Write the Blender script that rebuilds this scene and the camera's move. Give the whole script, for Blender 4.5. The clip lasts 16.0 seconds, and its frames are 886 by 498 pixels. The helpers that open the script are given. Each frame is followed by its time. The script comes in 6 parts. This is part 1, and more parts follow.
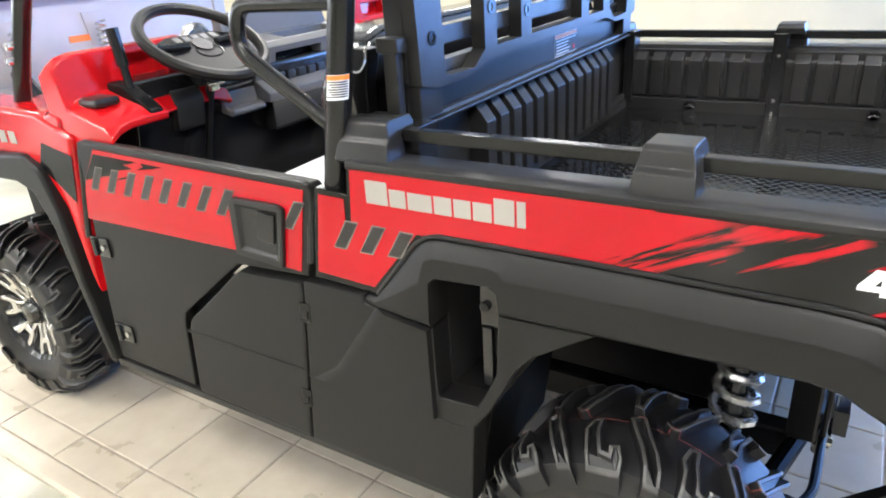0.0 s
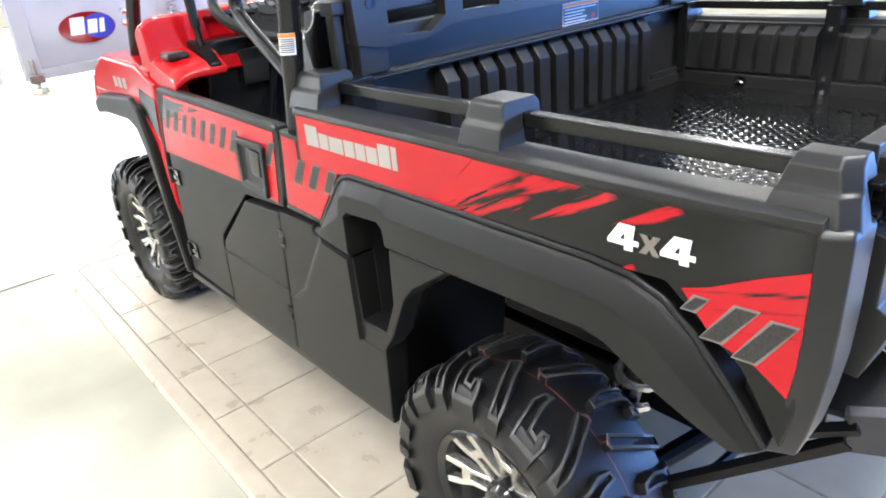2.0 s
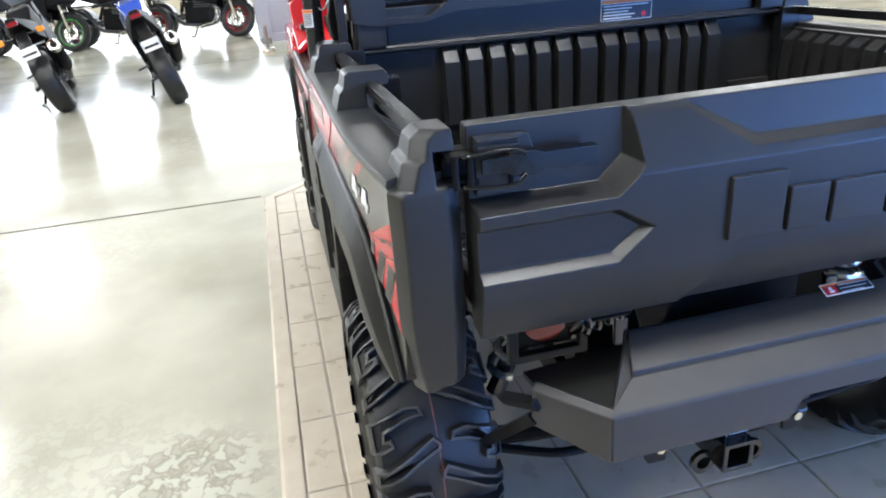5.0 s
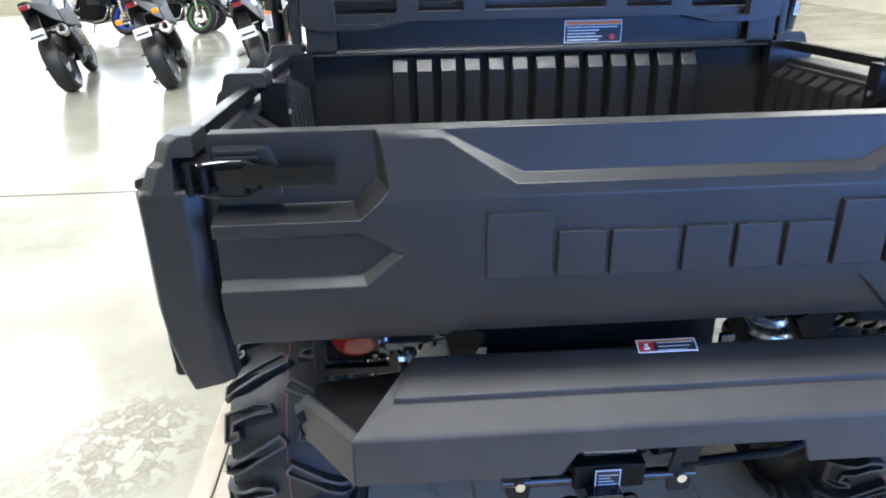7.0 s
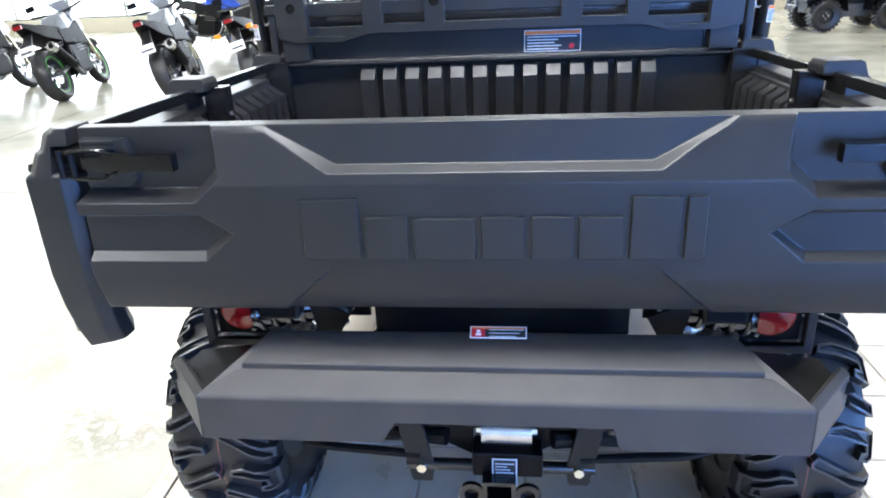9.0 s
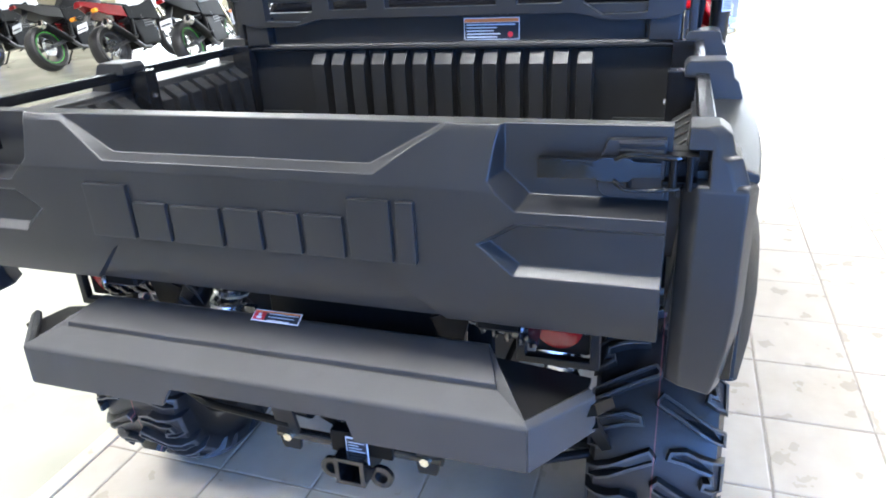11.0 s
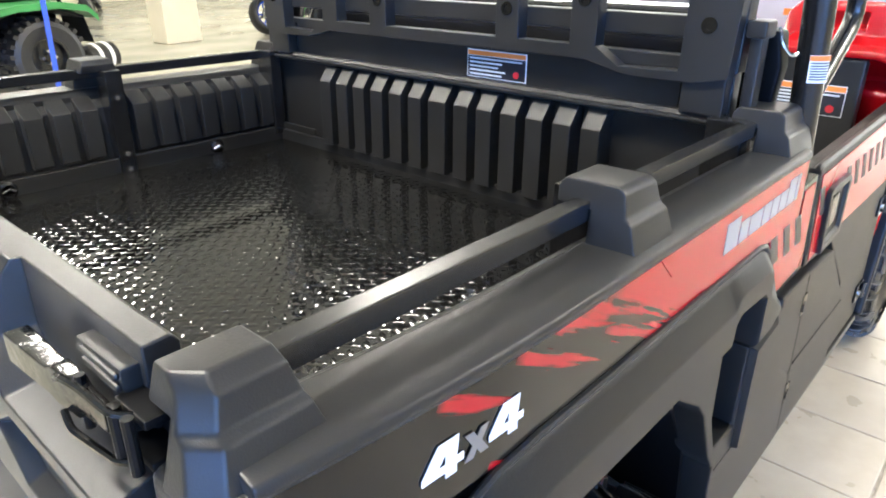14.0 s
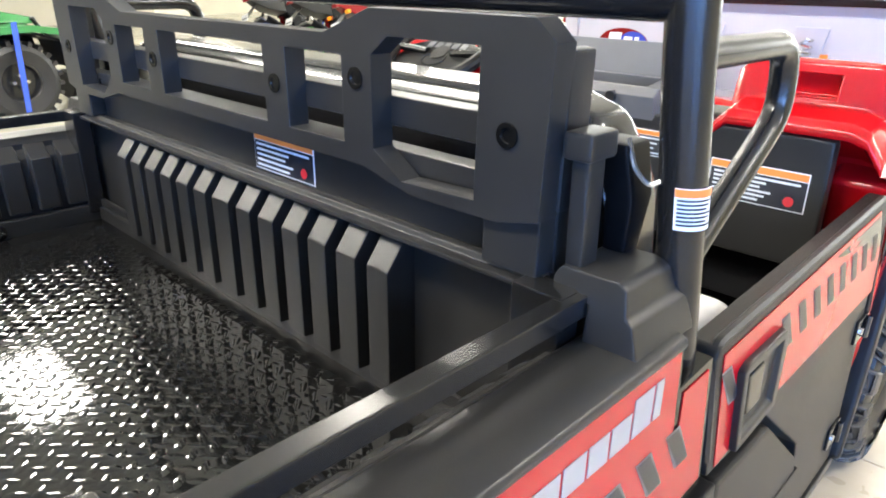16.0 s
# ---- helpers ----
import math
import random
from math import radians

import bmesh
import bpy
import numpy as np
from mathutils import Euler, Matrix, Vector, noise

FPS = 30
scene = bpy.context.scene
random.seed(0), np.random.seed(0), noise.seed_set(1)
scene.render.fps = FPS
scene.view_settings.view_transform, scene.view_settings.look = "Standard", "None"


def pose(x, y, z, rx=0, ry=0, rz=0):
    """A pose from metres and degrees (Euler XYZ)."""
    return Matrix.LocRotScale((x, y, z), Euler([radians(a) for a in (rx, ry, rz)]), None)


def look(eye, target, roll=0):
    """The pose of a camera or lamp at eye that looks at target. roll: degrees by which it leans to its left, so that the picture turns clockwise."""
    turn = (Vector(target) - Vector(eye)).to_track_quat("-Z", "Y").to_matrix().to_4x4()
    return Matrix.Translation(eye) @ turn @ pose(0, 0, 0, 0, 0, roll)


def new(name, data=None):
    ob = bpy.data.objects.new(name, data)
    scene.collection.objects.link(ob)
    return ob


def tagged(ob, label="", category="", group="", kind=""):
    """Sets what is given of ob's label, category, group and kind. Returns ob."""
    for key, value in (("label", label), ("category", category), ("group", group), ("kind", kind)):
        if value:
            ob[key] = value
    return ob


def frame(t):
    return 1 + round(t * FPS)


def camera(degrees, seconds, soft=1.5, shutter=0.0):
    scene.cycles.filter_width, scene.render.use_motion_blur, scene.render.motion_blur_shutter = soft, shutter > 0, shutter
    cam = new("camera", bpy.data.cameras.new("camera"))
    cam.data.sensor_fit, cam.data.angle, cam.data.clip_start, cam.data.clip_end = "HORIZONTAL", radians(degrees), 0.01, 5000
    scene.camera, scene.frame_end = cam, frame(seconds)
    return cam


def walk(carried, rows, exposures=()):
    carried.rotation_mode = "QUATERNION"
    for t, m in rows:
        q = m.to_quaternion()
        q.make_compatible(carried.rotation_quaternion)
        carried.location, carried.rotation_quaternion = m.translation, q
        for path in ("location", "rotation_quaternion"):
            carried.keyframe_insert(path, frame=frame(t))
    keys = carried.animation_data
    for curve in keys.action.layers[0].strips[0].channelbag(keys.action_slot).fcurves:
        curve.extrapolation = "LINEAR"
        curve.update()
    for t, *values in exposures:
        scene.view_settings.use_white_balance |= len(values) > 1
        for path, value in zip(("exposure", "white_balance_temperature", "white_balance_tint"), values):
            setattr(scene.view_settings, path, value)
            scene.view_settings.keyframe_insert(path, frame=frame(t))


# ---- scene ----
cam = camera(66.5, 16.0, 1.9)
PATH = [
    (0, (-0.374, -1.721, 1.464), (-1.342, -0.191, 0.615), -2.3),
    (0.5, (-0.279, -1.675, 1.44), (-1.314, -0.202, 0.568), -2.9),
    (1, (-0.154, -1.602, 1.435), (-1.3, -0.242, 0.519), -2.4),
    (1.5, (-0.021, -1.538, 1.433), (-1.274, -0.27, 0.525), -3.7),
    (2, (0.173, -1.494, 1.438), (-1.214, -0.352, 0.558), -4.2),
    (2.5, (0.33, -1.448, 1.433), (-1.147, -0.422, 0.557), -4.4),
    (3, (0.414, -1.384, 1.417), (-1.122, -0.449, 0.543), -5.2),
    (3.5, (0.498, -1.269, 1.41), (-1.095, -0.447, 0.524), -4.1),
    (4, (0.586, -1.154, 1.408), (-1.061, -0.451, 0.516), -4.2),
    (4.2, (0.63, -1.098, 1.407), (-1.045, -0.453, 0.526), -4.5),
    (6.3, (0.812, -0.57, 1.397), (-0.992, -0.416, 0.547), -1.0),
    (6.5, (0.811, -0.519, 1.402), (-0.994, -0.38, 0.55), -0.9),
    (7, (0.83, -0.395, 1.403), (-0.988, -0.296, 0.576), -1.1),
    (7.5, (0.891, -0.233, 1.407), (-0.933, -0.256, 0.587), -1.4),
    (8, (0.932, -0.119, 1.405), (-0.892, -0.243, 0.595), -1.8),
    (8.5, (0.959, -0.043, 1.409), (-0.864, -0.236, 0.608), -1.9),
    (9, (0.937, 0.038, 1.398), (-0.889, -0.177, 0.61), -2.7),
    (9.2, (0.915, 0.081, 1.397), (-0.904, -0.138, 0.595), -2.6),
    (11.3, (0.784, 0.721, 1.413), (-0.902, 0.047, 0.575), -2.5),
    (11.5, (0.741, 0.753, 1.399), (-0.93, 0.056, 0.551), -1.3),
    (12, (0.584, 0.832, 1.39), (-1.037, 0.064, 0.505), -0.4),
    (12.5, (0.427, 0.887, 1.39), (-1.148, 0.033, 0.501), 0.5),
    (13, (0.308, 0.949, 1.386), (-1.214, 0.013, 0.488), -1.3),
    (13.5, (0.2, 1.018, 1.408), (-1.234, -0.066, 0.531), -1.3),
    (14, (0.085, 1.067, 1.423), (-1.259, -0.155, 0.588), -1.0),
    (14.5, (-0.057, 1.069, 1.411), (-1.358, -0.207, 0.586), -0.9),
    (15, (-0.247, 1.042, 1.426), (-1.541, -0.242, 0.602), -0.2),
    (15.5, (-0.402, 1.021, 1.443), (-1.707, -0.268, 0.646), -1.0),
    (16, (-0.559, 1.033, 1.448), (-1.87, -0.255, 0.66), -0.7),
]
walk(cam, [(t, look(eye, target, roll)) for t, eye, target, roll in PATH], [(0, 0.02, 6350, 10), (1, 0.03, 6150, 10), (2, 0.06, 6120, 10), (2.5, -0.1, 6120, 10), (4, -0.35, 6050, 10), (6.5, -0.56, 6130, 10), (7, -0.23, 6000, 10), (7.5, -0.06, 5900, 10), (9, 0.05, 5900, 10), (11.5, 0.24, 6050, 10), (12.5, 0.27, 6450, 9), (13.5, 0.25, 6850, 8), (14.5, 0.22, 6800, 8), (16, 0.34, 6850, 8)])

# ---- world and light ----
world = bpy.data.worlds.new("showroom_sky")
scene.world = world
world.use_nodes = True
wn = world.node_tree.nodes
sky = wn.new("ShaderNodeTexSky")
sky.sky_type, sky.sun_disc = "NISHITA", False
sky.sun_elevation, sky.sun_rotation = radians(35), radians(60)
world.node_tree.links.new(sky.outputs[0], wn["Background"].inputs["Color"])
wn["Background"].inputs["Strength"].default_value = 0.10


def area(name, m, sx, sy, watts, colour):
    data = bpy.data.lights.new(name, "AREA")
    data.shape, data.size, data.size_y, data.energy, data.color = "RECTANGLE", sx, sy, watts, colour
    ob = new(name, data)
    ob.matrix_world = m
    return ob


CEIL = 4.0
LAMPS = [(x, y, 62) for x in (-12.4, -7.0) for y in (-11.5, -5.5, 0.4, 5.4)] + [(-1.9, -11.5, 64), (-1.9, -5.5, 130), (1.5, -5.3, 130), (1.5, -11.5, 64), (0.4, 0.1, 122), (0.8, -2.6, 80), (-3.8, -2.6, 90), (-3.8, 3.2, 120), (-3.8, 6.4, 60)]
for lx, ly, lw in LAMPS:
    area("ceiling_lamp_light", pose(lx, ly, CEIL - 0.07), 0.56, 1.26, lw * 1.3, (1.0, 0.97, 0.92))
# daylight through the shop windows behind the vehicle and along the far front
area("window_light_rear", look((8.6, 4.4, 1.7), (0, 4.4, 1.0)), 7.6, 2.6, 450, (0.19, 0.42, 1.0))
area("window_light_side", look((4.7, 8.6, 1.7), (4.7, 0, 1.0)), 7.4, 2.6, 940, (0.20, 0.43, 1.0))
area("window_light_front", look((-16.7, -5.5, 1.9), (0, -5.5, 0.6)), 21.0, 2.8, 560, (0.93, 0.97, 1.0))


# ---- materials ----
def material(name, colour, rough=0.5, metal=0.0, vary=0.12, scale=6.0, grain=0.0, grain_scale=400.0, coat=0.0, glow=0.0, colour2=None, rvary=0.0, piece=0.0):
    m = bpy.data.materials.new(name)
    m.use_nodes = True
    t = m.node_tree
    n, l = t.nodes, t.links
    b = n["Principled BSDF"]
    b.inputs["Roughness"].default_value = rough
    b.inputs["Metallic"].default_value = metal
    b.inputs["Coat Weight"].default_value = coat
    b.inputs["Coat Roughness"].default_value = 0.08
    co = n.new("ShaderNodeTexCoord")
    nz = n.new("ShaderNodeTexNoise")
    nz.inputs["Scale"].default_value, nz.inputs["Detail"].default_value = scale, 6.0
    l.new(co.outputs["Object"], nz.inputs["Vector"])
    ramp = n.new("ShaderNodeValToRGB")
    c1 = [c * (1 - vary) for c in colour]
    c2 = colour2 or [min(1.0, c * (1 + vary)) for c in colour]
    ramp.color_ramp.elements[0].position, ramp.color_ramp.elements[1].position = 0.35, 0.68
    ramp.color_ramp.elements[0].color, ramp.color_ramp.elements[1].color = (*c1, 1), (*c2, 1)
    l.new(nz.outputs["Fac"], ramp.inputs["Fac"])
    out = ramp.outputs["Color"]
    if piece:
        info = n.new("ShaderNodeObjectInfo")
        hsv = n.new("ShaderNodeHueSaturation")
        mp = n.new("ShaderNodeMapRange")
        mp.inputs["To Min"].default_value, mp.inputs["To Max"].default_value = 1 - piece, 1 + piece
        l.new(info.outputs["Random"], mp.inputs["Value"])
        l.new(mp.outputs["Result"], hsv.inputs["Value"])
        l.new(out, hsv.inputs["Color"])
        out = hsv.outputs["Color"]
        add = n.new("ShaderNodeVectorMath")
        add.operation = "MULTIPLY_ADD"
        add.inputs[1].default_value = (37.0, 19.0, 11.0)
        l.new(info.outputs["Random"], add.inputs[0])
        l.new(co.outputs["Object"], add.inputs[2])
        l.new(add.outputs[0], nz.inputs["Vector"])
    l.new(out, b.inputs["Base Color"])
    if rvary:
        mr = n.new("ShaderNodeMapRange")
        mr.inputs["To Min"].default_value, mr.inputs["To Max"].default_value = max(0.02, rough - rvary), rough + rvary
        l.new(nz.outputs["Fac"], mr.inputs["Value"])
        l.new(mr.outputs["Result"], b.inputs["Roughness"])
    if grain:
        g = n.new("ShaderNodeTexNoise")
        g.inputs["Scale"].default_value, g.inputs["Detail"].default_value = grain_scale, 3.0
        l.new(co.outputs["Object"], g.inputs["Vector"])
        bp = n.new("ShaderNodeBump")
        bp.inputs["Strength"].default_value, bp.inputs["Distance"].default_value = grain, 0.002
        l.new(g.outputs["Fac"], bp.inputs["Height"])
        l.new(bp.outputs["Normal"], b.inputs["Normal"])
    if glow:
        b.inputs["Emission Color"].default_value = (*colour, 1)
        b.inputs["Emission Strength"].default_value = glow
    return m


PLASTIC = material("moulded_black_plastic", (0.0155, 0.0153, 0.0152), 0.34, vary=0.15, grain=0.14, grain_scale=700, rvary=0.05)
PANEL = material("grained_dark_plastic", (0.0092, 0.009, 0.0088), 0.42, vary=0.12, grain=0.22, grain_scale=600, rvary=0.05)
GLOSS = material("gloss_black_steel", (0.010, 0.010, 0.011), 0.16, vary=0.2, grain=0.02, grain_scale=60, coat=0.5)
LATCH = material("black_latch_paint", (0.003, 0.003, 0.003), 0.11, vary=0.2, grain=0.5, grain_scale=55)
LATCH.node_tree.nodes["Principled BSDF"].inputs["Specular IOR Level"].default_value = 0.42
SATIN = material("satin_black_steel", (0.008, 0.008, 0.0085), 0.24, vary=0.2, grain=0.015, grain_scale=300)
FRAME = material("black_chassis_paint", (0.003, 0.003, 0.0034), 0.42, vary=0.3)
FRAME.node_tree.nodes["Principled BSDF"].inputs["Specular IOR Level"].default_value = 0.15
STEP = material("textured_grey_black_powder_coat", (0.027, 0.0258, 0.0245), 0.48, vary=0.16, scale=10, grain=0.35, grain_scale=900, rvary=0.06)
DECK = material("black_tread_plate", (0.005, 0.005, 0.005), 0.05, vary=0.3, scale=9, grain=0.015, grain_scale=35, rvary=0.015)
RELIEF = material("gloss_black_tread_lozenges", (0.007, 0.007, 0.007), 0.06, vary=0.3, scale=60, rvary=0.02)
RELIEF.node_tree.nodes["Principled BSDF"].inputs["Specular IOR Level"].default_value = 0.5
RED = material("red_body_paint", (0.50, 0.005, 0.009), 0.16, vary=0.05, coat=0.35)
DECAL = material("red_vinyl_decal", (0.43, 0.004, 0.011), 0.22, vary=0.05)
for _m in (RED, DECAL):
    _m.node_tree.nodes["Principled BSDF"].inputs["Specular IOR Level"].default_value = 0.38
DECALBLACK = material("black_vinyl_decal", (0.004, 0.004, 0.004), 0.15, vary=0.2)
DECK.node_tree.nodes["Principled BSDF"].inputs["Specular IOR Level"].default_value = 0.45
PANEL.node_tree.nodes["Principled BSDF"].inputs["Specular IOR Level"].default_value = 0.30
DECALBLACK.node_tree.nodes["Principled BSDF"].inputs["Specular IOR Level"].default_value = 0.25
PLASTIC.node_tree.nodes["Principled BSDF"].inputs["Specular IOR Level"].default_value = 0.36
STRIPE = material("grey_mesh_vinyl", (0.022, 0.020, 0.019), 0.4, vary=0.5, scale=300)
SILVER = material("silver_vinyl", (0.34, 0.315, 0.285), 0.40, vary=0.05)


def brush_print(m, colour, strokes):
    """Soft brush strokes printed on a vinyl: each runs from a ragged point (x0, z0) to its full half width w at (x1, z1)."""
    t = m.node_tree
    n, l = t.nodes, t.links
    b = n["Principled BSDF"]
    base = b.inputs["Base Color"].links[0].from_socket
    co = n.new("ShaderNodeTexCoord")
    sep = n.new("ShaderNodeSeparateXYZ")
    l.new(co.outputs["Object"], sep.inputs[0])

    def op(kind, a, c=None, clamp=False):
        q = n.new("ShaderNodeMath")
        q.operation, q.use_clamp = kind, clamp
        for i, v in enumerate((a, c)):
            if v is None:
                continue
            if isinstance(v, (int, float)):
                q.inputs[i].default_value = v
            else:
                l.new(v, q.inputs[i])
        return q.outputs[0]

    def along(ux, uz, off):
        return op("ADD", op("ADD", op("MULTIPLY", sep.outputs["X"], ux), op("MULTIPLY", sep.outputs["Z"], uz)), off)
    th = radians(27)
    vec = n.new("ShaderNodeCombineXYZ")
    l.new(op("MULTIPLY", along(math.cos(th), math.sin(th), 0.0), 9.0), vec.inputs[0])
    l.new(op("MULTIPLY", along(-math.sin(th), math.cos(th), 0.0), 130.0), vec.inputs[1])
    nz = n.new("ShaderNodeTexNoise")
    nz.inputs["Scale"].default_value, nz.inputs["Detail"].default_value = 1.0, 4.0
    l.new(vec.outputs[0], nz.inputs["Vector"])
    rough_edge = op("ADD", op("MULTIPLY", nz.outputs["Fac"], 3.6), -0.85)
    total = None
    for x0, z0, x1, z1, w, ink in strokes:
        ln = math.hypot(x1 - x0, z1 - z0)
        ux, uz = (x1 - x0) / ln, (z1 - z0) / ln
        u = along(ux / ln, uz / ln, -(x0 * ux + z0 * uz) / ln)
        v = op("ABSOLUTE", along(-uz, ux, x0 * uz - z0 * ux))
        env = op("POWER", op("MULTIPLY", u, 1.3, True), 0.6)
        wide = op("MULTIPLY", op("MULTIPLY", env, w), rough_edge)
        end = op("MULTIPLY", op("SUBTRACT", 1.06, u), 9.0, True)
        mask = op("MULTIPLY", op("MULTIPLY", op("SUBTRACT", wide, v), 240.0, True), end)
        if total is None:
            total = mask
        elif ink:
            total = op("MULTIPLY", total, op("SUBTRACT", 1.0, mask))
        else:
            total = op("MAXIMUM", total, mask)
    mix = n.new("ShaderNodeMix")
    mix.data_type = "RGBA"
    l.new(total, mix.inputs["Factor"])
    l.new(base, mix.inputs["A"])
    mix.inputs["B"].default_value = (*colour, 1)
    l.new(mix.outputs["Result"], b.inputs["Base Color"])


SIDEVINYL = material("black_vinyl_with_red_brush_print", (0.004, 0.004, 0.004), 0.15, vary=0.2)
brush_print(SIDEVINYL, (0.43, 0.004, 0.011), [
    (-0.90, 0.90, -0.470, 1.120, 0.050, False), (-0.640, 0.995, -0.400, 1.104, 0.0105, False), (-0.475, 1.058, -0.350, 1.106, 0.0085, False),
    (-0.700, 0.945, -0.452, 1.058, 0.008, False), (-0.446, 1.024, -0.295, 1.097, 0.0105, False), (-0.292, 1.056, -0.196, 1.098, 0.0095, False), (-0.290, 0.986, -0.256, 1.001, 0.006, False),
    (-0.560, 1.043, -0.455, 1.092, 0.006, True), (-0.610, 1.006, -0.450, 1.075, 0.007, True), (-0.660, 0.990, -0.520, 1.042, 0.005, True)])
SIDEVINYL.node_tree.nodes["Principled BSDF"].inputs["Specular IOR Level"].default_value = 0.36
REARVINYL = material("red_vinyl_with_black_brush_print", (0.43, 0.004, 0.011), 0.22, vary=0.05)
brush_print(REARVINYL, (0.004, 0.004, 0.004), [(-0.215, 0.982, -0.034, 1.026, 0.0040, False), (-0.190, 0.962, -0.034, 1.002, 0.0030, False), (-0.150, 0.945, -0.034, 0.968, 0.0026, False)])
REARVINYL.node_tree.nodes["Principled BSDF"].inputs["Specular IOR Level"].default_value = 0.36
GREYVINYL = material("warm_grey_vinyl", (0.17, 0.15, 0.135), 0.4, vary=0.06)
WHITE = material("white_vinyl", (0.85, 0.85, 0.86), 0.4, vary=0.02)
ALLOY = material("machined_aluminium", (0.78, 0.75, 0.70), 0.24, metal=0.85, vary=0.08, scale=40)
STEEL = material("bright_steel", (0.62, 0.61, 0.58), 0.25, metal=0.9, vary=0.1, scale=30)
ZINC = material("zinc_plated_bolt", (0.75, 0.70, 0.55), 0.25, metal=0.9, vary=0.1, scale=60)
RUBBER = material("tyre_rubber", (0.010, 0.010, 0.011), 0.40, vary=0.2, scale=25, grain=0.25, grain_scale=220, rvary=0.08)
VINYL = material("black_seat_vinyl", (0.015, 0.015, 0.016), 0.16, vary=0.2, grain=0.10, grain_scale=350, coat=0.6)
SHEET = material("clear_grey_plastic_wrap", (0.62, 0.62, 0.62), 0.3, vary=0.1, scale=12, grain=0.4, grain_scale=30)
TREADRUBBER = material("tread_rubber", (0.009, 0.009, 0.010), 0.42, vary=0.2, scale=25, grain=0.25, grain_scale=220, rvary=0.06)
# paler base colour stands in for the sheen along the raised lug borders
LUGEDGE = material("rubber_edge_painted_sheen", (0.050, 0.048, 0.045), 0.36, vary=0.25, scale=40, rvary=0.06)


def ring_line(m, colour, half):
    """A thin painted line round the middle of a tyre's tread."""
    n, l = m.node_tree.nodes, m.node_tree.links
    b = n["Principled BSDF"]
    base = b.inputs["Base Color"].links[0].from_socket
    co, sep, off, near, mix = n.new("ShaderNodeTexCoord"), n.new("ShaderNodeSeparateXYZ"), n.new("ShaderNodeMath"), n.new("ShaderNodeMath"), n.new("ShaderNodeMix")
    l.new(co.outputs["Object"], sep.inputs[0])
    off.operation, near.operation, mix.data_type = "ABSOLUTE", "LESS_THAN", "RGBA"
    l.new(sep.outputs["Y"], off.inputs[0])
    l.new(off.outputs[0], near.inputs[0])
    near.inputs[1].default_value = half
    l.new(near.outputs[0], mix.inputs["Factor"])
    l.new(base, mix.inputs["A"])
    mix.inputs["B"].default_value = (*colour, 1)
    l.new(mix.outputs["Result"], b.inputs["Base Color"])


for _m in (TREADRUBBER, LUGEDGE):
    ring_line(_m, (0.20, 0.06, 0.055), 0.0011)
LABEL = material("black_warning_label", (0.012, 0.014, 0.02), 0.35, vary=0.1)
DASH = material("grey_dash_plastic", (0.11, 0.11, 0.115), 0.38, vary=0.1, grain=0.15, grain_scale=500)
ORANGE = material("orange_label_band", (0.82, 0.22, 0.04), 0.4, vary=0.04)
LABELTEXT = material("pale_label_print", (0.62, 0.66, 0.7), 0.4, vary=0.05)
LABELRED = material("red_label_mark", (0.5, 0.02, 0.03), 0.4, vary=0.05)
LENS = material("red_tail_lens", (0.20, 0.005, 0.007), 0.14, vary=0.1, coat=0.15)
TILE = material("mottled_beige_tile", (0.43, 0.368, 0.278), 0.28, vary=0.0, scale=10, colour2=(0.55, 0.495, 0.40), grain=0.02, grain_scale=25, rvary=0.02, piece=0.05)
_r = TILE.node_tree.nodes["Color Ramp"].color_ramp
_r.elements[0].position, _r.elements[1].position = 0.15, 0.85
TILE.node_tree.nodes["Noise Texture"].inputs["Detail"].default_value = 3.0
GROUT = material("grey_brown_grout", (0.34, 0.29, 0.23), 0.8, vary=0.2, scale=30, grain=0.3, grain_scale=300)
CONCRETE = material("polished_concrete", (0.37, 0.355, 0.285), 0.17, vary=0.06, scale=1.3, colour2=(0.49, 0.475, 0.395), grain=0.02, grain_scale=9, rvary=0.08)


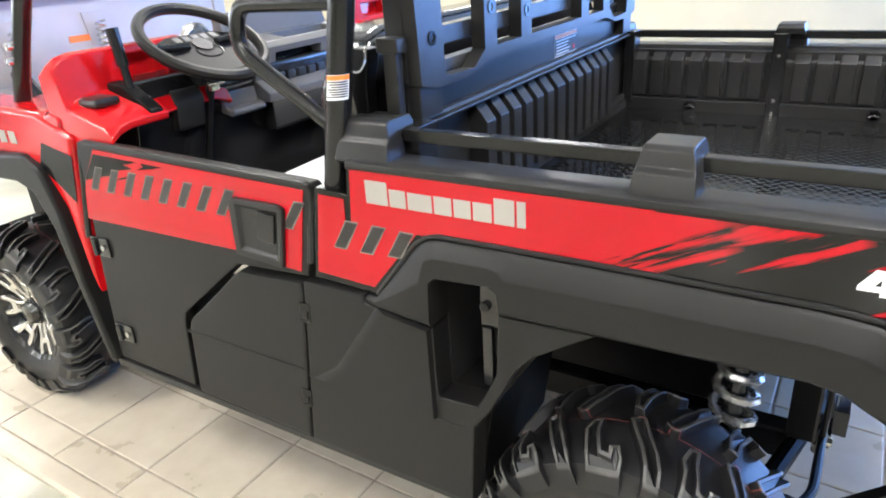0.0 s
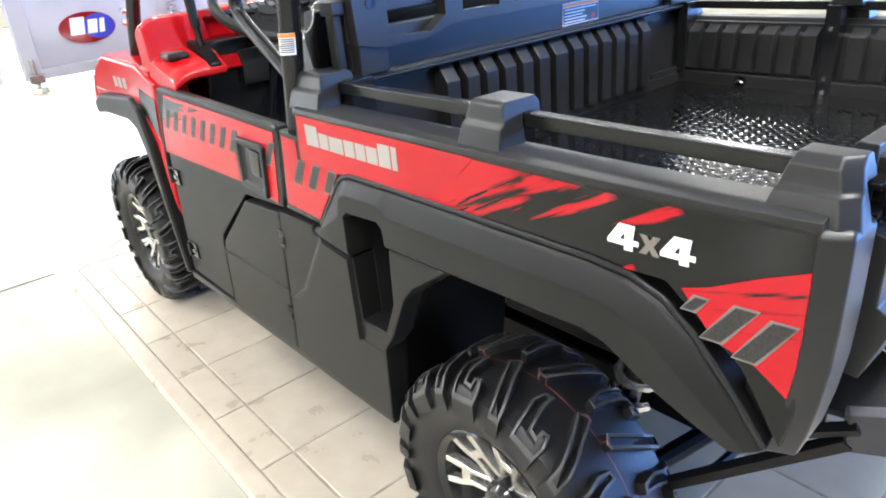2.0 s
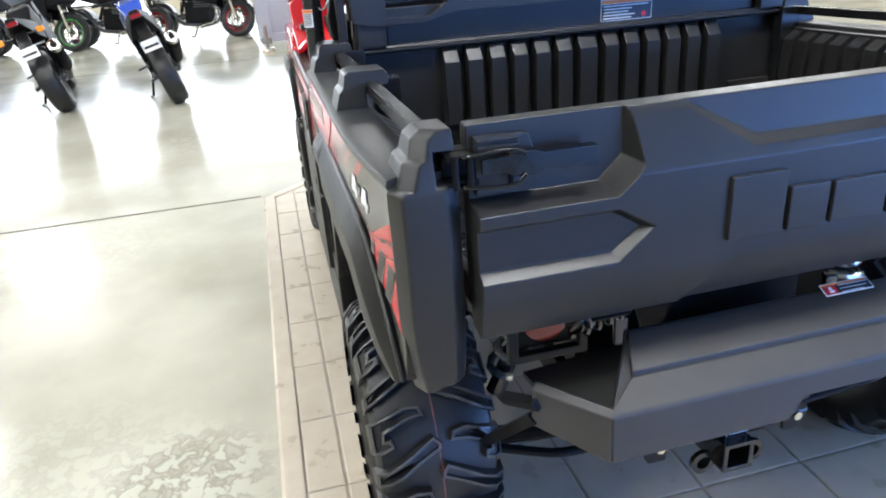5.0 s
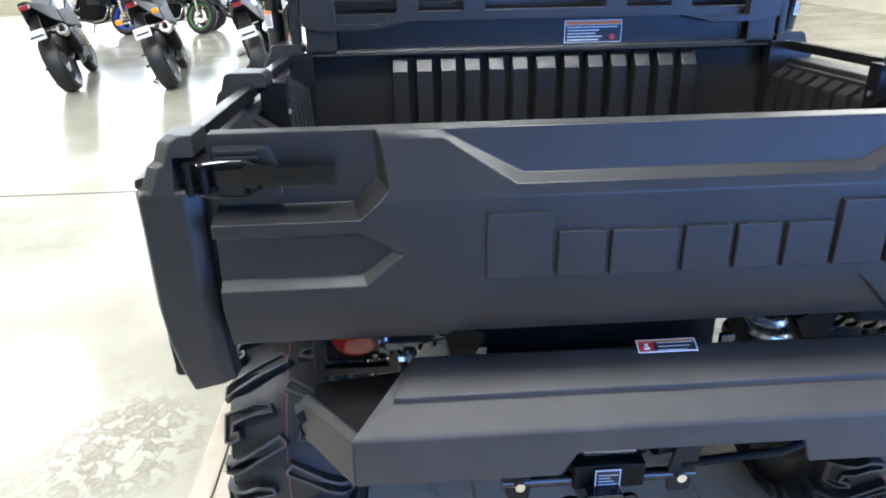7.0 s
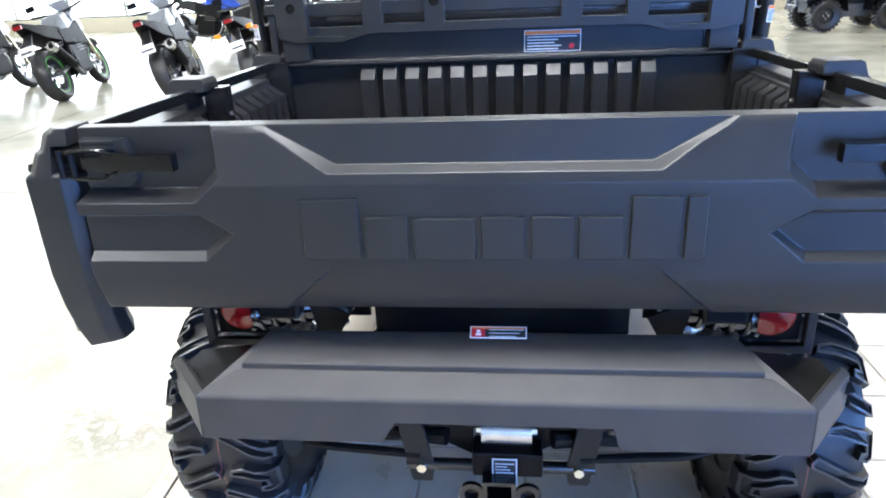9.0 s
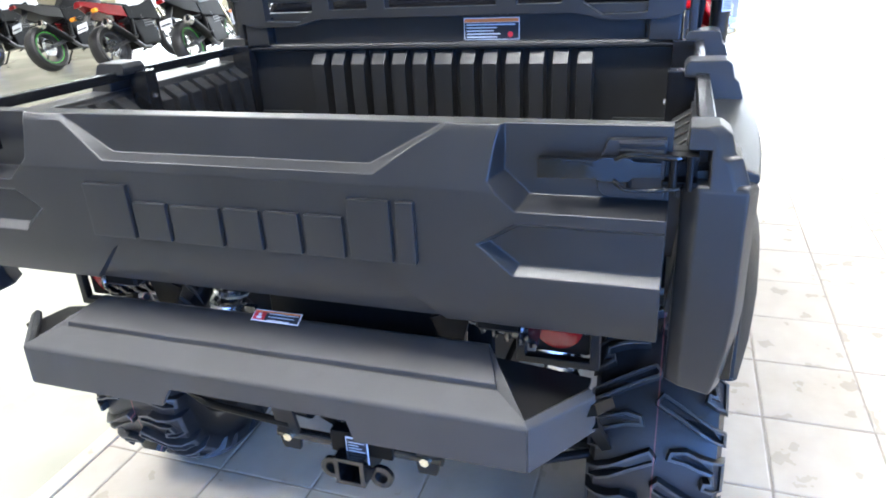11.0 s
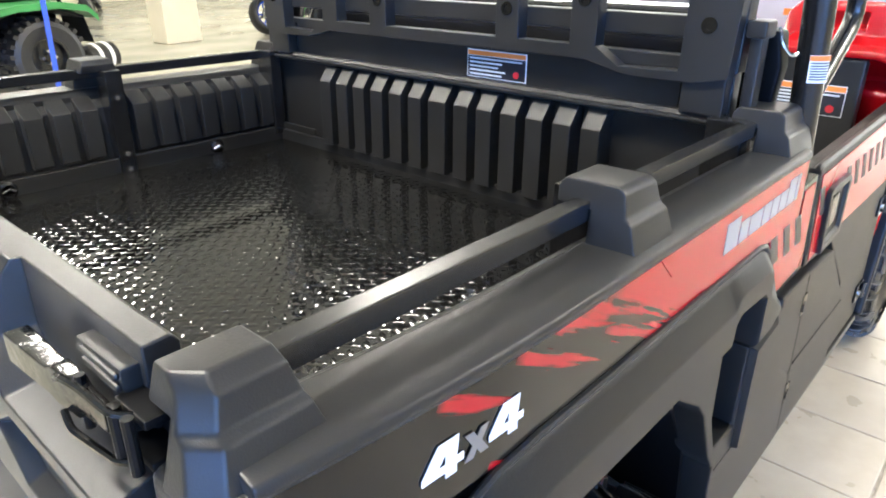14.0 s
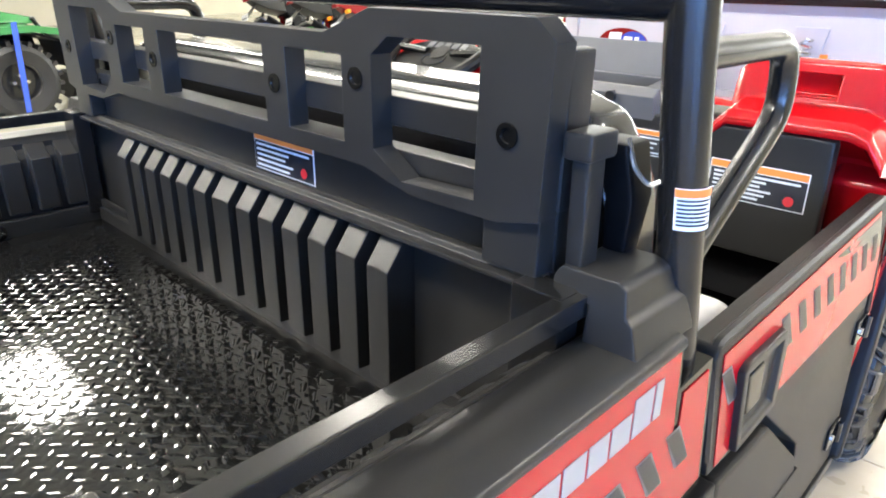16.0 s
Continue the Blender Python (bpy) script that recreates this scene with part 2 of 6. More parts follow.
def stain(m, spots):
    """Worn, crazed patches in a floor: dark vein-like marks that fade out round each spot (x, y, radius)."""
    t = m.node_tree
    n, l = t.nodes, t.links
    b = n["Principled BSDF"]
    base = b.inputs["Base Color"].links[0].from_socket
    geo = n.new("ShaderNodeNewGeometry")
    nz = n.new("ShaderNodeTexNoise")
    nz.inputs["Scale"].default_value, nz.inputs["Detail"].default_value, nz.inputs["Distortion"].default_value = 21.0, 9.0, 0.5
    l.new(geo.outputs["Position"], nz.inputs["Vector"])
    vein = n.new("ShaderNodeValToRGB")
    vein.color_ramp.elements[0].position, vein.color_ramp.elements[1].position = 0.47, 0.54
    vein.color_ramp.elements[0].color, vein.color_ramp.elements[1].color = (1, 1, 1, 1), (0, 0, 0, 1)
    mid = vein.color_ramp.elements.new(0.38)
    mid.color = (0.45, 0.45, 0.45, 1)
    l.new(nz.outputs["Fac"], vein.inputs["Fac"])
    total = None
    for x, y, r, amount in spots:
        d = n.new("ShaderNodeVectorMath")
        d.operation = "DISTANCE"
        d.inputs[1].default_value = (x, y, -0.016)
        l.new(geo.outputs["Position"], d.inputs[0])
        mp = n.new("ShaderNodeMapRange")
        mp.interpolation_type = "SMOOTHSTEP"
        mp.inputs["From Min"].default_value, mp.inputs["From Max"].default_value = r, r * 0.35
        mp.inputs["To Min"].default_value, mp.inputs["To Max"].default_value = 0.0, amount
        l.new(d.outputs["Value"], mp.inputs["Value"])
        if total is None:
            total = mp.outputs["Result"]
        else:
            mx = n.new("ShaderNodeMath")
            mx.operation = "MAXIMUM"
            l.new(total, mx.inputs[0])
            l.new(mp.outputs["Result"], mx.inputs[1])
            total = mx.outputs[0]
    mul = n.new("ShaderNodeMath")
    mul.operation = "MULTIPLY"
    l.new(total, mul.inputs[0])
    l.new(vein.outputs["Color"], mul.inputs[1])
    mix = n.new("ShaderNodeMix")
    mix.data_type = "RGBA"
    l.new(mul.outputs[0], mix.inputs["Factor"])
    l.new(base, mix.inputs["A"])
    mix.inputs["B"].default_value = (0.13, 0.115, 0.08, 1)
    l.new(mix.outputs["Result"], b.inputs["Base Color"])


stain(CONCRETE, [(-0.91, -1.32, 0.34, 0.6), (-0.9, -1.75, 0.7, 0.18), (-3.0, -2.2, 0.8, 0.15), (-5.0, -1.4, 0.7, 0.22), (0.6, -1.6, 0.6, 0.25)])
JOINT = material("dark_floor_joint", (0.10, 0.085, 0.065), 0.8, vary=0.2, scale=20)
WALLPAINT = material("cream_wall_paint", (0.68, 0.62, 0.48), 0.7, vary=0.03, scale=2, grain=0.1, grain_scale=120)
CEILPAINT = material("white_ceiling_paint", (0.66, 0.66, 0.64), 0.8, vary=0.04, scale=3)
GLOWPANEL = material("lamp_diffuser", (1.0, 0.97, 0.90), 0.5, vary=0.0, glow=16.0)
DAYGLASS = material("daylit_window_pane", (0.93, 0.97, 1.0), 0.3, vary=0.0, glow=4.6)
DAYBLUE = material("blue_daylit_window_pane", (0.30, 0.48, 1.0), 0.3, vary=0.0, glow=1.6)
PLOW = material("grey_plow_steel", (0.42, 0.42, 0.45), 0.42, vary=0.10, scale=3, grain=0.05, grain_scale=90)
GREENPAINT = material("green_body_plastic", (0.025, 0.17, 0.045), 0.35, vary=0.1, coat=0.3)
WHITEPAINT = material("white_body_paint", (0.78, 0.78, 0.80), 0.25, vary=0.04, coat=0.6)
SILVERPAINT = material("silver_grey_body_paint", (0.16, 0.17, 0.19), 0.3, metal=0.3, vary=0.06, coat=0.3)
BIKEBLACK = material("black_motorcycle_plastic", (0.005, 0.005, 0.006), 0.5, vary=0.2)
BIKEBLACK.node_tree.nodes["Principled BSDF"].inputs["Specular IOR Level"].default_value = 0.14
BLUEPAINT = material("blue_body_paint", (0.02, 0.07, 0.45), 0.25, vary=0.08, coat=0.6)
GREENRIM = material("lime_green_rim", (0.10, 0.65, 0.06), 0.35, vary=0.05)
AMBER = material("amber_signal_lens", (0.9, 0.30, 0.02), 0.2, vary=0.05)
ENGINE = material("dark_grey_engine_castings", (0.09, 0.09, 0.095), 0.4, metal=0.5, vary=0.3, scale=30)
BLUE = material("blue_sign_vinyl", (0.02, 0.05, 0.42), 0.3, vary=0.05)


for _m, _w in ((PLASTIC, 0.03), (PANEL, 0.02), (SATIN, 0.01), (STEP, 0.04)):
    _b = _m.node_tree.nodes["Principled BSDF"]
    _b.inputs["Sheen Weight"].default_value, _b.inputs["Sheen Roughness"].default_value = _w, 0.35


# ---- mesh helpers ----
def prism(bm, pts, axis, a, b, inset=0.0):
    """A polygon pushed from a to b along an axis. inset shrinks the far end towards its middle, in metres."""
    cx, cy = sum(p[0] for p in pts) / len(pts), sum(p[1] for p in pts) / len(pts)

    def put(u, v, w):
        return {"x": (w, u, v), "y": (u, w, v), "z": (u, v, w)}[axis]

    def shrink(u, v):
        d = math.hypot(u - cx, v - cy) or 1.0
        return cx + (u - cx) * (1 - inset / d), cy + (v - cy) * (1 - inset / d)
    lo = [bm.verts.new(put(u, v, a)) for u, v in pts]
    hi = [bm.verts.new(put(*(shrink(u, v) if inset else (u, v)), b)) for u, v in pts]
    n = len(pts)
    faces = [bm.faces.new(lo), bm.faces.new(hi[::-1])]
    faces += [bm.faces.new((lo[i], hi[i], hi[(i + 1) % n], lo[(i + 1) % n])) for i in range(n)]
    return faces


def loft(bm, rings, closed=True, caps=True):
    """Quads through rings of points of the same count."""
    vs = [[bm.verts.new(p) for p in ring] for ring in rings]
    n = len(vs[0])
    for r0, r1 in zip(vs, vs[1:]):
        for i in range(n if closed else n - 1):
            j = (i + 1) % n
            bm.faces.new((r0[i], r0[j], r1[j], r1[i]))
    if caps and closed:
        bm.faces.new(vs[0][::-1])
        bm.faces.new(vs[-1])


def box(bm, x0, x1, y0, y1, z0, z1):
    prism(bm, [(x0, y0), (x1, y0), (x1, y1), (x0, y1)], "z", z0, z1)


def tube(bm, pts, r, n=10, caps=True, bend=0.0):
    """A round bar along points; bend rounds its corners with that radius."""
    p = [Vector(q) for q in pts]
    if bend:
        q = [p[0]]
        for a, b, c in zip(p, p[1:], p[2:]):
            u, v = (a - b), (c - b)
            k = min(bend, u.length * 0.45, v.length * 0.45)
            s, e = b + u.normalized() * k, b + v.normalized() * k
            q += [s.lerp(b, i / 4).lerp(b.lerp(e, i / 4), i / 4) for i in range(5)]
        p = q + [p[-1]]
    rings = []
    up = Vector((0.13, 0.27, 0.95)).normalized()
    for i, a in enumerate(p):
        d = ((p[min(i + 1, len(p) - 1)] - p[max(i - 1, 0)])).normalized()
        s = d.cross(up)
        if s.length < 1e-3:
            s = d.cross(Vector((1, 0, 0)))
        s.normalize()
        w = s.cross(d)
        up = w
        rings.append([a + (s * math.cos(k * 2 * math.pi / n) + w * math.sin(k * 2 * math.pi / n)) * r for k in range(n)])
    loft(bm, rings, True, caps)


def lathe(bm, profile, centre, n=40, axis="y"):
    """Turns a profile of (radius, offset) about an axis through centre."""
    c = Vector(centre)
    rings = []
    for r, o in profile:
        ring = []
        for k in range(n):
            a = 2 * math.pi * k / n
            u, v = r * math.cos(a), r * math.sin(a)
            ring.append(c + Vector({"y": (u, o, v), "x": (o, u, v), "z": (u, v, o)}[axis]))
        rings.append(ring)
    loft(bm, rings, True, True)


def bevel(bm, w, seg=2, angle=28):
    bmesh.ops.recalc_face_normals(bm, faces=bm.faces)
    es = [e for e in bm.edges if len(e.link_faces) == 2 and e.calc_face_angle(0) > radians(angle)]
    bmesh.ops.bevel(bm, geom=es, offset=w, segments=seg, profile=0.5, affect="EDGES", clamp_overlap=True)


def part(name, bm, material, parent=None, label="", smooth=True, at=None):
    bmesh.ops.recalc_face_normals(bm, faces=bm.faces)
    me = bpy.data.meshes.new(name)
    bm.to_mesh(me)
    bm.free()
    for m in material if isinstance(material, (list, tuple)) else [material]:
        me.materials.append(m)
    if smooth:
        me.polygons.foreach_set("use_smooth", [True] * len(me.polygons))
        me.set_sharp_from_angle(angle=radians(35))
    ob = new(name, me)
    depth, up = 0, parent
    while up is not None:
        depth, up = depth + 1, up.parent
    if depth > 2:
        parent = parent.parent
    ob.parent = parent
    if smooth:
        wn_mod = ob.modifiers.new("even_faces", "WEIGHTED_NORMAL")
        wn_mod.keep_sharp, wn_mod.weight = True, 90
    if at is not None:
        ob.matrix_basis = at
    if label:
        ob["label"] = label
    return ob


def carved(bm, cutters, bev=0.0, seg=2):
    """The solid bm less every solid in cutters, with its edges rounded."""
    def link(b):
        bmesh.ops.recalc_face_normals(b, faces=b.faces)
        me = bpy.data.meshes.new("carve")
        b.to_mesh(me)
        b.free()
        return new("carve", me)
    base = link(bm)
    tools = [link(c) for c in cutters]
    for c in tools:
        mod = base.modifiers.new("cut", "BOOLEAN")
        mod.operation, mod.solver, mod.object = "DIFFERENCE", "EXACT", c
    if bev:
        mod = base.modifiers.new("round", "BEVEL")
        mod.width, mod.segments, mod.limit_method, mod.angle_limit = bev, seg, "ANGLE", radians(28)
    dg = bpy.context.evaluated_depsgraph_get()
    me = bpy.data.meshes.new_from_object(base.evaluated_get(dg))
    res = bmesh.new()
    res.from_mesh(me)
    for ob in [base] + tools:
        bpy.data.objects.remove(ob)
    bpy.data.meshes.remove(me)
    return res


def empty(name, m=None, label="", category="", group="", kind=""):
    ob = new(name)
    if m is not None:
        ob.matrix_basis = m
    return tagged(ob, label, category, group, kind)


# ---- the room ----
X0, X1, Y0, Y1 = -17.0, 9.0, -19.0, 9.0
WT = 0.2


def slab(name, x0, x1, y0, y1, z0, z1, mat, label, category="wall"):
    bm = bmesh.new()
    box(bm, x0, x1, y0, y1, z0, z1)
    return tagged(part(name, bm, mat), label, category, kind="structure")


slab("floor", X0, X1, Y0, Y1, -0.20, -0.016, CONCRETE, "polished grey-beige concrete showroom floor with stains", "floor")
slab("ceiling", X0, X1, Y0, Y1, CEIL, CEIL + 0.2, CEILPAINT, "plain white showroom ceiling", "ceiling")
slab("wall_south", X0, X1, Y0 - WT, Y0, -0.2, CEIL + 0.2, WALLPAINT, "plain cream painted showroom wall")


def window_wall(name, axis, at, panes, pane_mat, a0, a1, z0, z1):
    """A wall across the given axis with a band of shop windows through it."""
    def bx(b, u0, u1, v0, v1, w0, w1):
        if axis == "x":
            box(b, u0, u1, v0, v1, w0, w1)
        else:
            box(b, v0, v1, u0, u1, w0, w1)
    bm = bmesh.new()
    lo, hi = (Y0 - WT, Y1 + WT) if axis == "x" else (X0, X1)
    bx(bm, at, at + WT, lo, hi, -0.2, CEIL + 0.2)
    cut = bmesh.new()
    bx(cut, at - 0.1, at + WT + 0.1, a0, a1, z0, z1)
    tagged(part(name, carved(bm, [cut]), WALLPAINT), "cream wall with a long band of shop windows", "wall", kind="structure")
    win = empty(name.replace("wall", "window"), None, "wide aluminium-framed shop window, bright with daylight", "window", kind="structure")
    w = (a1 - a0) / panes
    for k in range(panes):
        b = bmesh.new()
        bx(b, at + 0.09, at + 0.11, a0 + k * w + 0.04, a0 + (k + 1) * w - 0.04, z0 + 0.05, z1 - 0.05)
        part("pane", b, pane_mat, win)
    for k in range(panes + 1):
        b = bmesh.new()
        bx(b, at + 0.04, at + 0.16, max(a0, a0 + k * w - 0.03), min(a1, a0 + k * w + 0.03), z0, z1)
        part("mullion", b, STEEL, win)
    return win


window_wall("wall_west", "x", X0 - WT, 14, DAYGLASS, -16.5, 5.5, 0.35, 3.3)
window_wall("wall_east", "x", X1, 5, DAYBLUE, 0.4, 8.4, 0.3, 3.1)
window_wall("wall_north", "y", Y1, 5, DAYBLUE, 0.9, 8.5, 0.3, 3.1)

bm = bmesh.new()
box(bm, -5.75, -5.15, -9.9, -9.4, -0.016, CEIL)
bevel(bm, 0.02)
tagged(part("column", bm, WALLPAINT), "square cream painted showroom column", "column", kind="structure")

for lx, ly, lw in LAMPS:
    lamp = empty("ceiling_light", pose(lx, ly, CEIL), "white rectangular ceiling light, switched on", "ceiling light", "ceiling lights of the showroom")
    bm = bmesh.new()
    box(bm, -0.33, 0.33, -0.68, 0.68, -0.045, 0.0)
    bevel(bm, 0.01)
    part("housing", bm, CEILPAINT, lamp)
    bm = bmesh.new()
    box(bm, -0.28, 0.28, -0.63, 0.63, -0.055, -0.047)
    part("diffuser", bm, GLOWPANEL, lamp)

# sawn joints in the concrete
bm = bmesh.new()
box(bm, -3.385, -3.365, Y0, -1.06, -0.016, -0.0145)
box(bm, -9.2, -9.185, Y0, Y1, -0.016, -0.0145)
box(bm, X0, -3.38, -4.885, -4.87, -0.016, -0.0145)
tagged(part("floor_joint", bm, JOINT), "dark sawn joints across the concrete floor", "floor joint", kind="structure")

# ---- tiled display platform ----
TX, TY, GX, GY = 0.32, 0.3087, -1.065, -0.862
PX0, PX1, PY0, PY1 = -3.27, 2.75, -0.975, 4.07
PXF = -4.25
SLOPE = -0.235 / 0.29
PYF = PY0 + (PXF - PX0) / SLOPE
bm = bmesh.new()
prism(bm, [(PX0, PY0), (PX1, PY0), (PX1, PY1), (PXF, PY1), (PXF, PYF)], "z", -0.016, -0.003)
platform = tagged(part("platform", bm, GROUT), "grey-brown grout bed of the tiled display floor", "floor", kind="structure")
tile_trim = [(-0.070, -0.016), (-0.070, -0.006), (-0.060, 0.0035), (-0.045, 0.005), (-0.010, 0.005), (-0.003, 0.002), (-0.003, -0.016)]
for pa, pb in (((PX1, PY0), (PX0, PY0)), ((PX0, PY0), (PXF, PYF)), ((PXF, PYF), (PXF, PY1))):
    u = (Vector(pb) - Vector(pa)).normalized()
    out = Vector((u.y, -u.x)) * -1
    if pa[1] == pb[1]:
        out = Vector((0, -1))
    bm = bmesh.new()
    ext = 0.030
    loft(bm, [[(p[0] - out.x * v + u.x * e, p[1] - out.y * v + u.y * e, z) for v, z in tile_trim] for p, e in ((pa, 0.0), (pb, ext if pb[0] == PX0 else 0.0))])
    part("edge_trim", bm, TILE, platform, "beige bullnose tile edging")

# ---- the utility vehicle: x runs to its rear, y to its right side ----
PITCH = 1.8
veh = empty("utility_vehicle", pose(0, 0, 0, 0, -PITCH, 0), "red and black side-by-side utility vehicle with cargo bed, parked on tiles", "utility vehicle")
SIN = math.sin(radians(PITCH))


def bars(bm, widths, x, z, heights, y0, y1, gap, direction=1):
    """A row of upright blocks, standing for lettering."""
    for w, h in zip(widths, heights):
        b = bmesh.new()
        prism(b, [(x, z), (x + direction * w, z), (x + direction * w, z + h), (x, z + h)], "y", y0, y1)
        part("mark_block", b, SILVER, bm, smooth=False)
        x += direction * (w + gap)


# cargo bed floor with raised lozenges
BED_Z, BED_X0, BED_X1, BED_Y = 0.912, -1.07, -0.04, 0.655
bm = bmesh.new()
box(bm, BED_X0, BED_X1, -BED_Y, BED_Y, BED_Z - 0.03, BED_Z)
deck = part("bed_floor", bm, DECK, veh, "glossy black steel tread plate bed floor")
me_v, me_f = [], []
px, py, ln, wd, ht = 0.031, 0.031, 0.0155, 0.0066, 0.00070
lens_shape = [(-1.0, 0.0), (-0.55, -0.72), (0.0, -1.0), (0.55, -0.72), (1.0, 0.0), (0.55, 0.72), (0.0, 1.0), (-0.55, 0.72)]
row = 0
x = BED_X0 + 0.05
while x < BED_X1 - 0.02:
    y = -BED_Y + 0.02 + (px / 2 if row % 2 else 0)
    while y < BED_Y - 0.02:
        a = radians(45 if row % 2 else -45)
        c, s_ = math.cos(a), math.sin(a)
        i = len(me_v)
        for k, h in ((1.0, 0.0), (0.68, 0.54), (0.35, 0.88)):
            for u, v in lens_shape:
                u, v = u * ln * k, v * wd * k
                me_v.append((x + u * c - v * s_, y + u * s_ + v * c, BED_Z + ht * h))
        me_v.append((x, y, BED_Z + ht))
        for r in (0, 8):
            me_f += [(i + r + k, i + r + (k + 1) % 8, i + r + 8 + (k + 1) % 8, i + r + 8 + k) for k in range(8)]
        me_f += [(i + 16 + k, i + 16 + (k + 1) % 8, i + 24) for k in range(8)]
        y += px
    x += py * 0.5
    row += 1
me = bpy.data.meshes.new("tread_plate_relief")
me.from_pydata(me_v, [], me_f)
me.polygons.foreach_set("use_smooth", [True] * len(me_f))
me.materials.append(RELIEF)
lz = new("tread_plate_relief", me)
lz.parent = deck
tagged(lz, "raised glossy lozenges of the tread plate", kind="stuff")


# front wall of the bed, with upright ribs
FX = -1.066
bm = bmesh.new()
box(bm, FX - 0.045, FX - 0.014, -0.69, 0.69, 0.90, 1.163)
bevel(bm, 0.004)
wall = part("bed_front_wall", bm, PLASTIC, veh)
bm = bmesh.new()
box(bm, FX, FX + 0.016, -0.655, 0.655, 0.905, 0.942)
box(bm, FX, FX + 0.010, -0.655, -0.49, 0.942, 0.962)
box(bm, FX, FX + 0.010, 0.49, 0.655, 0.942, 0.962)
bevel(bm, 0.004)
part("kick_rail", bm, PLASTIC, wall)
bm = bmesh.new()
prism(bm, [(FX - 0.03, 1.150), (FX + 0.004, 1.150), (FX + 0.022, 1.156), (FX + 0.022, 1.162), (FX + 0.009, 1.163), (FX + 0.006, 1.171), (FX - 0.004, 1.172), (FX - 0.006, 1.168), (FX - 0.03, 1.170)], "y", -0.655, 0.655)
bevel(bm, 0.002)
part("ledge", bm, PLASTIC, wall)
starts = [-0.421 + 0.0667 * k for k in range(13)]
for k, y in enumerate(starts):
    w = 0.0425
    if k == 6:
        w = 0.054
    if k > 6:
        y += 0.012
    bm = bmesh.new()
    prism(bm, [(FX - 0.020, 0.935), (FX + 0.034, 0.940), (FX + 0.034, 1.112), (FX + 0.003, 1.152), (FX - 0.020, 1.152)], "y", y, y + w)
    bevel(bm, 0.0025)
    part("rib", bm, PLASTIC, wall)

# headboard and guard above the bed
bm = bmesh.new()
box(bm, FX - 0.045, FX - 0.012, -0.655, 0.655, 1.165, 1.262)
bevel(bm, 0.003)
head = part("headboard", bm, PLASTIC, veh)
for y in (-0.565, 0.565):
    bm = bmesh.new()
    box(bm, FX - 0.013, FX - 0.009, y - 0.0025, y + 0.0025, 1.172, 1.25)
    part("seam", bm, GLOSS, head)
bm = bmesh.new()
outline = [(-0.656, 1.235), (-0.60, 1.222), (-0.47, 1.222), (-0.38, 1.243), (0.38, 1.243), (0.47, 1.222), (0.60, 1.222), (0.656, 1.235), (0.664, 1.41), (0.640, 1.432),
           (0.40, 1.432), (0.31, 1.400), (-0.31, 1.400), (-0.40, 1.432), (-0.640, 1.432), (-0.664, 1.41)]
prism(bm, outline, "x", -1.074, -1.041)
cuts = []
for ya, yb, cham in ((-0.568, -0.402, -1), (-0.345, -0.222, 0), (-0.165, 0.165, 0), (0.222, 0.345, 0), (0.402, 0.568, 1)):
    c = bmesh.new()
    if cham:
        a_, b_ = (ya, yb) if cham > 0 else (yb, ya)
        prism(c, [(a_, 1.268), (a_ + cham * 0.05, 1.236), (b_, 1.240), (b_ + cham * 0.005, 1.402), (a_ + cham * 0.03, 1.402), (a_, 1.380)], "x", -1.2, -1.0)
    else:
        prism(c, [(ya, 1.268), (yb, 1.268), (yb, 1.376), (ya, 1.376)], "x", -1.2, -1.0)
    cuts.append(c)
guard = part("guard_frame", carved(bm, cuts, 0.006), PLASTIC, veh)
for yv in (-0.612, 0.612):
    bm = bmesh.new()
    box(bm, -1.084, -1.050, yv - 0.038, yv + 0.040, 1.168, 1.238)
    bevel(bm, 0.004)
    part("guard_foot", bm, PLASTIC, guard)
    bm = bmesh.new()
    yo = math.copysign(0.655, yv)
    prism(bm, [(yo - 0.008, 1.240), (yo + 0.006, 1.240), (yo + 0.008, 1.402), (yo - 0.008, 1.404)], "x", -1.112, -1.070)
    bevel(bm, 0.003)
    part("guard_return", bm, PLASTIC, guard)
for y, z in ((-0.612, 1.318), (0.612, 1.318), (-0.193, 1.325), (0.193, 1.325), (-0.373, 1.35), (0.373, 1.35)):
    bm = bmesh.new()
    lathe(bm, [(0.0135, 0.004), (0.0135, 0.0065), (0.008, 0.0065), (0.007, 0.0045), (0.001, 0.0045)], (-1.0452, y, z), 16, "x")
    part("screw", bm, DECALBLACK, guard)
bm = bmesh.new()
box(bm, -1.104, -1.072, -0.645, 0.645, 1.292, 1.330)
bevel(bm, 0.004)
part("cross_bar", bm, PLASTIC, guard)


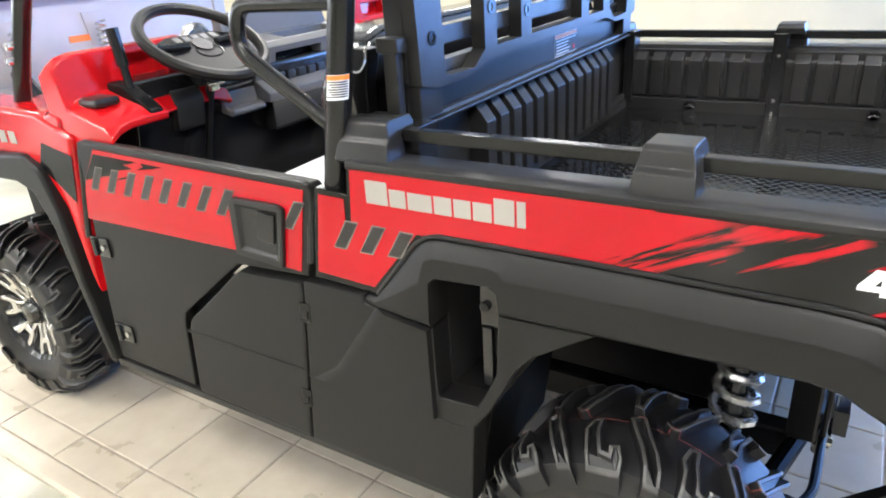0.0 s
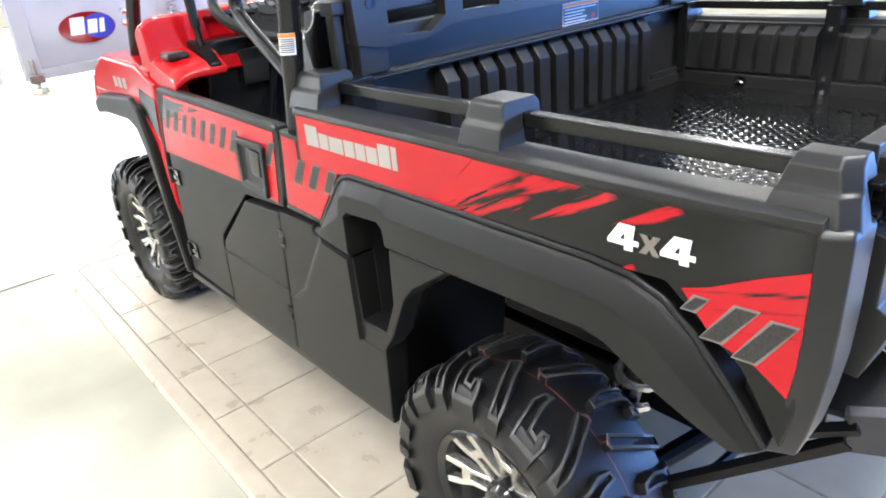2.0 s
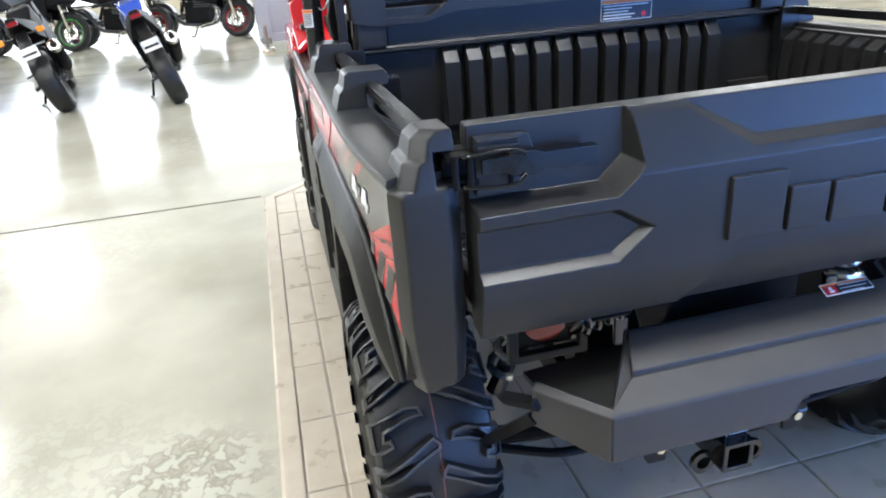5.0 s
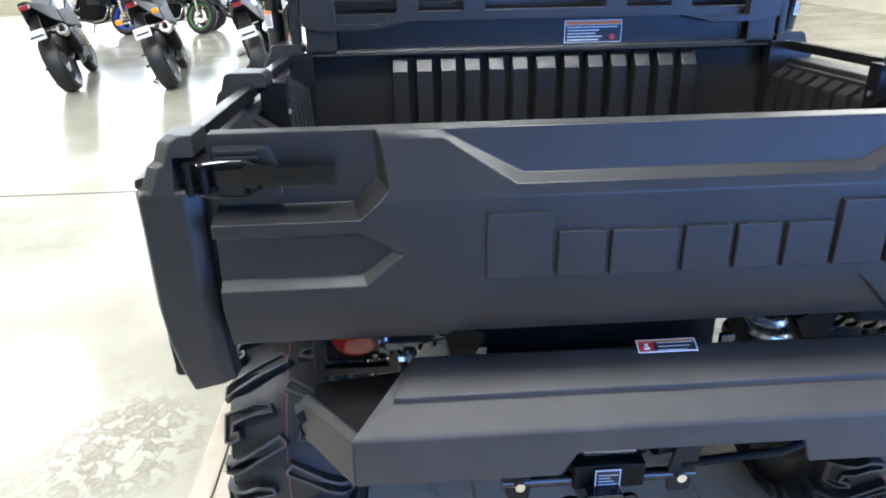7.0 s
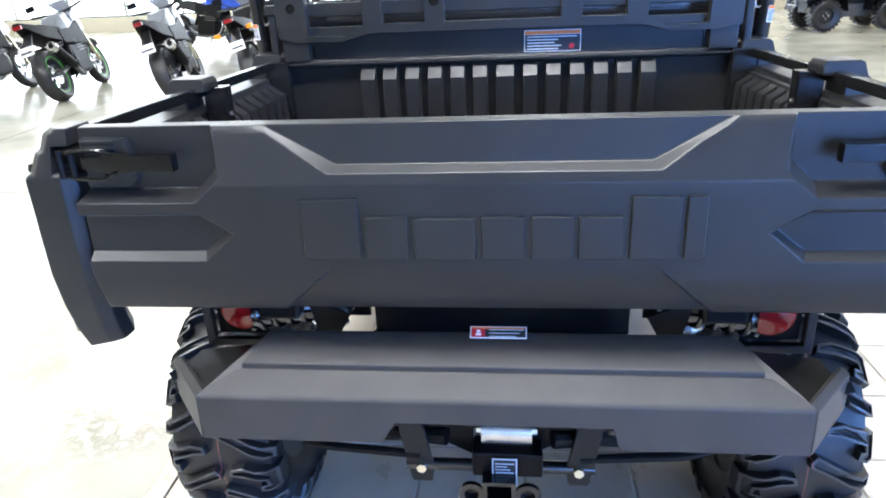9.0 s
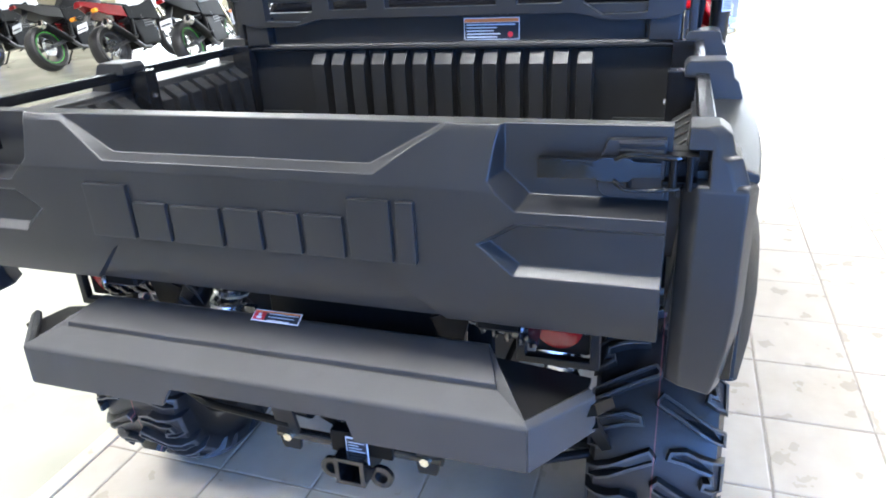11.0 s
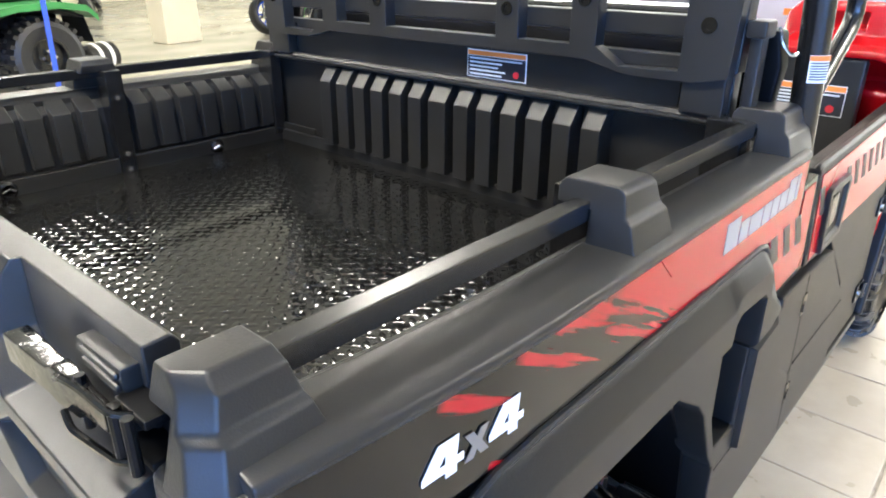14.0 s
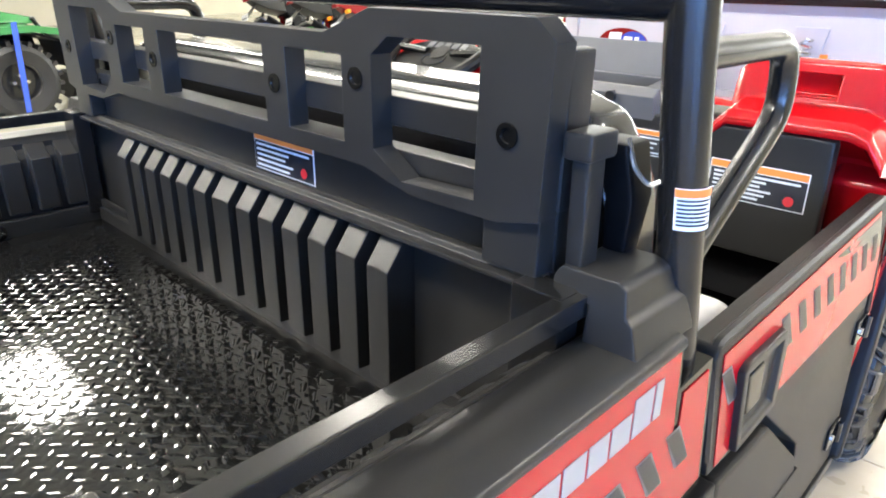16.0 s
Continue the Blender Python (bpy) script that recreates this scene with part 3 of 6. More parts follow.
def sticker(parent, origin, ux, uz, w, h, normal, label, rows=4, red_at="right"):
    """A warning label with an orange band, rows of unreadable print and a red mark, lying on a surface."""
    o, ux, uz, nn = Vector(origin), Vector(ux), Vector(uz), Vector(normal)

    def plate(bm, a, b, c, d, lift, thick=0.0006):
        pts = [o + ux * u + uz * v + nn * lift for u, v in ((a, c), (b, c), (b, d), (a, d))]
        loft(bm, [pts, [p + nn * thick for p in pts]])
    bm = bmesh.new()
    plate(bm, 0, w, 0, h, 0.0005)
    st = part("warning_label", bm, WHITE, parent, label, smooth=False)
    bm = bmesh.new()
    plate(bm, 0.002, w - 0.002, 0.002, h * 0.78, 0.0013)
    part("label_field", bm, LABEL, st, smooth=False)
    bm = bmesh.new()
    plate(bm, 0.002, w - 0.002, h * 0.80, h - 0.002, 0.0013)
    part("label_band", bm, ORANGE, st, smooth=False)
    for k in range(rows):
        z = h * (0.66 - 0.56 * k / max(1, rows - 1))
        a, b = w * 0.05, w * (0.66 - 0.06 * (k % 3)) if k else w * 0.93
        if red_at == "left":
            a, b = w * 0.34, w * (0.95 - 0.07 * (k % 3))
        bm = bmesh.new()
        plate(bm, a, b, z, z + h * 0.055, 0.0021)
        part("label_print", bm, LABELTEXT, st, smooth=False)
    if red_at == "left":
        for a, b, c, d, lift, mat in ((0.03, 0.27, 0.10, 0.76, 0.0019, LABELRED), (0.10, 0.20, 0.20, 0.38, 0.0025, WHITE), (0.12, 0.18, 0.44, 0.66, 0.0025, WHITE)):
            bm = bmesh.new()
            plate(bm, a * w, b * w, c * h, d * h, lift)
            part("label_mark", bm, mat, st, smooth=False)
        return st
    bm = bmesh.new()
    c = o + ux * (w * 0.84) + uz * (h * 0.24) + nn * 0.0022
    ring = [c + (ux * math.cos(a) + uz * math.sin(a)) * h * 0.13 for a in [k * math.pi / 8 for k in range(16)]]
    loft(bm, [ring, [p + nn * 0.0006 for p in ring]])
    part("label_mark", bm, LABELRED, st, smooth=False)
    return st



def wrapped_sticker(parent, centre, r, s, angle, h):
    """A white label with an orange head and rows of unreadable print, bent round an upright tube."""
    c = Vector(centre)

    def arc(a0, a1, z0, z1, lift, n=10):
        bm = bmesh.new()
        rings = []
        for k in range(n + 1):
            a = radians(a0 + (a1 - a0) * k / n)
            d = Vector((math.cos(a), s * math.sin(a), 0))
            lean = 0.19
            rings.append([c + d * (r + q) + Vector((z * lean, 0, z)) for z, q in ((z0, lift), (z1, lift), (z1, lift + 0.0006), (z0, lift + 0.0006))])
        loft(bm, rings)
        return bm
    a0, a1 = angle - 50, angle + 50
    st = part("warning_label", arc(a0, a1, 0, h, 0.0004), WHITE, parent, "white and orange warning label", smooth=False)
    part("label_band", arc(a0 + 1, a1 - 1, h * 0.80, h * 0.985, 0.0012), ORANGE, st, smooth=False)
    for k in range(7):
        z = h * (0.70 - 0.098 * k)
        part("label_print", arc(a0 + 6, a1 - 6 - 9 * (k % 3), z, z + h * 0.045, 0.0012), LABEL, st, smooth=False)


sticker(head, (FX - 0.012, 0.062, 1.173), (0, 1, 0), (0, 0, 1), 0.162, 0.06, (1, 0, 0), "black warning label with an orange band", 5)


# bed sides, left (-1) and right (1)
def bed_side(s):
    def y(v):
        return s * v
    # inner liner with ribs
    bm = bmesh.new()
    prism(bm, [(y(0.675), 0.90), (y(0.662), 0.90), (y(0.680), 1.074), (y(0.697), 1.098), (y(0.74), 1.098), (y(0.74), 1.08), (y(0.70), 1.05)], "x", -1.075, -0.045)
    bevel(bm, 0.003)
    liner = part("bed_liner", bm, PLASTIC, veh)
    for x0 in [-1.035 + 0.062 * k for k in range(7)] + [-0.535 + 0.062 * k for k in range(7)]:
        bm = bmesh.new()
        prism(bm, [(y(0.668), 0.955), (y(0.645), 0.960), (y(0.652), 1.076), (y(0.696), 1.106), (y(0.696), 1.075)], "x", x0, x0 + 0.043)
        bevel(bm, 0.003)
        part("rib", bm, PLASTIC, liner)
    bm = bmesh.new()
    box(bm, -1.07, -0.05, min(y(0.640), y(0.657)), max(y(0.640), y(0.657)), 0.905, 0.950)
    bevel(bm, 0.004)
    part("kick_rail", bm, PLASTIC, liner)
    for x0 in (-0.83, -0.30):
        bm = bmesh.new()
        lathe(bm, [(0.020, 0.0), (0.020, 0.006), (0.013, 0.009), (0.013, 0.0)], (x0, y(0.640) - (0.009 if s > 0 else 0.0), 0.930), 18)
        td = part("tie_down", bm, SATIN, liner, "small round tie-down")
        bm = bmesh.new()
        tube(bm, [(x0 - 0.013, y(0.630), 0.927), (x0, y(0.626), 0.935), (x0 + 0.013, y(0.630), 0.927)], 0.0028, 8)
        part("tie_down_bar", bm, STEEL, td)
    # stake post and rail
    bm = bmesh.new()
    box(bm, -0.600, -0.558, min(y(0.636), y(0.690)), max(y(0.636), y(0.690)), 0.905, 1.165)
    bevel(bm, 0.003)
    post = part("stake_post", bm, SATIN, veh)
    bm = bmesh.new()
    box(bm, -1.064, -1.028, min(y(0.636), y(0.700)), max(y(0.636), y(0.700)), 0.93, 1.170)
    bevel(bm, 0.003)
    part("stake_post", bm, SATIN, veh)
    for z in (0.92, 0.96, 1.10):
        bm = bmesh.new()
        tube(bm, [(-0.579, y(0.632), z), (-0.579, y(0.640), z)], 0.006, 8)
        part("bolt", bm, STEEL, post)
    bm = bmesh.new()
    box(bm, -1.06, -0.06, min(y(0.688), y(0.712)), max(y(0.688), y(0.712)), 1.144, 1.168)
    bevel(bm, 0.003)
    part("bed_rail", bm, SATIN, veh, "square black steel bed rail")
    # outer top moulding
    bm = bmesh.new()
    prism(bm, [(y(0.780), 1.095), (y(0.788), 1.108), (y(0.786), 1.117), (y(0.772), 1.121), (y(0.755), 1.121), (y(0.707), 1.1195), (y(0.699), 1.113), (y(0.696), 1.107), (y(0.685 if s > 0 else 0.694), 1.106), (y(0.685 if s > 0 else 0.694), 1.08), (y(0.77), 1.08)], "x", -1.142, -0.034)
    bevel(bm, 0.003)
    part("side_moulding", bm, PLASTIC, veh)
    # raised stake housings on the moulding
    for xa, xb in ((-1.165, -1.060), (-0.600, -0.520)):
        bm = bmesh.new()
        prof = [(y(0.712), 1.112), (y(0.712), 1.158), (y(0.668), 1.160), (y(0.666), 1.178), (y(0.674), 1.189), (y(0.742), 1.190), (y(0.751), 1.184), (y(0.757), 1.158), (y(0.765), 1.152), (y(0.777), 1.114), (y(0.760), 1.105)]
        rings = []
        for x, e in ((xa, -1), (xb, 1)):
            rings.append([(x + e * (0.010 if z < 1.135 else 0.010 - (z - 1.135) * 0.25), v, z) for v, z in prof])
        loft(bm, rings)
        bevel(bm, 0.0035, 2, 20)
        part("stake_housing", bm, PLASTIC, veh)
    # rear corner cap, with its raised block
    bm = bmesh.new()
    plan = [(-0.095, 0.700), (-0.095, 0.7350), (-0.040, 0.7380), (-0.036, 0.7585), (-0.003, 0.743), (-0.003, 0.692), (-0.018, 0.672), (-0.050, 0.672)]
    rings = []
    for z, dx, dy, lip in ((0.776, -0.030, -0.008, 0.0), (0.820, -0.018, 0.000, 0.0), (0.870, -0.009, 0.006, 0.0), (0.930, -0.002, 0.009, 0.0), (0.990, 0.0, 0.0085, 0.0), (1.045, 0.0, 0.0085, 0.0), (1.080, 0.0, 0.009, 0.0), (1.101, 0.0, 0.009, 0.0), (1.108, 0.0, 0.007, 0.005)):
        rings.append([(x + dx - (lip if x > -0.01 else 0.0), y(v + (dy if v > 0.72 else 0.0) - (lip if v > 0.72 else 0.0)), z + (0.010 if z < 0.80 and v < 0.71 else 0.0)) for x, v in plan])
    loft(bm, rings)
    bevel(bm, 0.004, 2, 20)
    cap = part("corner_cap", bm, PLASTIC, veh)
    bm = bmesh.new()
    prof = [(0.672, 1.100), (0.676, 1.178), (0.714, 1.178), (0.728, 1.167), (0.734, 1.143), (0.743, 1.138), (0.752, 1.112), (0.756, 1.100)]
    rings = []
    for x, k in ((-0.112, 0.0), (-0.020, 0.0), (-0.003, 1.0)):
        rings.append([(x + (z - 1.10) * (0.28 if k == 0 and x < -0.05 else -0.27), y(v - (0.020 * k if v > 0.70 else 0.0)), z) for v, z in prof])
    loft(bm, rings)
    cut = bmesh.new()
    box(cut, -0.075, 0.05, min(y(0.62), y(0.704)), max(y(0.62), y(0.704)), 1.090, 1.150)
    part("cap_block", carved(bm, [cut], 0.003, 2), PLASTIC, cap)
    # painted side panel
    bm = bmesh.new()
    body = [(-1.142, 1.108), (-1.150, 1.050), (-1.232, 1.055), (-1.265, 0.850), (-1.10, 0.845), (-0.985, 0.982), (-0.21, 0.995), (-0.10, 0.90), (-0.045, 0.80), (-0.034, 0.86), (-0.034, 1.108)]
    prism(bm, body, "y", y(0.745), y(0.7835))
    bevel(bm, 0.002)
    panel = part("bed_side_panel", bm, SIDEVINYL, veh, "black side panel with red graphics")
    dz = (y(0.7838), y(0.7850))
    bm = bmesh.new()
    red = [(-1.134, 1.104), (-1.146, 0.985), (-1.160, 0.985), (-1.158, 1.040), (-1.222, 1.042), (-1.252, 0.866), (-1.105, 0.860), (-0.992, 0.993), (-0.735, 0.9985), (-0.600, 1.068), (-0.560, 1.1045)]
    prism(bm, red, "y", *dz)
    part("red_graphic", bm, DECAL, panel, smooth=False)
    bm = bmesh.new()
    prism(bm, [(-0.186, 0.992), (-0.150, 1.004), (-0.090, 1.034), (-0.037, 1.056), (-0.037, 1.033), (-0.038, 0.930), (-0.044, 0.880), (-0.085, 0.912), (-0.138, 0.93)], "y", *dz)
    part("red_graphic", bm, REARVINYL, panel, smooth=False)

    def stripe(x, z, w, h, lean):
        e = 0.003
        b = bmesh.new()
        prism(b, [(x, z), (x + w, z), (x + w + lean, z + h), (x + lean, z + h)], "y", y(0.7852), y(0.7858))
        fr = part("grey_stripe", b, GREYVINYL, panel, smooth=False)
        b = bmesh.new()
        prism(b, [(x + e, z + e), (x + w - e, z + e), (x + w + lean - e, z + h - e), (x + lean + e, z + h - e)], "y", y(0.7859), y(0.7864))
        part("stripe_field", b, STRIPE, fr, smooth=False)
    stripe(-1.198, 0.932, 0.033, 0.064, 0.038)
    stripe(-1.132, 0.932, 0.033, 0.064, 0.038)
    stripe(-1.064, 0.936, 0.033, 0.058, 0.034)
    stripe(-0.186, 0.962, 0.022, 0.026, 0.017)
    stripe(-0.158, 0.928, 0.032, 0.062, 0.041)
    stripe(-0.115, 0.914, 0.033, 0.069, 0.042)
    # maker's mark as plain blocks, and the drive marking
    wid, hgt = [0.050, 0.036, 0.052, 0.036, 0.034, 0.036, 0.038, 0.016], [0.046, 0.034, 0.033, 0.034, 0.034, 0.034, 0.046, 0.046]
    if s < 0:
        bars(panel, wid, -1.100, 1.041, hgt, y(0.7852), y(0.7860), 0.0045, 1)
    else:
        bars(panel, wid, -0.770, 1.041, hgt, y(0.7852), y(0.7860), 0.0045, -1)
    four = ([(0.0265, 0.0), (0.0395, 0.0), (0.0395, 0.0085), (0.048, 0.0085), (0.048, 0.0165), (0.0395, 0.0165), (0.042, 0.0375), (0.0265, 0.0375)],
            [(0.0, 0.006), (0.0265, 0.006), (0.0265, 0.0145), (0.019, 0.0145), (0.0265, 0.0255), (0.0265, 0.0375), (0.018, 0.0375), (0.0, 0.0125)])
    times = ([(0.0, 0.028), (0.011, 0.028), (0.0155, 0.0205), (0.020, 0.028), (0.0305, 0.028), (0.0215, 0.014), (0.031, 0.0), (0.020, 0.0), (0.0155, 0.0075), (0.011, 0.0), (0.0, 0.0), (0.0095, 0.014)],)
    for glyph, x, z, mat in ((four, -0.298, 1.0245, WHITE), (times, -0.249, 1.026, GREYVINYL), (four, -0.218, 1.0245, WHITE)):
        b = bmesh.new()
        for outline in glyph:
            prism(b, [((x + u) if s < 0 else (-0.470 - x - u), z + v) for u, v in outline], "y", 0.7846, 0.7853)
        for v in b.verts:
            t = max(0.0, (v.co.x + 0.40) / 0.34)
            v.co.y = s * (v.co.y - 0.019 * t * t)
        part("drive_marking", b, mat, panel, "4x4 marking", smooth=False)
    # wheel arch flare
    bm = bmesh.new()
    stations = [((-1.126, 0.838), (-1.126, 0.826), 0.3), ((-1.099, 0.842), (-1.092, 0.826), 0.7), ((-1.045, 0.908), (-1.020, 0.820), 1), ((-0.995, 0.970), (-0.962, 0.814), 1), ((-0.972, 0.985), (-0.960, 0.905), 1),
                ((-0.945, 0.992), (-0.945, 0.919), 1), ((-0.835, 0.993), (-0.835, 0.926), 1), ((-0.812, 0.993), (-0.820, 0.914), 1), ((-0.795, 0.993), (-0.817, 0.876), 1), ((-0.600, 0.993), (-0.600, 0.880), 1),
                ((-0.330, 0.991), (-0.330, 0.885), 1), ((-0.262, 0.984), (-0.290, 0.877), 1), ((-0.212, 0.964), (-0.258, 0.858), 1), ((-0.165, 0.924), (-0.205, 0.828), 1), ((-0.105, 0.850), (-0.150, 0.798), 0.8), ((-0.062, 0.788), (-0.104, 0.772), 0.4)]
    cross = [(0.0, 0.740), (0.0, 0.784), (0.02, 0.7875), (0.08, 0.793), (0.38, 0.8075), (0.44, 0.8090), (0.94, 0.8085), (1.0, 0.803), (1.0, 0.740)]
    loft(bm, [[(o[0] + (i[0] - o[0]) * f, y(0.784 + (v - 0.784) * k if v > 0.784 else v), o[1] + (i[1] - o[1]) * f) for f, v in cross] for o, i, k in stations])
    part("rear_wheel_flare", bm, PANEL, veh)
    bm = bmesh.new()
    tube(bm, [(o[0] + 0.001, y(0.7855), o[1] + 0.006) for o, i, k in stations[1:]], 0.0048, 8)
    part("flare_seal", bm, PLASTIC, veh)
    # deep recess with a latch bar
    bm = bmesh.new()
    lo_ = [(-1.128, 0.823), (-0.965, 0.808), (-0.965, 0.645), (-0.873, 0.652), (-0.832, 0.737), (-0.824, 0.868), (-0.640, 0.874), (-0.757, 0.797), (-0.790, 0.760), (-0.852, 0.640), (-0.884, 0.600), (-0.897, 0.390),
           (-1.345, 0.395), (-1.322, 0.575), (-1.292, 0.840), (-1.128, 0.840)]
    prism(bm, lo_, "y", y(0.735), y(0.797))
    bevel(bm, 0.006, 2)
    rsp = part("rear_side_panel", bm, PANEL, veh)
    bm = bmesh.new()
    loft(bm, [[(x, y(v), z) for x, z in ring] for ring, v in (([(-1.100, 0.822), (-0.969, 0.807), (-0.969, 0.592), (-1.305, 0.590), (-1.232, 0.640)], 0.796),
                                                            ([(-1.072, 0.816), (-0.972, 0.803), (-0.972, 0.596), (-1.250, 0.595), (-1.192, 0.642)], 0.809))])
    part("raised_field", bm, PANEL, rsp)
    bm = bmesh.new()
    prism(bm, [(-0.975, 0.62), (-0.868, 0.62), (-0.826, 0.735), (-0.814, 0.903), (-0.975, 0.903)], "y", y(0.60), y(0.612))
    part("recess_lining", bm, PLASTIC, veh)
    bm = bmesh.new()
    prism(bm, [(-0.975, 0.62), (-0.962, 0.62), (-0.962, 0.903), (-0.975, 0.903)], "y", y(0.61), y(0.74))
    part("recess_lining", bm, PLASTIC, veh)
    bm = bmesh.new()
    prism(bm, [(-0.873, 0.63), (-0.832, 0.737), (-0.826, 0.903), (-0.815, 0.903), (-0.822, 0.735), (-0.862, 0.63)], "y", y(0.61), y(0.74))
    part("recess_lining", bm, PLASTIC, veh)
    bm = bmesh.new()
    prism(bm, [(-0.966, 0.622), (-0.874, 0.626), (-0.872, 0.648), (-0.966, 0.640)], "y", y(0.612), y(0.794))
    part("recess_sill", bm, PANEL, veh)
    if s < 0:
        bm = bmesh.new()
        box(bm, -0.889, -0.866, -0.742, -0.728, 0.665, 0.800)
        box(bm, -0.894, -0.852, -0.736, -0.722, 0.800, 0.905)
        bevel(bm, 0.004)
        bar = part("latch_bar", bm, GLOSS, veh, "gloss black latch bar in the recess")
        bm = bmesh.new()
        tube(bm, [(-0.880, -0.744, 0.845), (-0.880, -0.720, 0.845)], 0.010, 10)
        part("latch_pin", bm, LATCH, bar)
    # inner wheel housing
    bm = bmesh.new()
    loft(bm, [[(-0.90, v, 0.40), (-0.868, v, 0.62), (-0.760, v, 0.785), (-0.645, v, 0.868), (-0.30, v, 0.878), (-0.30, v, 0.892), (-0.66, v, 0.884), (-0.775, v, 0.80), (-0.885, v, 0.63), (-0.915, v, 0.40)] for v in (y(0.42), y(0.745))])
    part("wheel_housing", bm, FRAME, veh)
    # front and lower panels beside the cab
    bm = bmesh.new()
    prism(bm, [(-1.350, 0.395), (-1.328, 0.575), (-1.298, 0.800), (-1.300, 0.832), (-1.500, 0.820), (-1.722, 0.636), (-1.733, 0.608), (-1.757, 0.400)], "y", y(0.735), y(0.796))
    bevel(bm, 0.010, 2)
    lp = part("lower_side_panel", bm, PANEL, veh)
    for x0, z0 in ((-1.318, 0.735), (-1.358, 0.495)):
        bm = bmesh.new()
        prism(bm, [(x0, z0), (x0 + 0.032, z0), (x0 + 0.036, z0 + 0.05), (x0 + 0.004, z0 + 0.05)], "y", y(0.790), y(0.7985))
        bevel(bm, 0.002)
        clip = part("panel_clip", bm, DECALBLACK, lp)
        bm = bmesh.new()
        prism(bm, [(x0 + 0.008, z0 + 0.010), (x0 + 0.024, z0 + 0.010), (x0 + 0.026, z0 + 0.030), (x0 + 0.010, z0 + 0.030)], "y", y(0.7985), y(0.8005))
        part("clip_tab", bm, PANEL, clip)
    for x0, x1, z in ((-1.740, -1.335, 0.600), (-1.322, -0.895, 0.588)):
        bm = bmesh.new()
        prism(bm, [(x0, z - 0.003), (x1, z - 0.003), (x1, z + 0.003), (x0, z + 0.003)], "y", y(0.79), y(0.7985))
        bevel(bm, 0.001, 1)
        part("crease", bm, PANEL, lp)
    bm = bmesh.new()
    prism(bm, [(-2.135, 0.370), (-0.905, 0.372), (-0.905, 0.392), (-2.135, 0.397)], "y", y(0.68), y(0.79))
    bevel(bm, 0.005)
    part("rocker_strip", bm, PLASTIC, veh)
    # door
    bm = bmesh.new()
    prism(bm, [(-2.030, 1.078), (-1.250, 1.058), (-1.240, 1.045), (-1.284, 0.845), (-1.505, 0.832), (-1.748, 0.645), (-1.760, 0.612), (-1.785, 0.402), (-2.120, 0.405), (-2.098, 0.60)], "y", y(0.742), y(0.785))
    bevel(bm, 0.006)
    door = part("door", bm, PANEL, veh, "low half door with red graphics")
    bm = bmesh.new()
    tube(bm, [(-2.110, y(0.780), 0.80), (-2.028, y(0.775), 1.076), (-1.245, y(0.775), 1.056), (-1.275, y(0.78), 0.88)], 0.0085, 8, True, 0.03)
    part("door_seal", bm, PLASTIC, door)
    bm = bmesh.new()
    prism(bm, [(-1.96, 1.064), (-1.260, 1.046), (-1.300, 0.856), (-1.345, 0.858), (-1.48, 0.872), (-2.072, 0.862), (-2.045, 0.95), (-2.02, 0.99)], "y", y(0.7855), y(0.7868))
    part("red_graphic", bm, DECAL, door, smooth=False)
    for pts in ([(-1.965, 1.0525), (-1.790, 1.0478), (-1.850, 1.036), (-1.815, 1.029), (-1.905, 1.014), (-1.880, 1.006), (-1.960, 0.992), (-2.028, 0.976), (-2.018, 0.992)],
                [(-1.775, 1.047), (-1.700, 1.0452), (-1.745, 1.036), (-1.800, 1.028), (-1.770, 1.038)], [(-1.870, 1.000), (-1.800, 1.016), (-1.830, 1.004), (-1.900, 0.990)]):
        b = bmesh.new()
        prism(b, pts, "y", y(0.7868), y(0.7872))
        part("black_brush_stroke", b, DECALBLACK, door, smooth=False)
    for k in range(11):
        x = -2.015 + 0.068 * k
        if -1.53 < x < -1.34:
            continue
        b = bmesh.new()
        z, h, w, l_ = 0.953, 0.066, 0.030, 0.045
        prism(b, [(x, z), (x + w, z), (x + w + l_, z + h), (x + l_, z + h)], "y", y(0.7869), y(0.7876))
        fr = part("grey_stripe", b, GREYVINYL, door, smooth=False)
        b = bmesh.new()
        e = 0.003
        prism(b, [(x + e, z + e), (x + w - e, z + e), (x + w + l_ - e, z + h - e), (x + l_ + e, z + h - e)], "y", y(0.7877), y(0.7882))
        part("stripe_field", b, STRIPE, fr, smooth=False)
    bm = bmesh.new()
    prism(bm, [(-1.486, 0.868), (-1.345, 0.858), (-1.318, 0.998), (-1.335, 1.006), (-1.468, 1.006), (-1.482, 0.996)], "y", y(0.780), y(0.7975))
    cut = bmesh.new()
    prism(cut, [(-1.472, 0.880), (-1.352, 0.872), (-1.330, 0.994), (-1.464, 0.996)], "y", y(0.81), y(0.7885), 0.012)
    hp = part("door_handle", carved(bm, [cut], 0.004), PLASTIC, door)
    bm = bmesh.new()
    prism(bm, [(-1.410, 0.915), (-1.362, 0.91), (-1.348, 0.980), (-1.400, 0.983)], "y", y(0.786), y(0.7955))
    bevel(bm, 0.004)
    part("paddle", bm, SATIN, hp)
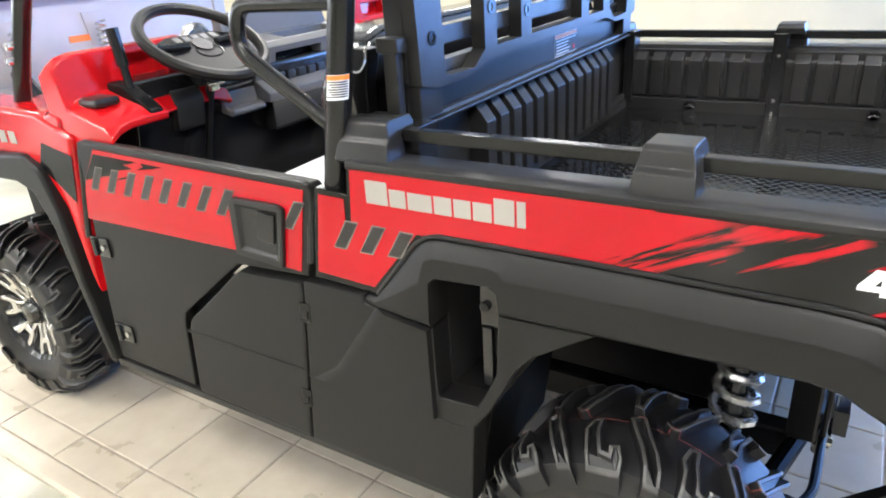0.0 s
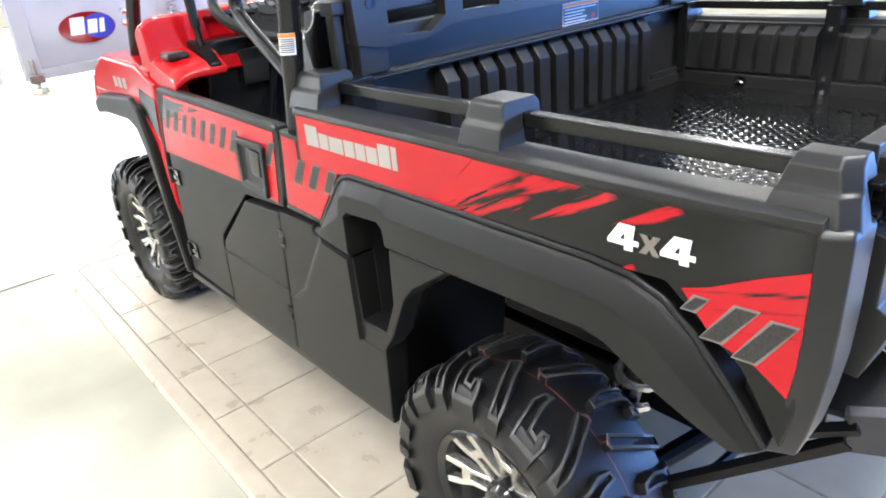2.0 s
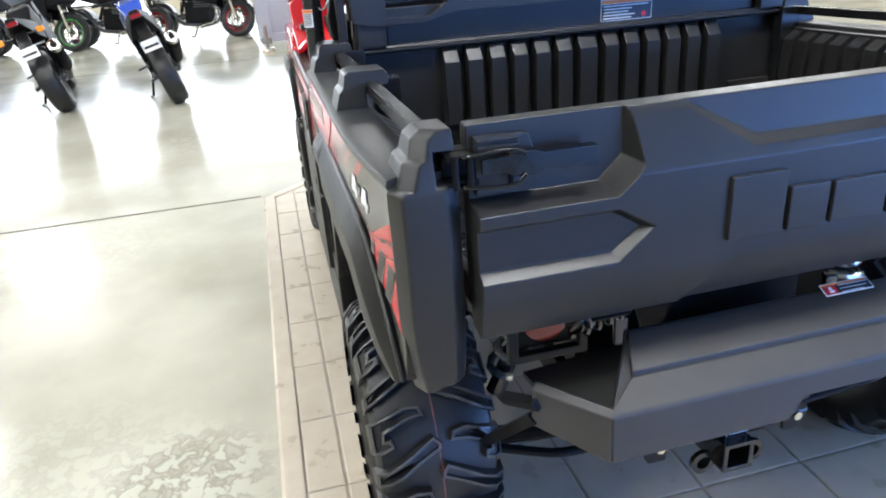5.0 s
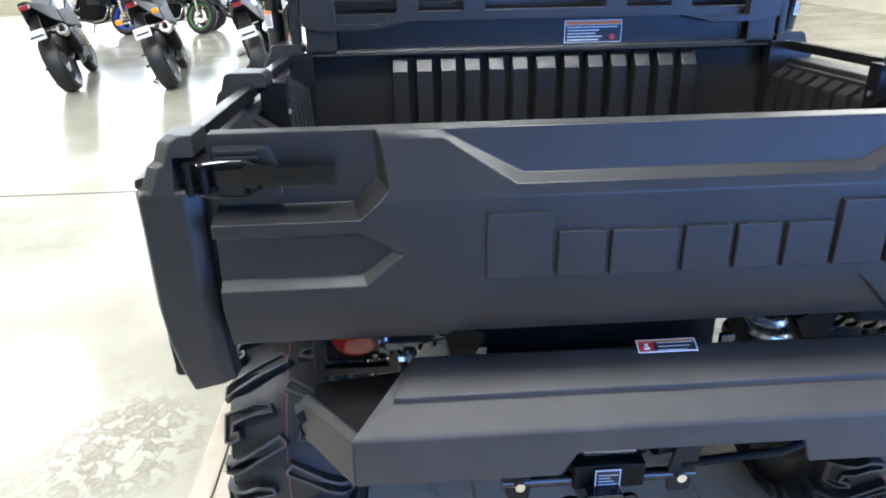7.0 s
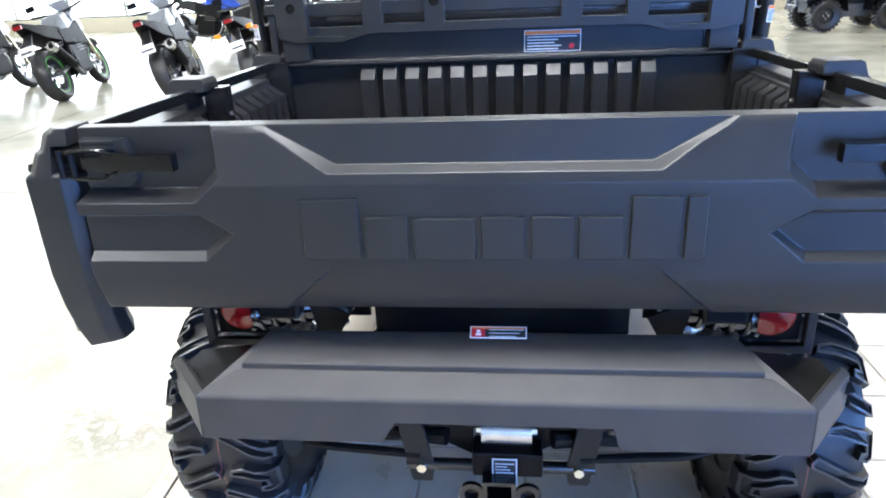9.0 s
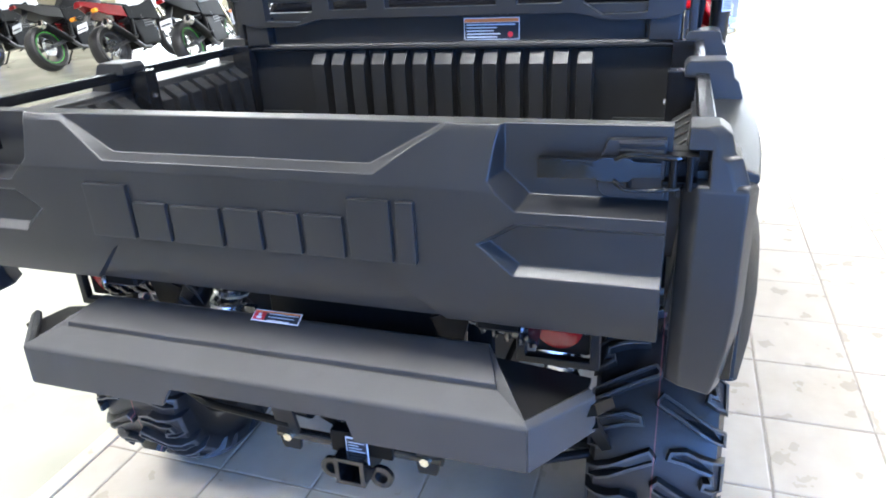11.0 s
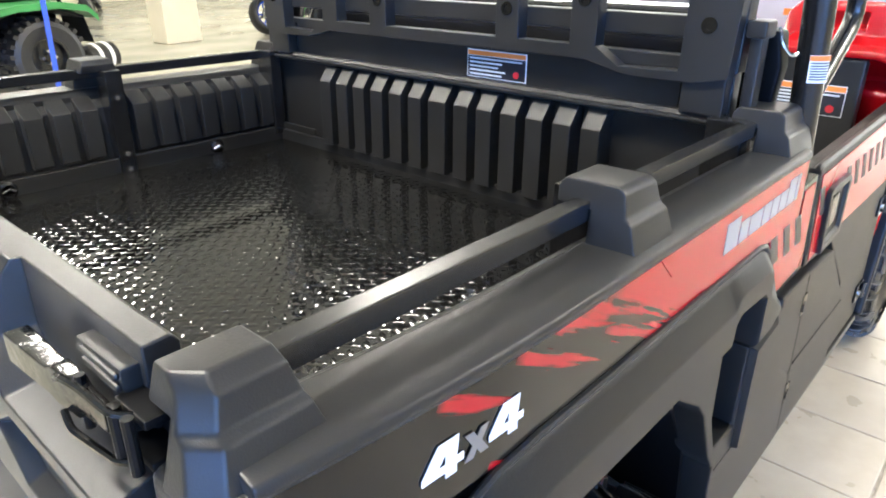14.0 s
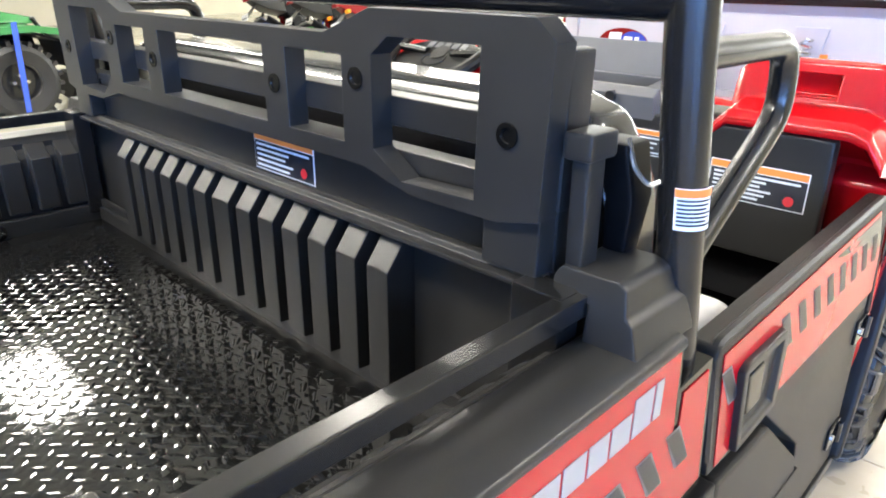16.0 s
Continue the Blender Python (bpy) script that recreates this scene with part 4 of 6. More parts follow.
    for x, z in ((-2.085, 0.755), (-2.090, 0.480)):
        bm = bmesh.new()
        box(bm, x, x + 0.075, min(y(0.782), y(0.792)), max(y(0.782), y(0.792)), z, z + 0.055)
        tube(bm, [(x + 0.02, y(0.796), z + 0.002), (x + 0.02, y(0.796), z + 0.053)], 0.007, 8)
        bevel(bm, 0.002)
        hg = part("hinge", bm, GLOSS, door)
        bm = bmesh.new()
        tube(bm, [(x + 0.055, y(0.790), z + 0.028), (x + 0.055, y(0.797), z + 0.028)], 0.008, 8)
        part("bolt", bm, STEEL, hg)
    # front fender: red top and dark flare
    bm = bmesh.new()
    prism(bm, [(-2.055, 1.085), (-2.125, 0.83), (-2.150, 0.60), (-2.175, 0.87), (-2.24, 0.985), (-2.32, 1.010), (-2.62, 1.000), (-2.74, 1.005), (-2.70, 1.09), (-2.56, 1.150), (-2.20, 1.140)], "y", y(0.66), y(0.783))
    bevel(bm, 0.016, 3)
    ff = part("front_fender", bm, RED, veh, "glossy red front fender")
    bm = bmesh.new()
    prism(bm, [(-2.072, 1.035), (-2.110, 0.90), (-2.24, 0.99), (-2.20, 1.06)], "y", y(0.7835), y(0.7845))
    part("black_graphic", bm, DECALBLACK, ff, smooth=False)
    for k in range(3):
        bm = bmesh.new()
        prism(bm, [(-2.36 - 0.05 * k, 1.045), (-2.325 - 0.05 * k, 1.045), (-2.325 - 0.05 * k, 1.08), (-2.36 - 0.05 * k, 1.08)], "y", y(0.7835), y(0.7845))
        part("mark_block", bm, SILVER, ff, smooth=False)
    bm = bmesh.new()
    arc_o = [(-2.120, 0.400), (-2.165, 0.640), (-2.185, 0.870), (-2.225, 0.985), (-2.29, 1.022), (-2.66, 0.998), (-2.74, 0.965)]
    arc_i = [(-2.735, 0.915), (-2.64, 0.930), (-2.36, 0.935), (-2.285, 0.910), (-2.235, 0.810), (-2.205, 0.640), (-2.150, 0.385)]
    prism(bm, arc_o + arc_i, "y", y(0.70), y(0.805))
    bevel(bm, 0.012, 3, 22)
    part("front_wheel_flare", bm, PANEL, veh)
    bm = bmesh.new()
    loft(bm, [[(-2.15, v, 0.39), (-2.205, v, 0.65), (-2.24, v, 0.83), (-2.29, v, 0.925), (-2.38, v, 0.955), (-2.9, v, 0.955), (-2.9, v, 0.975), (-2.36, v, 0.975), (-2.27, v, 0.94), (-2.22, v, 0.83), (-2.18, v, 0.65), (-2.13, v, 0.39)] for v in (y(0.40), y(0.72))])
    part("wheel_housing", bm, FRAME, veh)


def draw_in(ob):
    """The bed's flanks curve inwards towards the rear corners."""
    bm = bmesh.new()
    bm.from_mesh(ob.data)
    for k in range(8):
        bmesh.ops.bisect_plane(bm, geom=bm.verts[:] + bm.edges[:] + bm.faces[:], plane_co=(-0.40 + 0.05 * k, 0, 0), plane_no=(1, 0, 0))
    for v in bm.verts:
        t = max(0.0, (v.co.x + 0.40) / 0.34)
        v.co.y -= math.copysign(0.019 * t * t, v.co.y)
    bm.to_mesh(ob.data)
    bm.free()


for s in (-1, 1):
    bed_side(s)
for ob in [o for o in bpy.data.objects if o.name.split(".")[0] in ("bed_side_panel", "red_graphic", "grey_stripe", "stripe_field", "side_moulding", "rear_wheel_flare", "flare_seal")]:
    draw_in(ob)

# tailgate
bm = bmesh.new()
prof = [(-0.040, 0.876), (-0.002, 0.873), (0.021, 0.945), (0.021, 1.089), (-0.010, 1.166), (-0.018, 1.178), (-0.048, 1.180), (-0.054, 1.172), (-0.054, 0.95)]
prism(bm, prof, "y", -0.657, 0.657)
cuts = []
c = bmesh.new()
ring_in = [(-0.0055, -0.236, 1.118), (-0.0055, 0.236, 1.118), (-0.026, 0.392, 1.200), (-0.026, -0.392, 1.200)]
ring_out = [(0.032, -0.258, 1.097), (0.032, 0.258, 1.097), (0.0082, 0.4389, 1.200), (0.0082, -0.4389, 1.200)]
loft(c, [ring_in, ring_out])
cuts.append(c)
for s in (-1, 1):
    c = bmesh.new()
    ri = [(s * 0.70, 1.078), (s * 0.470, 1.078), (s * 0.434, 1.112), (s * 0.436, 1.200), (s * 0.70, 1.200)]
    ro = [(s * 0.70, 1.064), (s * 0.458, 1.064), (s * 0.414, 1.102), (s * 0.412, 1.200), (s * 0.70, 1.200)]
    loft(c, [[(-0.026, *p) for p in ri], [(0.028, *p) for p in ro]])
    cuts.append(c)
    c = bmesh.new()
    ri = [(s * 0.70, 0.980), (s * 0.462, 0.980), (s * 0.418, 1.014), (s * 0.462, 1.040), (s * 0.70, 1.040)]
    ro = [(s * 0.70, 0.964), (s * 0.455, 0.964), (s * 0.398, 1.013), (s * 0.458, 1.050), (s * 0.70, 1.050)]
    loft(c, [[(0.004, *p) for p in ri], [(0.026, *p) for p in ro]])
    cuts.append(c)
facet = bmesh.new()
loft(facet, [[(0.0214, -0.250, 0.958), (0.0214, 0.250, 0.958), (-0.016, 0.350, 0.860), (-0.016, -0.350, 0.860)], [(0.05, -0.262, 0.966), (0.05, 0.262, 0.966), (0.05, 0.405, 0.860), (0.05, -0.405, 0.860)]])
tg = part("tailgate", carved(carved(bm, cuts, 0.0034, 3), [facet]), PLASTIC, veh, "black moulded plastic tailgate")
xx = -0.290
for w, h in zip([0.090, 0.066, 0.094, 0.066, 0.062, 0.066, 0.070, 0.029], [0.096, 0.068, 0.066, 0.068, 0.068, 0.068, 0.098, 0.098]):
    bm = bmesh.new()
    prism(bm, [(xx, 0.974), (xx + w, 0.974), (xx + w, 0.974 + h), (xx, 0.974 + h)], "x", 0.0185, 0.0290)
    xx += w + 0.0085
    bevel(bm, 0.0030, 2)
    part("raised_mark_block", bm, PLASTIC, tg)
bm = bmesh.new()
box(bm, -0.060, -0.054, -0.62, 0.62, 0.92, 1.15)
bevel(bm, 0.002)
part("inner_skin", bm, PLASTIC, tg)
for s in (-1, 1):
    bm = bmesh.new()
    prism(bm, [(s * 0.650, 1.084), (s * 0.576, 1.084), (s * 0.564, 1.094), (s * 0.564, 1.128), (s * 0.576, 1.162), (s * 0.650, 1.164)], "x", -0.027, -0.012)
    box(bm, -0.013, -0.008, min(s * 0.648, s * 0.590), max(s * 0.648, s * 0.590), 1.145, 1.152)
    box(bm, -0.013, -0.008, min(s * 0.648, s * 0.590), max(s * 0.648, s * 0.590), 1.155, 1.161)
    bevel(bm, 0.0025)
    part("latch_pad", bm, PLASTIC, tg)
    # over-centre latch: pivot block on the cap, wire bail, lever with a stepped handle
    bm = bmesh.new()
    loft(bm, [[(-0.006, s * v, 1.127 - h), (-0.006 + t, s * v, 1.127 - h), (-0.006 + t, s * v, 1.127 + h), (-0.006, s * v, 1.127 + h)] for v, h, t in ((0.645, 0.010, 0.008), (0.612, 0.011, 0.010), (0.604, 0.0165, 0.012), (0.572, 0.0165, 0.015), (0.564, 0.0125, 0.016), (0.488, 0.0135, 0.020))])
    bevel(bm, 0.0015)
    lt = part("latch_lever", bm, LATCH, tg, "glossy black over-centre latch lever")
    for sg in (-1, 1):
        b = bmesh.new()
        tube(b, [(-0.030, s * 0.682, 1.124 + sg * 0.014), (0.004, s * 0.668, 1.124 + sg * 0.020), (0.008, s * 0.625, 1.125 + sg * 0.024), (0.012, s * 0.600, 1.126 + sg * 0.023), (0.010, s * 0.588, 1.127 + sg * 0.014)], 0.0030, 8, True, 0.012)
        part("wire_bail", b, LATCH, lt)
    for sg in (-1, 1):
        b = bmesh.new()
        box(b, -0.035, -0.006, min(s * 0.646, s * 0.690), max(s * 0.646, s * 0.690), 1.124 + sg * 0.017 - 0.004, 1.124 + sg * 0.017 + 0.004)
        bevel(b, 0.002)
        part("pivot_ear", b, FRAME, lt)
    for v, r in ((0.660, 0.005), (0.680, 0.0045), (0.606, 0.004)):
        b = bmesh.new()
        tube(b, [(0.0, s * v, 1.102), (0.0, s * v, 1.147)], r, 10)
        part("latch_pin", b, FRAME, lt)
    b = bmesh.new()
    prism(b, [(s * 0.690, 1.102), (s * 0.650, 1.102), (s * 0.650, 1.146), (s * 0.690, 1.146)], "x", -0.060, -0.030)
    bevel(b, 0.002)
    part("latch_plate", b, FRAME, lt)

# rear step bumper
bm = bmesh.new()
sec = [(-0.062, 0.800), (-0.050, 0.806), (0.020, 0.780), (0.0212, 0.770), (0.0262, 0.768), (0.0278, 0.7745), (0.070, 0.7535), (0.077, 0.745), (0.080, 0.668), (0.072, 0.668), (0.066, 0.735), (-0.055, 0.785)]
loft(bm, [[(x, sg * (0.488 if x > 0.04 else 0.398 + 0.75 * max(0.0, x + 0.02)), z) for x, z in sec] for sg in (-1, 1)])
bevel(bm, 0.003)
cut = bmesh.new()
prism(cut, [(-0.225, 0.60), (-0.158, 0.708), (0.190, 0.708), (0.222, 0.60)], "x", 0.03, 0.2)
step = part("step_bumper", carved(bm, [cut]), STEP, veh, "wide black steel rear step bumper")
for s in (-1, 1):
    bm = bmesh.new()
    loft(bm, [[(0.068, s * 0.480, 0.756), (0.078, s * 0.489, 0.747), (0.080, s * 0.490, 0.668), (0.070, s * 0.484, 0.668), (0.064, s * 0.474, 0.748)],
              [(-0.030, s * 0.566, 0.764), (-0.022, s * 0.576, 0.755), (-0.020, s * 0.578, 0.690), (-0.028, s * 0.570, 0.688), (-0.036, s * 0.560, 0.757)]])
    bevel(bm, 0.003)
    part("step_end_plate", bm, STEP, step)
    bm = bmesh.new()
    loft(bm, [[(0.066, s * 0.455, 0.752), (0.066, s * 0.484, 0.748), (0.064, s * 0.484, 0.738), (0.064, s * 0.455, 0.742)],
              [(0.030, s * 0.435, 0.745), (0.024, s * 0.520, 0.738), (0.022, s * 0.520, 0.728), (0.028, s * 0.435, 0.735)],
              [(-0.010, s * 0.405, 0.758), (-0.020, s * 0.558, 0.744), (-0.020, s * 0.558, 0.734), (-0.010, s * 0.405, 0.748)],
              [(-0.065, s * 0.390, 0.775), (-0.100, s * 0.560, 0.735), (-0.100, s * 0.560, 0.725), (-0.065, s * 0.390, 0.765)]])
    part("step_wing", bm, PANEL, step)
    bm = bmesh.new()
    tube(bm, [(-0.010, s * 0.570, 0.735), (-0.10, s * 0.590, 0.690), (-0.150, s * 0.580, 0.655)], 0.012, 4)
    part("bumper_brace", bm, FRAME, step)
    bm = bmesh.new()
    tube(bm, [(-0.020, s * 0.570, 0.705), (-0.30, s * 0.575, 0.44)], 0.014, 4)
    part("bumper_brace", bm, FRAME, step)
    bm = bmesh.new()
    tube(bm, [(-0.165, s * 0.34, 0.80), (-0.125, s * 0.46, 0.80)], 0.026, 14)
    damper = part("bed_damper", bm, GLOSS, veh)
    bm = bmesh.new()
    tube(bm, [(-0.165 + 0.04 * t / 60 + 0.031 * math.cos(t * 0.5), s * (0.34 + 0.12 * t / 60), 0.80 + 0.031 * math.sin(t * 0.5)) for t in range(61)], 0.005, 6)
    part("coil", bm, GLOSS, damper)
    bm = bmesh.new()
    prism(bm, [(s * 0.27, 0.80), (s * 0.35, 0.835), (s * 0.33, 0.755), (s * 0.30, 0.745)], "x", -0.130, -0.122)
    part("bracket", bm, FRAME, damper)
sticker(step, (-0.0285, -0.040, 0.8065), (0, 1, 0), (-0.885, 0, 0.465), 0.096, 0.024, (0.465, 0, 0.885), "small white and red warning label", 3, "left")

# tail lamps, chassis, hitch
for s in (-1, 1):
    lampb = bmesh.new()
    box(lampb, -0.22, -0.160, s * 0.495 - 0.054, s * 0.495 + 0.054, 0.738, 0.844)
    bevel(lampb, 0.004)
    tl = part("tail_lamp", lampb, FRAME, veh)
    bm = bmesh.new()
    box(bm, -0.160, -0.142, s * 0.495 - 0.073, s * 0.495 + 0.073, 0.720, 0.862)
    cut = bmesh.new()
    box(cut, -0.19, -0.10, s * 0.495 - 0.056, s * 0.495 + 0.056, 0.736, 0.846)
    part("lamp_bracket", carved(bm, [cut], 0.003), PANEL, tl)
    bm = bmesh.new()
    lathe(bm, [(0.042, -0.012), (0.042, 0.002), (0.030, 0.006), (0.001, 0.007)], (-0.158, s * 0.495, 0.792), 28, "x")
    part("lens", bm, LENS, tl, "red tail lamp lens")
for nm, dims in (("bed_rail_beam", (-1.05, -0.10, -0.44, -0.36, 0.80, 0.88)), ("bed_rail_beam", (-1.05, -0.10, 0.36, 0.44, 0.80, 0.88)),
                 ("bed_cross_beam", (-0.30, -0.23, -0.60, 0.60, 0.80, 0.885)), ("chassis_rail", (-2.85, -0.35, -0.30, -0.24, 0.34, 0.42)),
                 ("chassis_rail", (-2.85, -0.35, 0.24, 0.30, 0.34, 0.42)), ("rear_frame_plate", (-0.36, -0.30, -0.32, 0.32, 0.42, 0.58)),
                 ("engine_block", (-1.0, -0.45, -0.30, 0.30, 0.45, 0.80))):
    bm = bmesh.new()
    box(bm, *dims)
    bevel(bm, 0.006, 1)
    part(nm, bm, FRAME, veh)
for s in (-1, 1):
    bm = bmesh.new()
    prism(bm, [(s * 0.120, 0.61), (s * 0.235, 0.61), (s * 0.232, 0.46), (s * 0.206, 0.300), (s * 0.200, 0.288), (s * 0.156, 0.288), (s * 0.150, 0.33), (s * 0.176, 0.46)], "x", -0.29, -0.278)
    bevel(bm, 0.003)
    br = part("hitch_bracket", bm, PANEL, veh)
    bm = bmesh.new()
    prism(bm, [(s * 0.245, 0.66), (s * 0.275, 0.66), (s * 0.268, 0.40), (s * 0.245, 0.40)], "x", -0.33, -0.315)
    bevel(bm, 0.003)
    part("bracket_gusset", bm, GLOSS, br)
    bm = bmesh.new()
    prism(bm, [(s * 0.060, 0.62), (s * 0.140, 0.56), (s * 0.120, 0.36), (s * 0.062, 0.33)], "x", -0.335, -0.325)
    bevel(bm, 0.003)
    part("frame_web", bm, FRAME, br)
    bm = bmesh.new()
    tube(bm, [(-0.285, s * 0.178, 0.335), (-0.262, s * 0.178, 0.335)], 0.012, 6)
    part("bolt", bm, ZINC, br)
    bm = bmesh.new()
    tube(bm, [(-0.30, s * 0.12, 0.40), (-0.42, s * 0.62, 0.36)], 0.022, 10)
    part("suspension_arm", bm, FRAME, veh)
    bm = bmesh.new()
    tube(bm, [(-0.285, s * 0.180, 0.358), (-0.288, s * 0.420, 0.374), (-0.330, s * 0.540, 0.390)], 0.0105, 10, True, 0.03)
    part("stabiliser_bar", bm, FRAME, veh)
    bm = bmesh.new()
    tube(bm, [(-0.46, s * 0.33, 0.80), (-0.46, s * 0.50, 0.44)], 0.022, 10)
    sh = part("shock_absorber", bm, GLOSS, veh)
    bm = bmesh.new()
    pts = []
    for k in range(80):
        t = k / 79
        a = t * 2 * math.pi * 7
        pts.append((-0.46 + 0.042 * math.cos(a), s * (0.34 + 0.13 * t) + 0.042 * math.sin(a), 0.78 - 0.28 * t))
    tube(bm, pts, 0.010, 6)
    part("coil_spring", bm, STEEL, sh, "bright steel coil spring")
bm = bmesh.new()
box(bm, -0.36, -0.23, -0.038, 0.038, 0.255, 0.33)
cut = bmesh.new()
box(cut, -0.34, -0.15, -0.027, 0.027, 0.266, 0.319)
hitch = part("hitch_receiver", carved(bm, [cut], 0.002), GLOSS, veh)
for s in (-1, 1):
    bm = bmesh.new()
    lathe(bm, [(0.030, -0.006), (0.030, 0.006), (0.017, 0.006), (0.017, -0.006)], (-0.27, s * 0.065, 0.265), 20, "x")
    part("chain_ring", bm, GLOSS, hitch)
bm = bmesh.new()
box(bm, -0.34, -0.268, -0.062, 0.098, 0.315, 0.378)
bevel(bm, 0.006)
part("cross_member", bm, FRAME, hitch)
bm = bmesh.new()
tube(bm, [(-0.290, -0.215, 0.330), (-0.290, 0.215, 0.330)], 0.015, 12)
part("cross_tube", bm, GLOSS, hitch)
bm = bmesh.new()
box(bm, -0.262, -0.260, -0.016, 0.040, 0.300, 0.372)
plate = part("rating_plate", bm, LABELTEXT, hitch, "small black printed rating plate")
bm = bmesh.new()
box(bm, -0.2598, -0.2592, -0.013, 0.037, 0.303, 0.369)
part("plate_field", bm, LABEL, plate)
for k in range(7):
    bm = bmesh.new()
    box(bm, -0.2590, -0.2586, -0.009, 0.033 - 0.008 * (k % 3), 0.310 + 0.008 * k, 0.3125 + 0.008 * k)
    part("plate_print", bm, LABELTEXT, plate)
bm = bmesh.new()
tube(bm, [(-0.305, -0.040, 0.420), (-0.305, 0.073, 0.420)], 0.034, 20)
can = part("steel_canister", bm, STEEL, veh, "bright steel cylinder behind the hitch")
for v in (-0.046, 0.079):
    bm = bmesh.new()
    tube(bm, [(-0.305, v - 0.006, 0.420), (-0.305, v + 0.006, 0.420)], 0.014, 8)
    part("canister_bolt", bm, ZINC, can)
# cables and brackets in the shade behind the step
for k in range(7):
    v = -0.36 + 0.12 * k
    bm = bmesh.new()
    tube(bm, [(-0.20, v, 0.86), (-0.17, v + 0.05, 0.815), (-0.19, v + 0.10, 0.80), (-0.24, v + 0.13, 0.84)], 0.008, 8, True, 0.03)
    part("loom_cable", bm, GLOSS, veh)
    bm = bmesh.new()
    tube(bm, [(-0.158, v + 0.03, 0.835), (-0.146, v + 0.03, 0.835)], 0.009, 6)
    part("frame_bolt", bm, ZINC, veh)


# wheels
def wheel(x, s):
    R, W, RIM = 0.318, 0.27, 0.178
    zc = R - 0.012 - x * SIN
    w = empty("wheel", pose(x, s * (0.672 if x > -1 else 0.66), zc, 0, 0, (180 if s < 0 else 0)))
    w.parent = veh
    bm = bmesh.new()
    prof = [(RIM, -0.105), (RIM + 0.03, -0.122), (0.250, -0.132), (0.282, -0.120), (0.295, -0.086), (0.299, 0.0), (0.295, 0.086), (0.282, 0.120), (0.250, 0.132), (RIM + 0.03, 0.122), (RIM, 0.105), (RIM - 0.012, 0.09), (RIM - 0.012, -0.09)]
    rings = []
    n = 72
    for r, o in prof + [prof[0]]:
        rings.append([(r * math.cos(2 * math.pi * k / n), o, r * math.sin(2 * math.pi * k / n)) for k in range(n)])
    loft(bm, rings, True, False)
    bmesh.ops.remove_doubles(bm, verts=bm.verts, dist=1e-5)
    tyre = part("tyre", bm, TREADRUBBER, w, "black knobbly off-road tyre")
    bm = bmesh.new()

    def shrink(poly, d):
        """The polygon moved inwards by d all round."""
        area2 = sum(p[0] * q[1] - q[0] * p[1] for p, q in zip(poly, poly[1:] + poly[:1]))
        out = []
        for k, p in enumerate(poly):
            a, c = Vector(poly[k - 1]), Vector(poly[(k + 1) % len(poly)])
            e, f = (Vector(p) - a).normalized(), (c - Vector(p)).normalized()
            m = Vector((-e.y - f.y, e.x + f.x)) * math.copysign(1, area2)
            m *= d / max(0.35, m.length_squared / 2)
            out.append((p[0] + m.x, p[1] + m.y))
        return out

    def lug(poly):
        """A tread block: poly is its outline as (across, along), with a raised border round a sunk field."""
        def on(o, v, top, sink=0.0):
            t = max(0.0, (abs(o) - 0.085) / 0.05)
            r = (R - 0.034 * t * t - sink) if top else (0.286 - 0.035 * t * t)
            return bm.verts.new((r * math.cos(v / R), o, r * math.sin(v / R)))
        n = len(poly)
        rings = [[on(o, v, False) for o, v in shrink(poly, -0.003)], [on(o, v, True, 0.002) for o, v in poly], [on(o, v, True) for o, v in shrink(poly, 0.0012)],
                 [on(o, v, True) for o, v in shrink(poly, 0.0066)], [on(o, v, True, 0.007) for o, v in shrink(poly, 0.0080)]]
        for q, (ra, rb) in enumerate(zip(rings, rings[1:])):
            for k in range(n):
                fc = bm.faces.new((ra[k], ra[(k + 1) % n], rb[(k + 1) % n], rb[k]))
                # border faces take the slot with the sheen painted into its colour
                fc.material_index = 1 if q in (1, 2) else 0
        bm.faces.new(rings[-1])
    for k in range(11):
        v0 = 2 * math.pi * R * k / 11
        for sg in (-1, 1):
            v1 = v0 + (0.0 if sg > 0 else 0.062)
            bar = [(-0.004, 0.052), (0.010, 0.068), (0.050, 0.046), (0.085, 0.026), (0.112, 0.012), (0.137, 0.002), (0.137, -0.030), (0.110, -0.020), (0.083, -0.006), (0.046, 0.016), (-0.002, 0.040)]
            vee = [(0.024, 0.114), (0.030, 0.134), (0.062, 0.140), (0.090, 0.130), (0.114, 0.124), (0.137, 0.118), (0.137, 0.048), (0.114, 0.050), (0.092, 0.062), (0.096, 0.080), (0.110, 0.078), (0.108, 0.092), (0.088, 0.100), (0.060, 0.110)]
            for shape in (bar, vee):
                lug([(sg * o, v1 + s * v) for o, v in shape])
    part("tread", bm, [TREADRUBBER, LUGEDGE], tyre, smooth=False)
    bm = bmesh.new()
    lathe(bm, [(RIM, -0.105), (RIM - 0.006, -0.09), (RIM - 0.02, -0.02), (RIM - 0.02, 0.06), (RIM - 0.012, 0.088), (RIM + 0.004, 0.104), (RIM - 0.002, 0.108), (RIM - 0.016, 0.098), (RIM - 0.03, 0.055), (0.06, 0.052), (0.05, 0.03), (0.001, 0.03)], (0, 0, 0), 48)
    rim = part("rim", bm, GLOSS, w, "gloss black alloy rim")
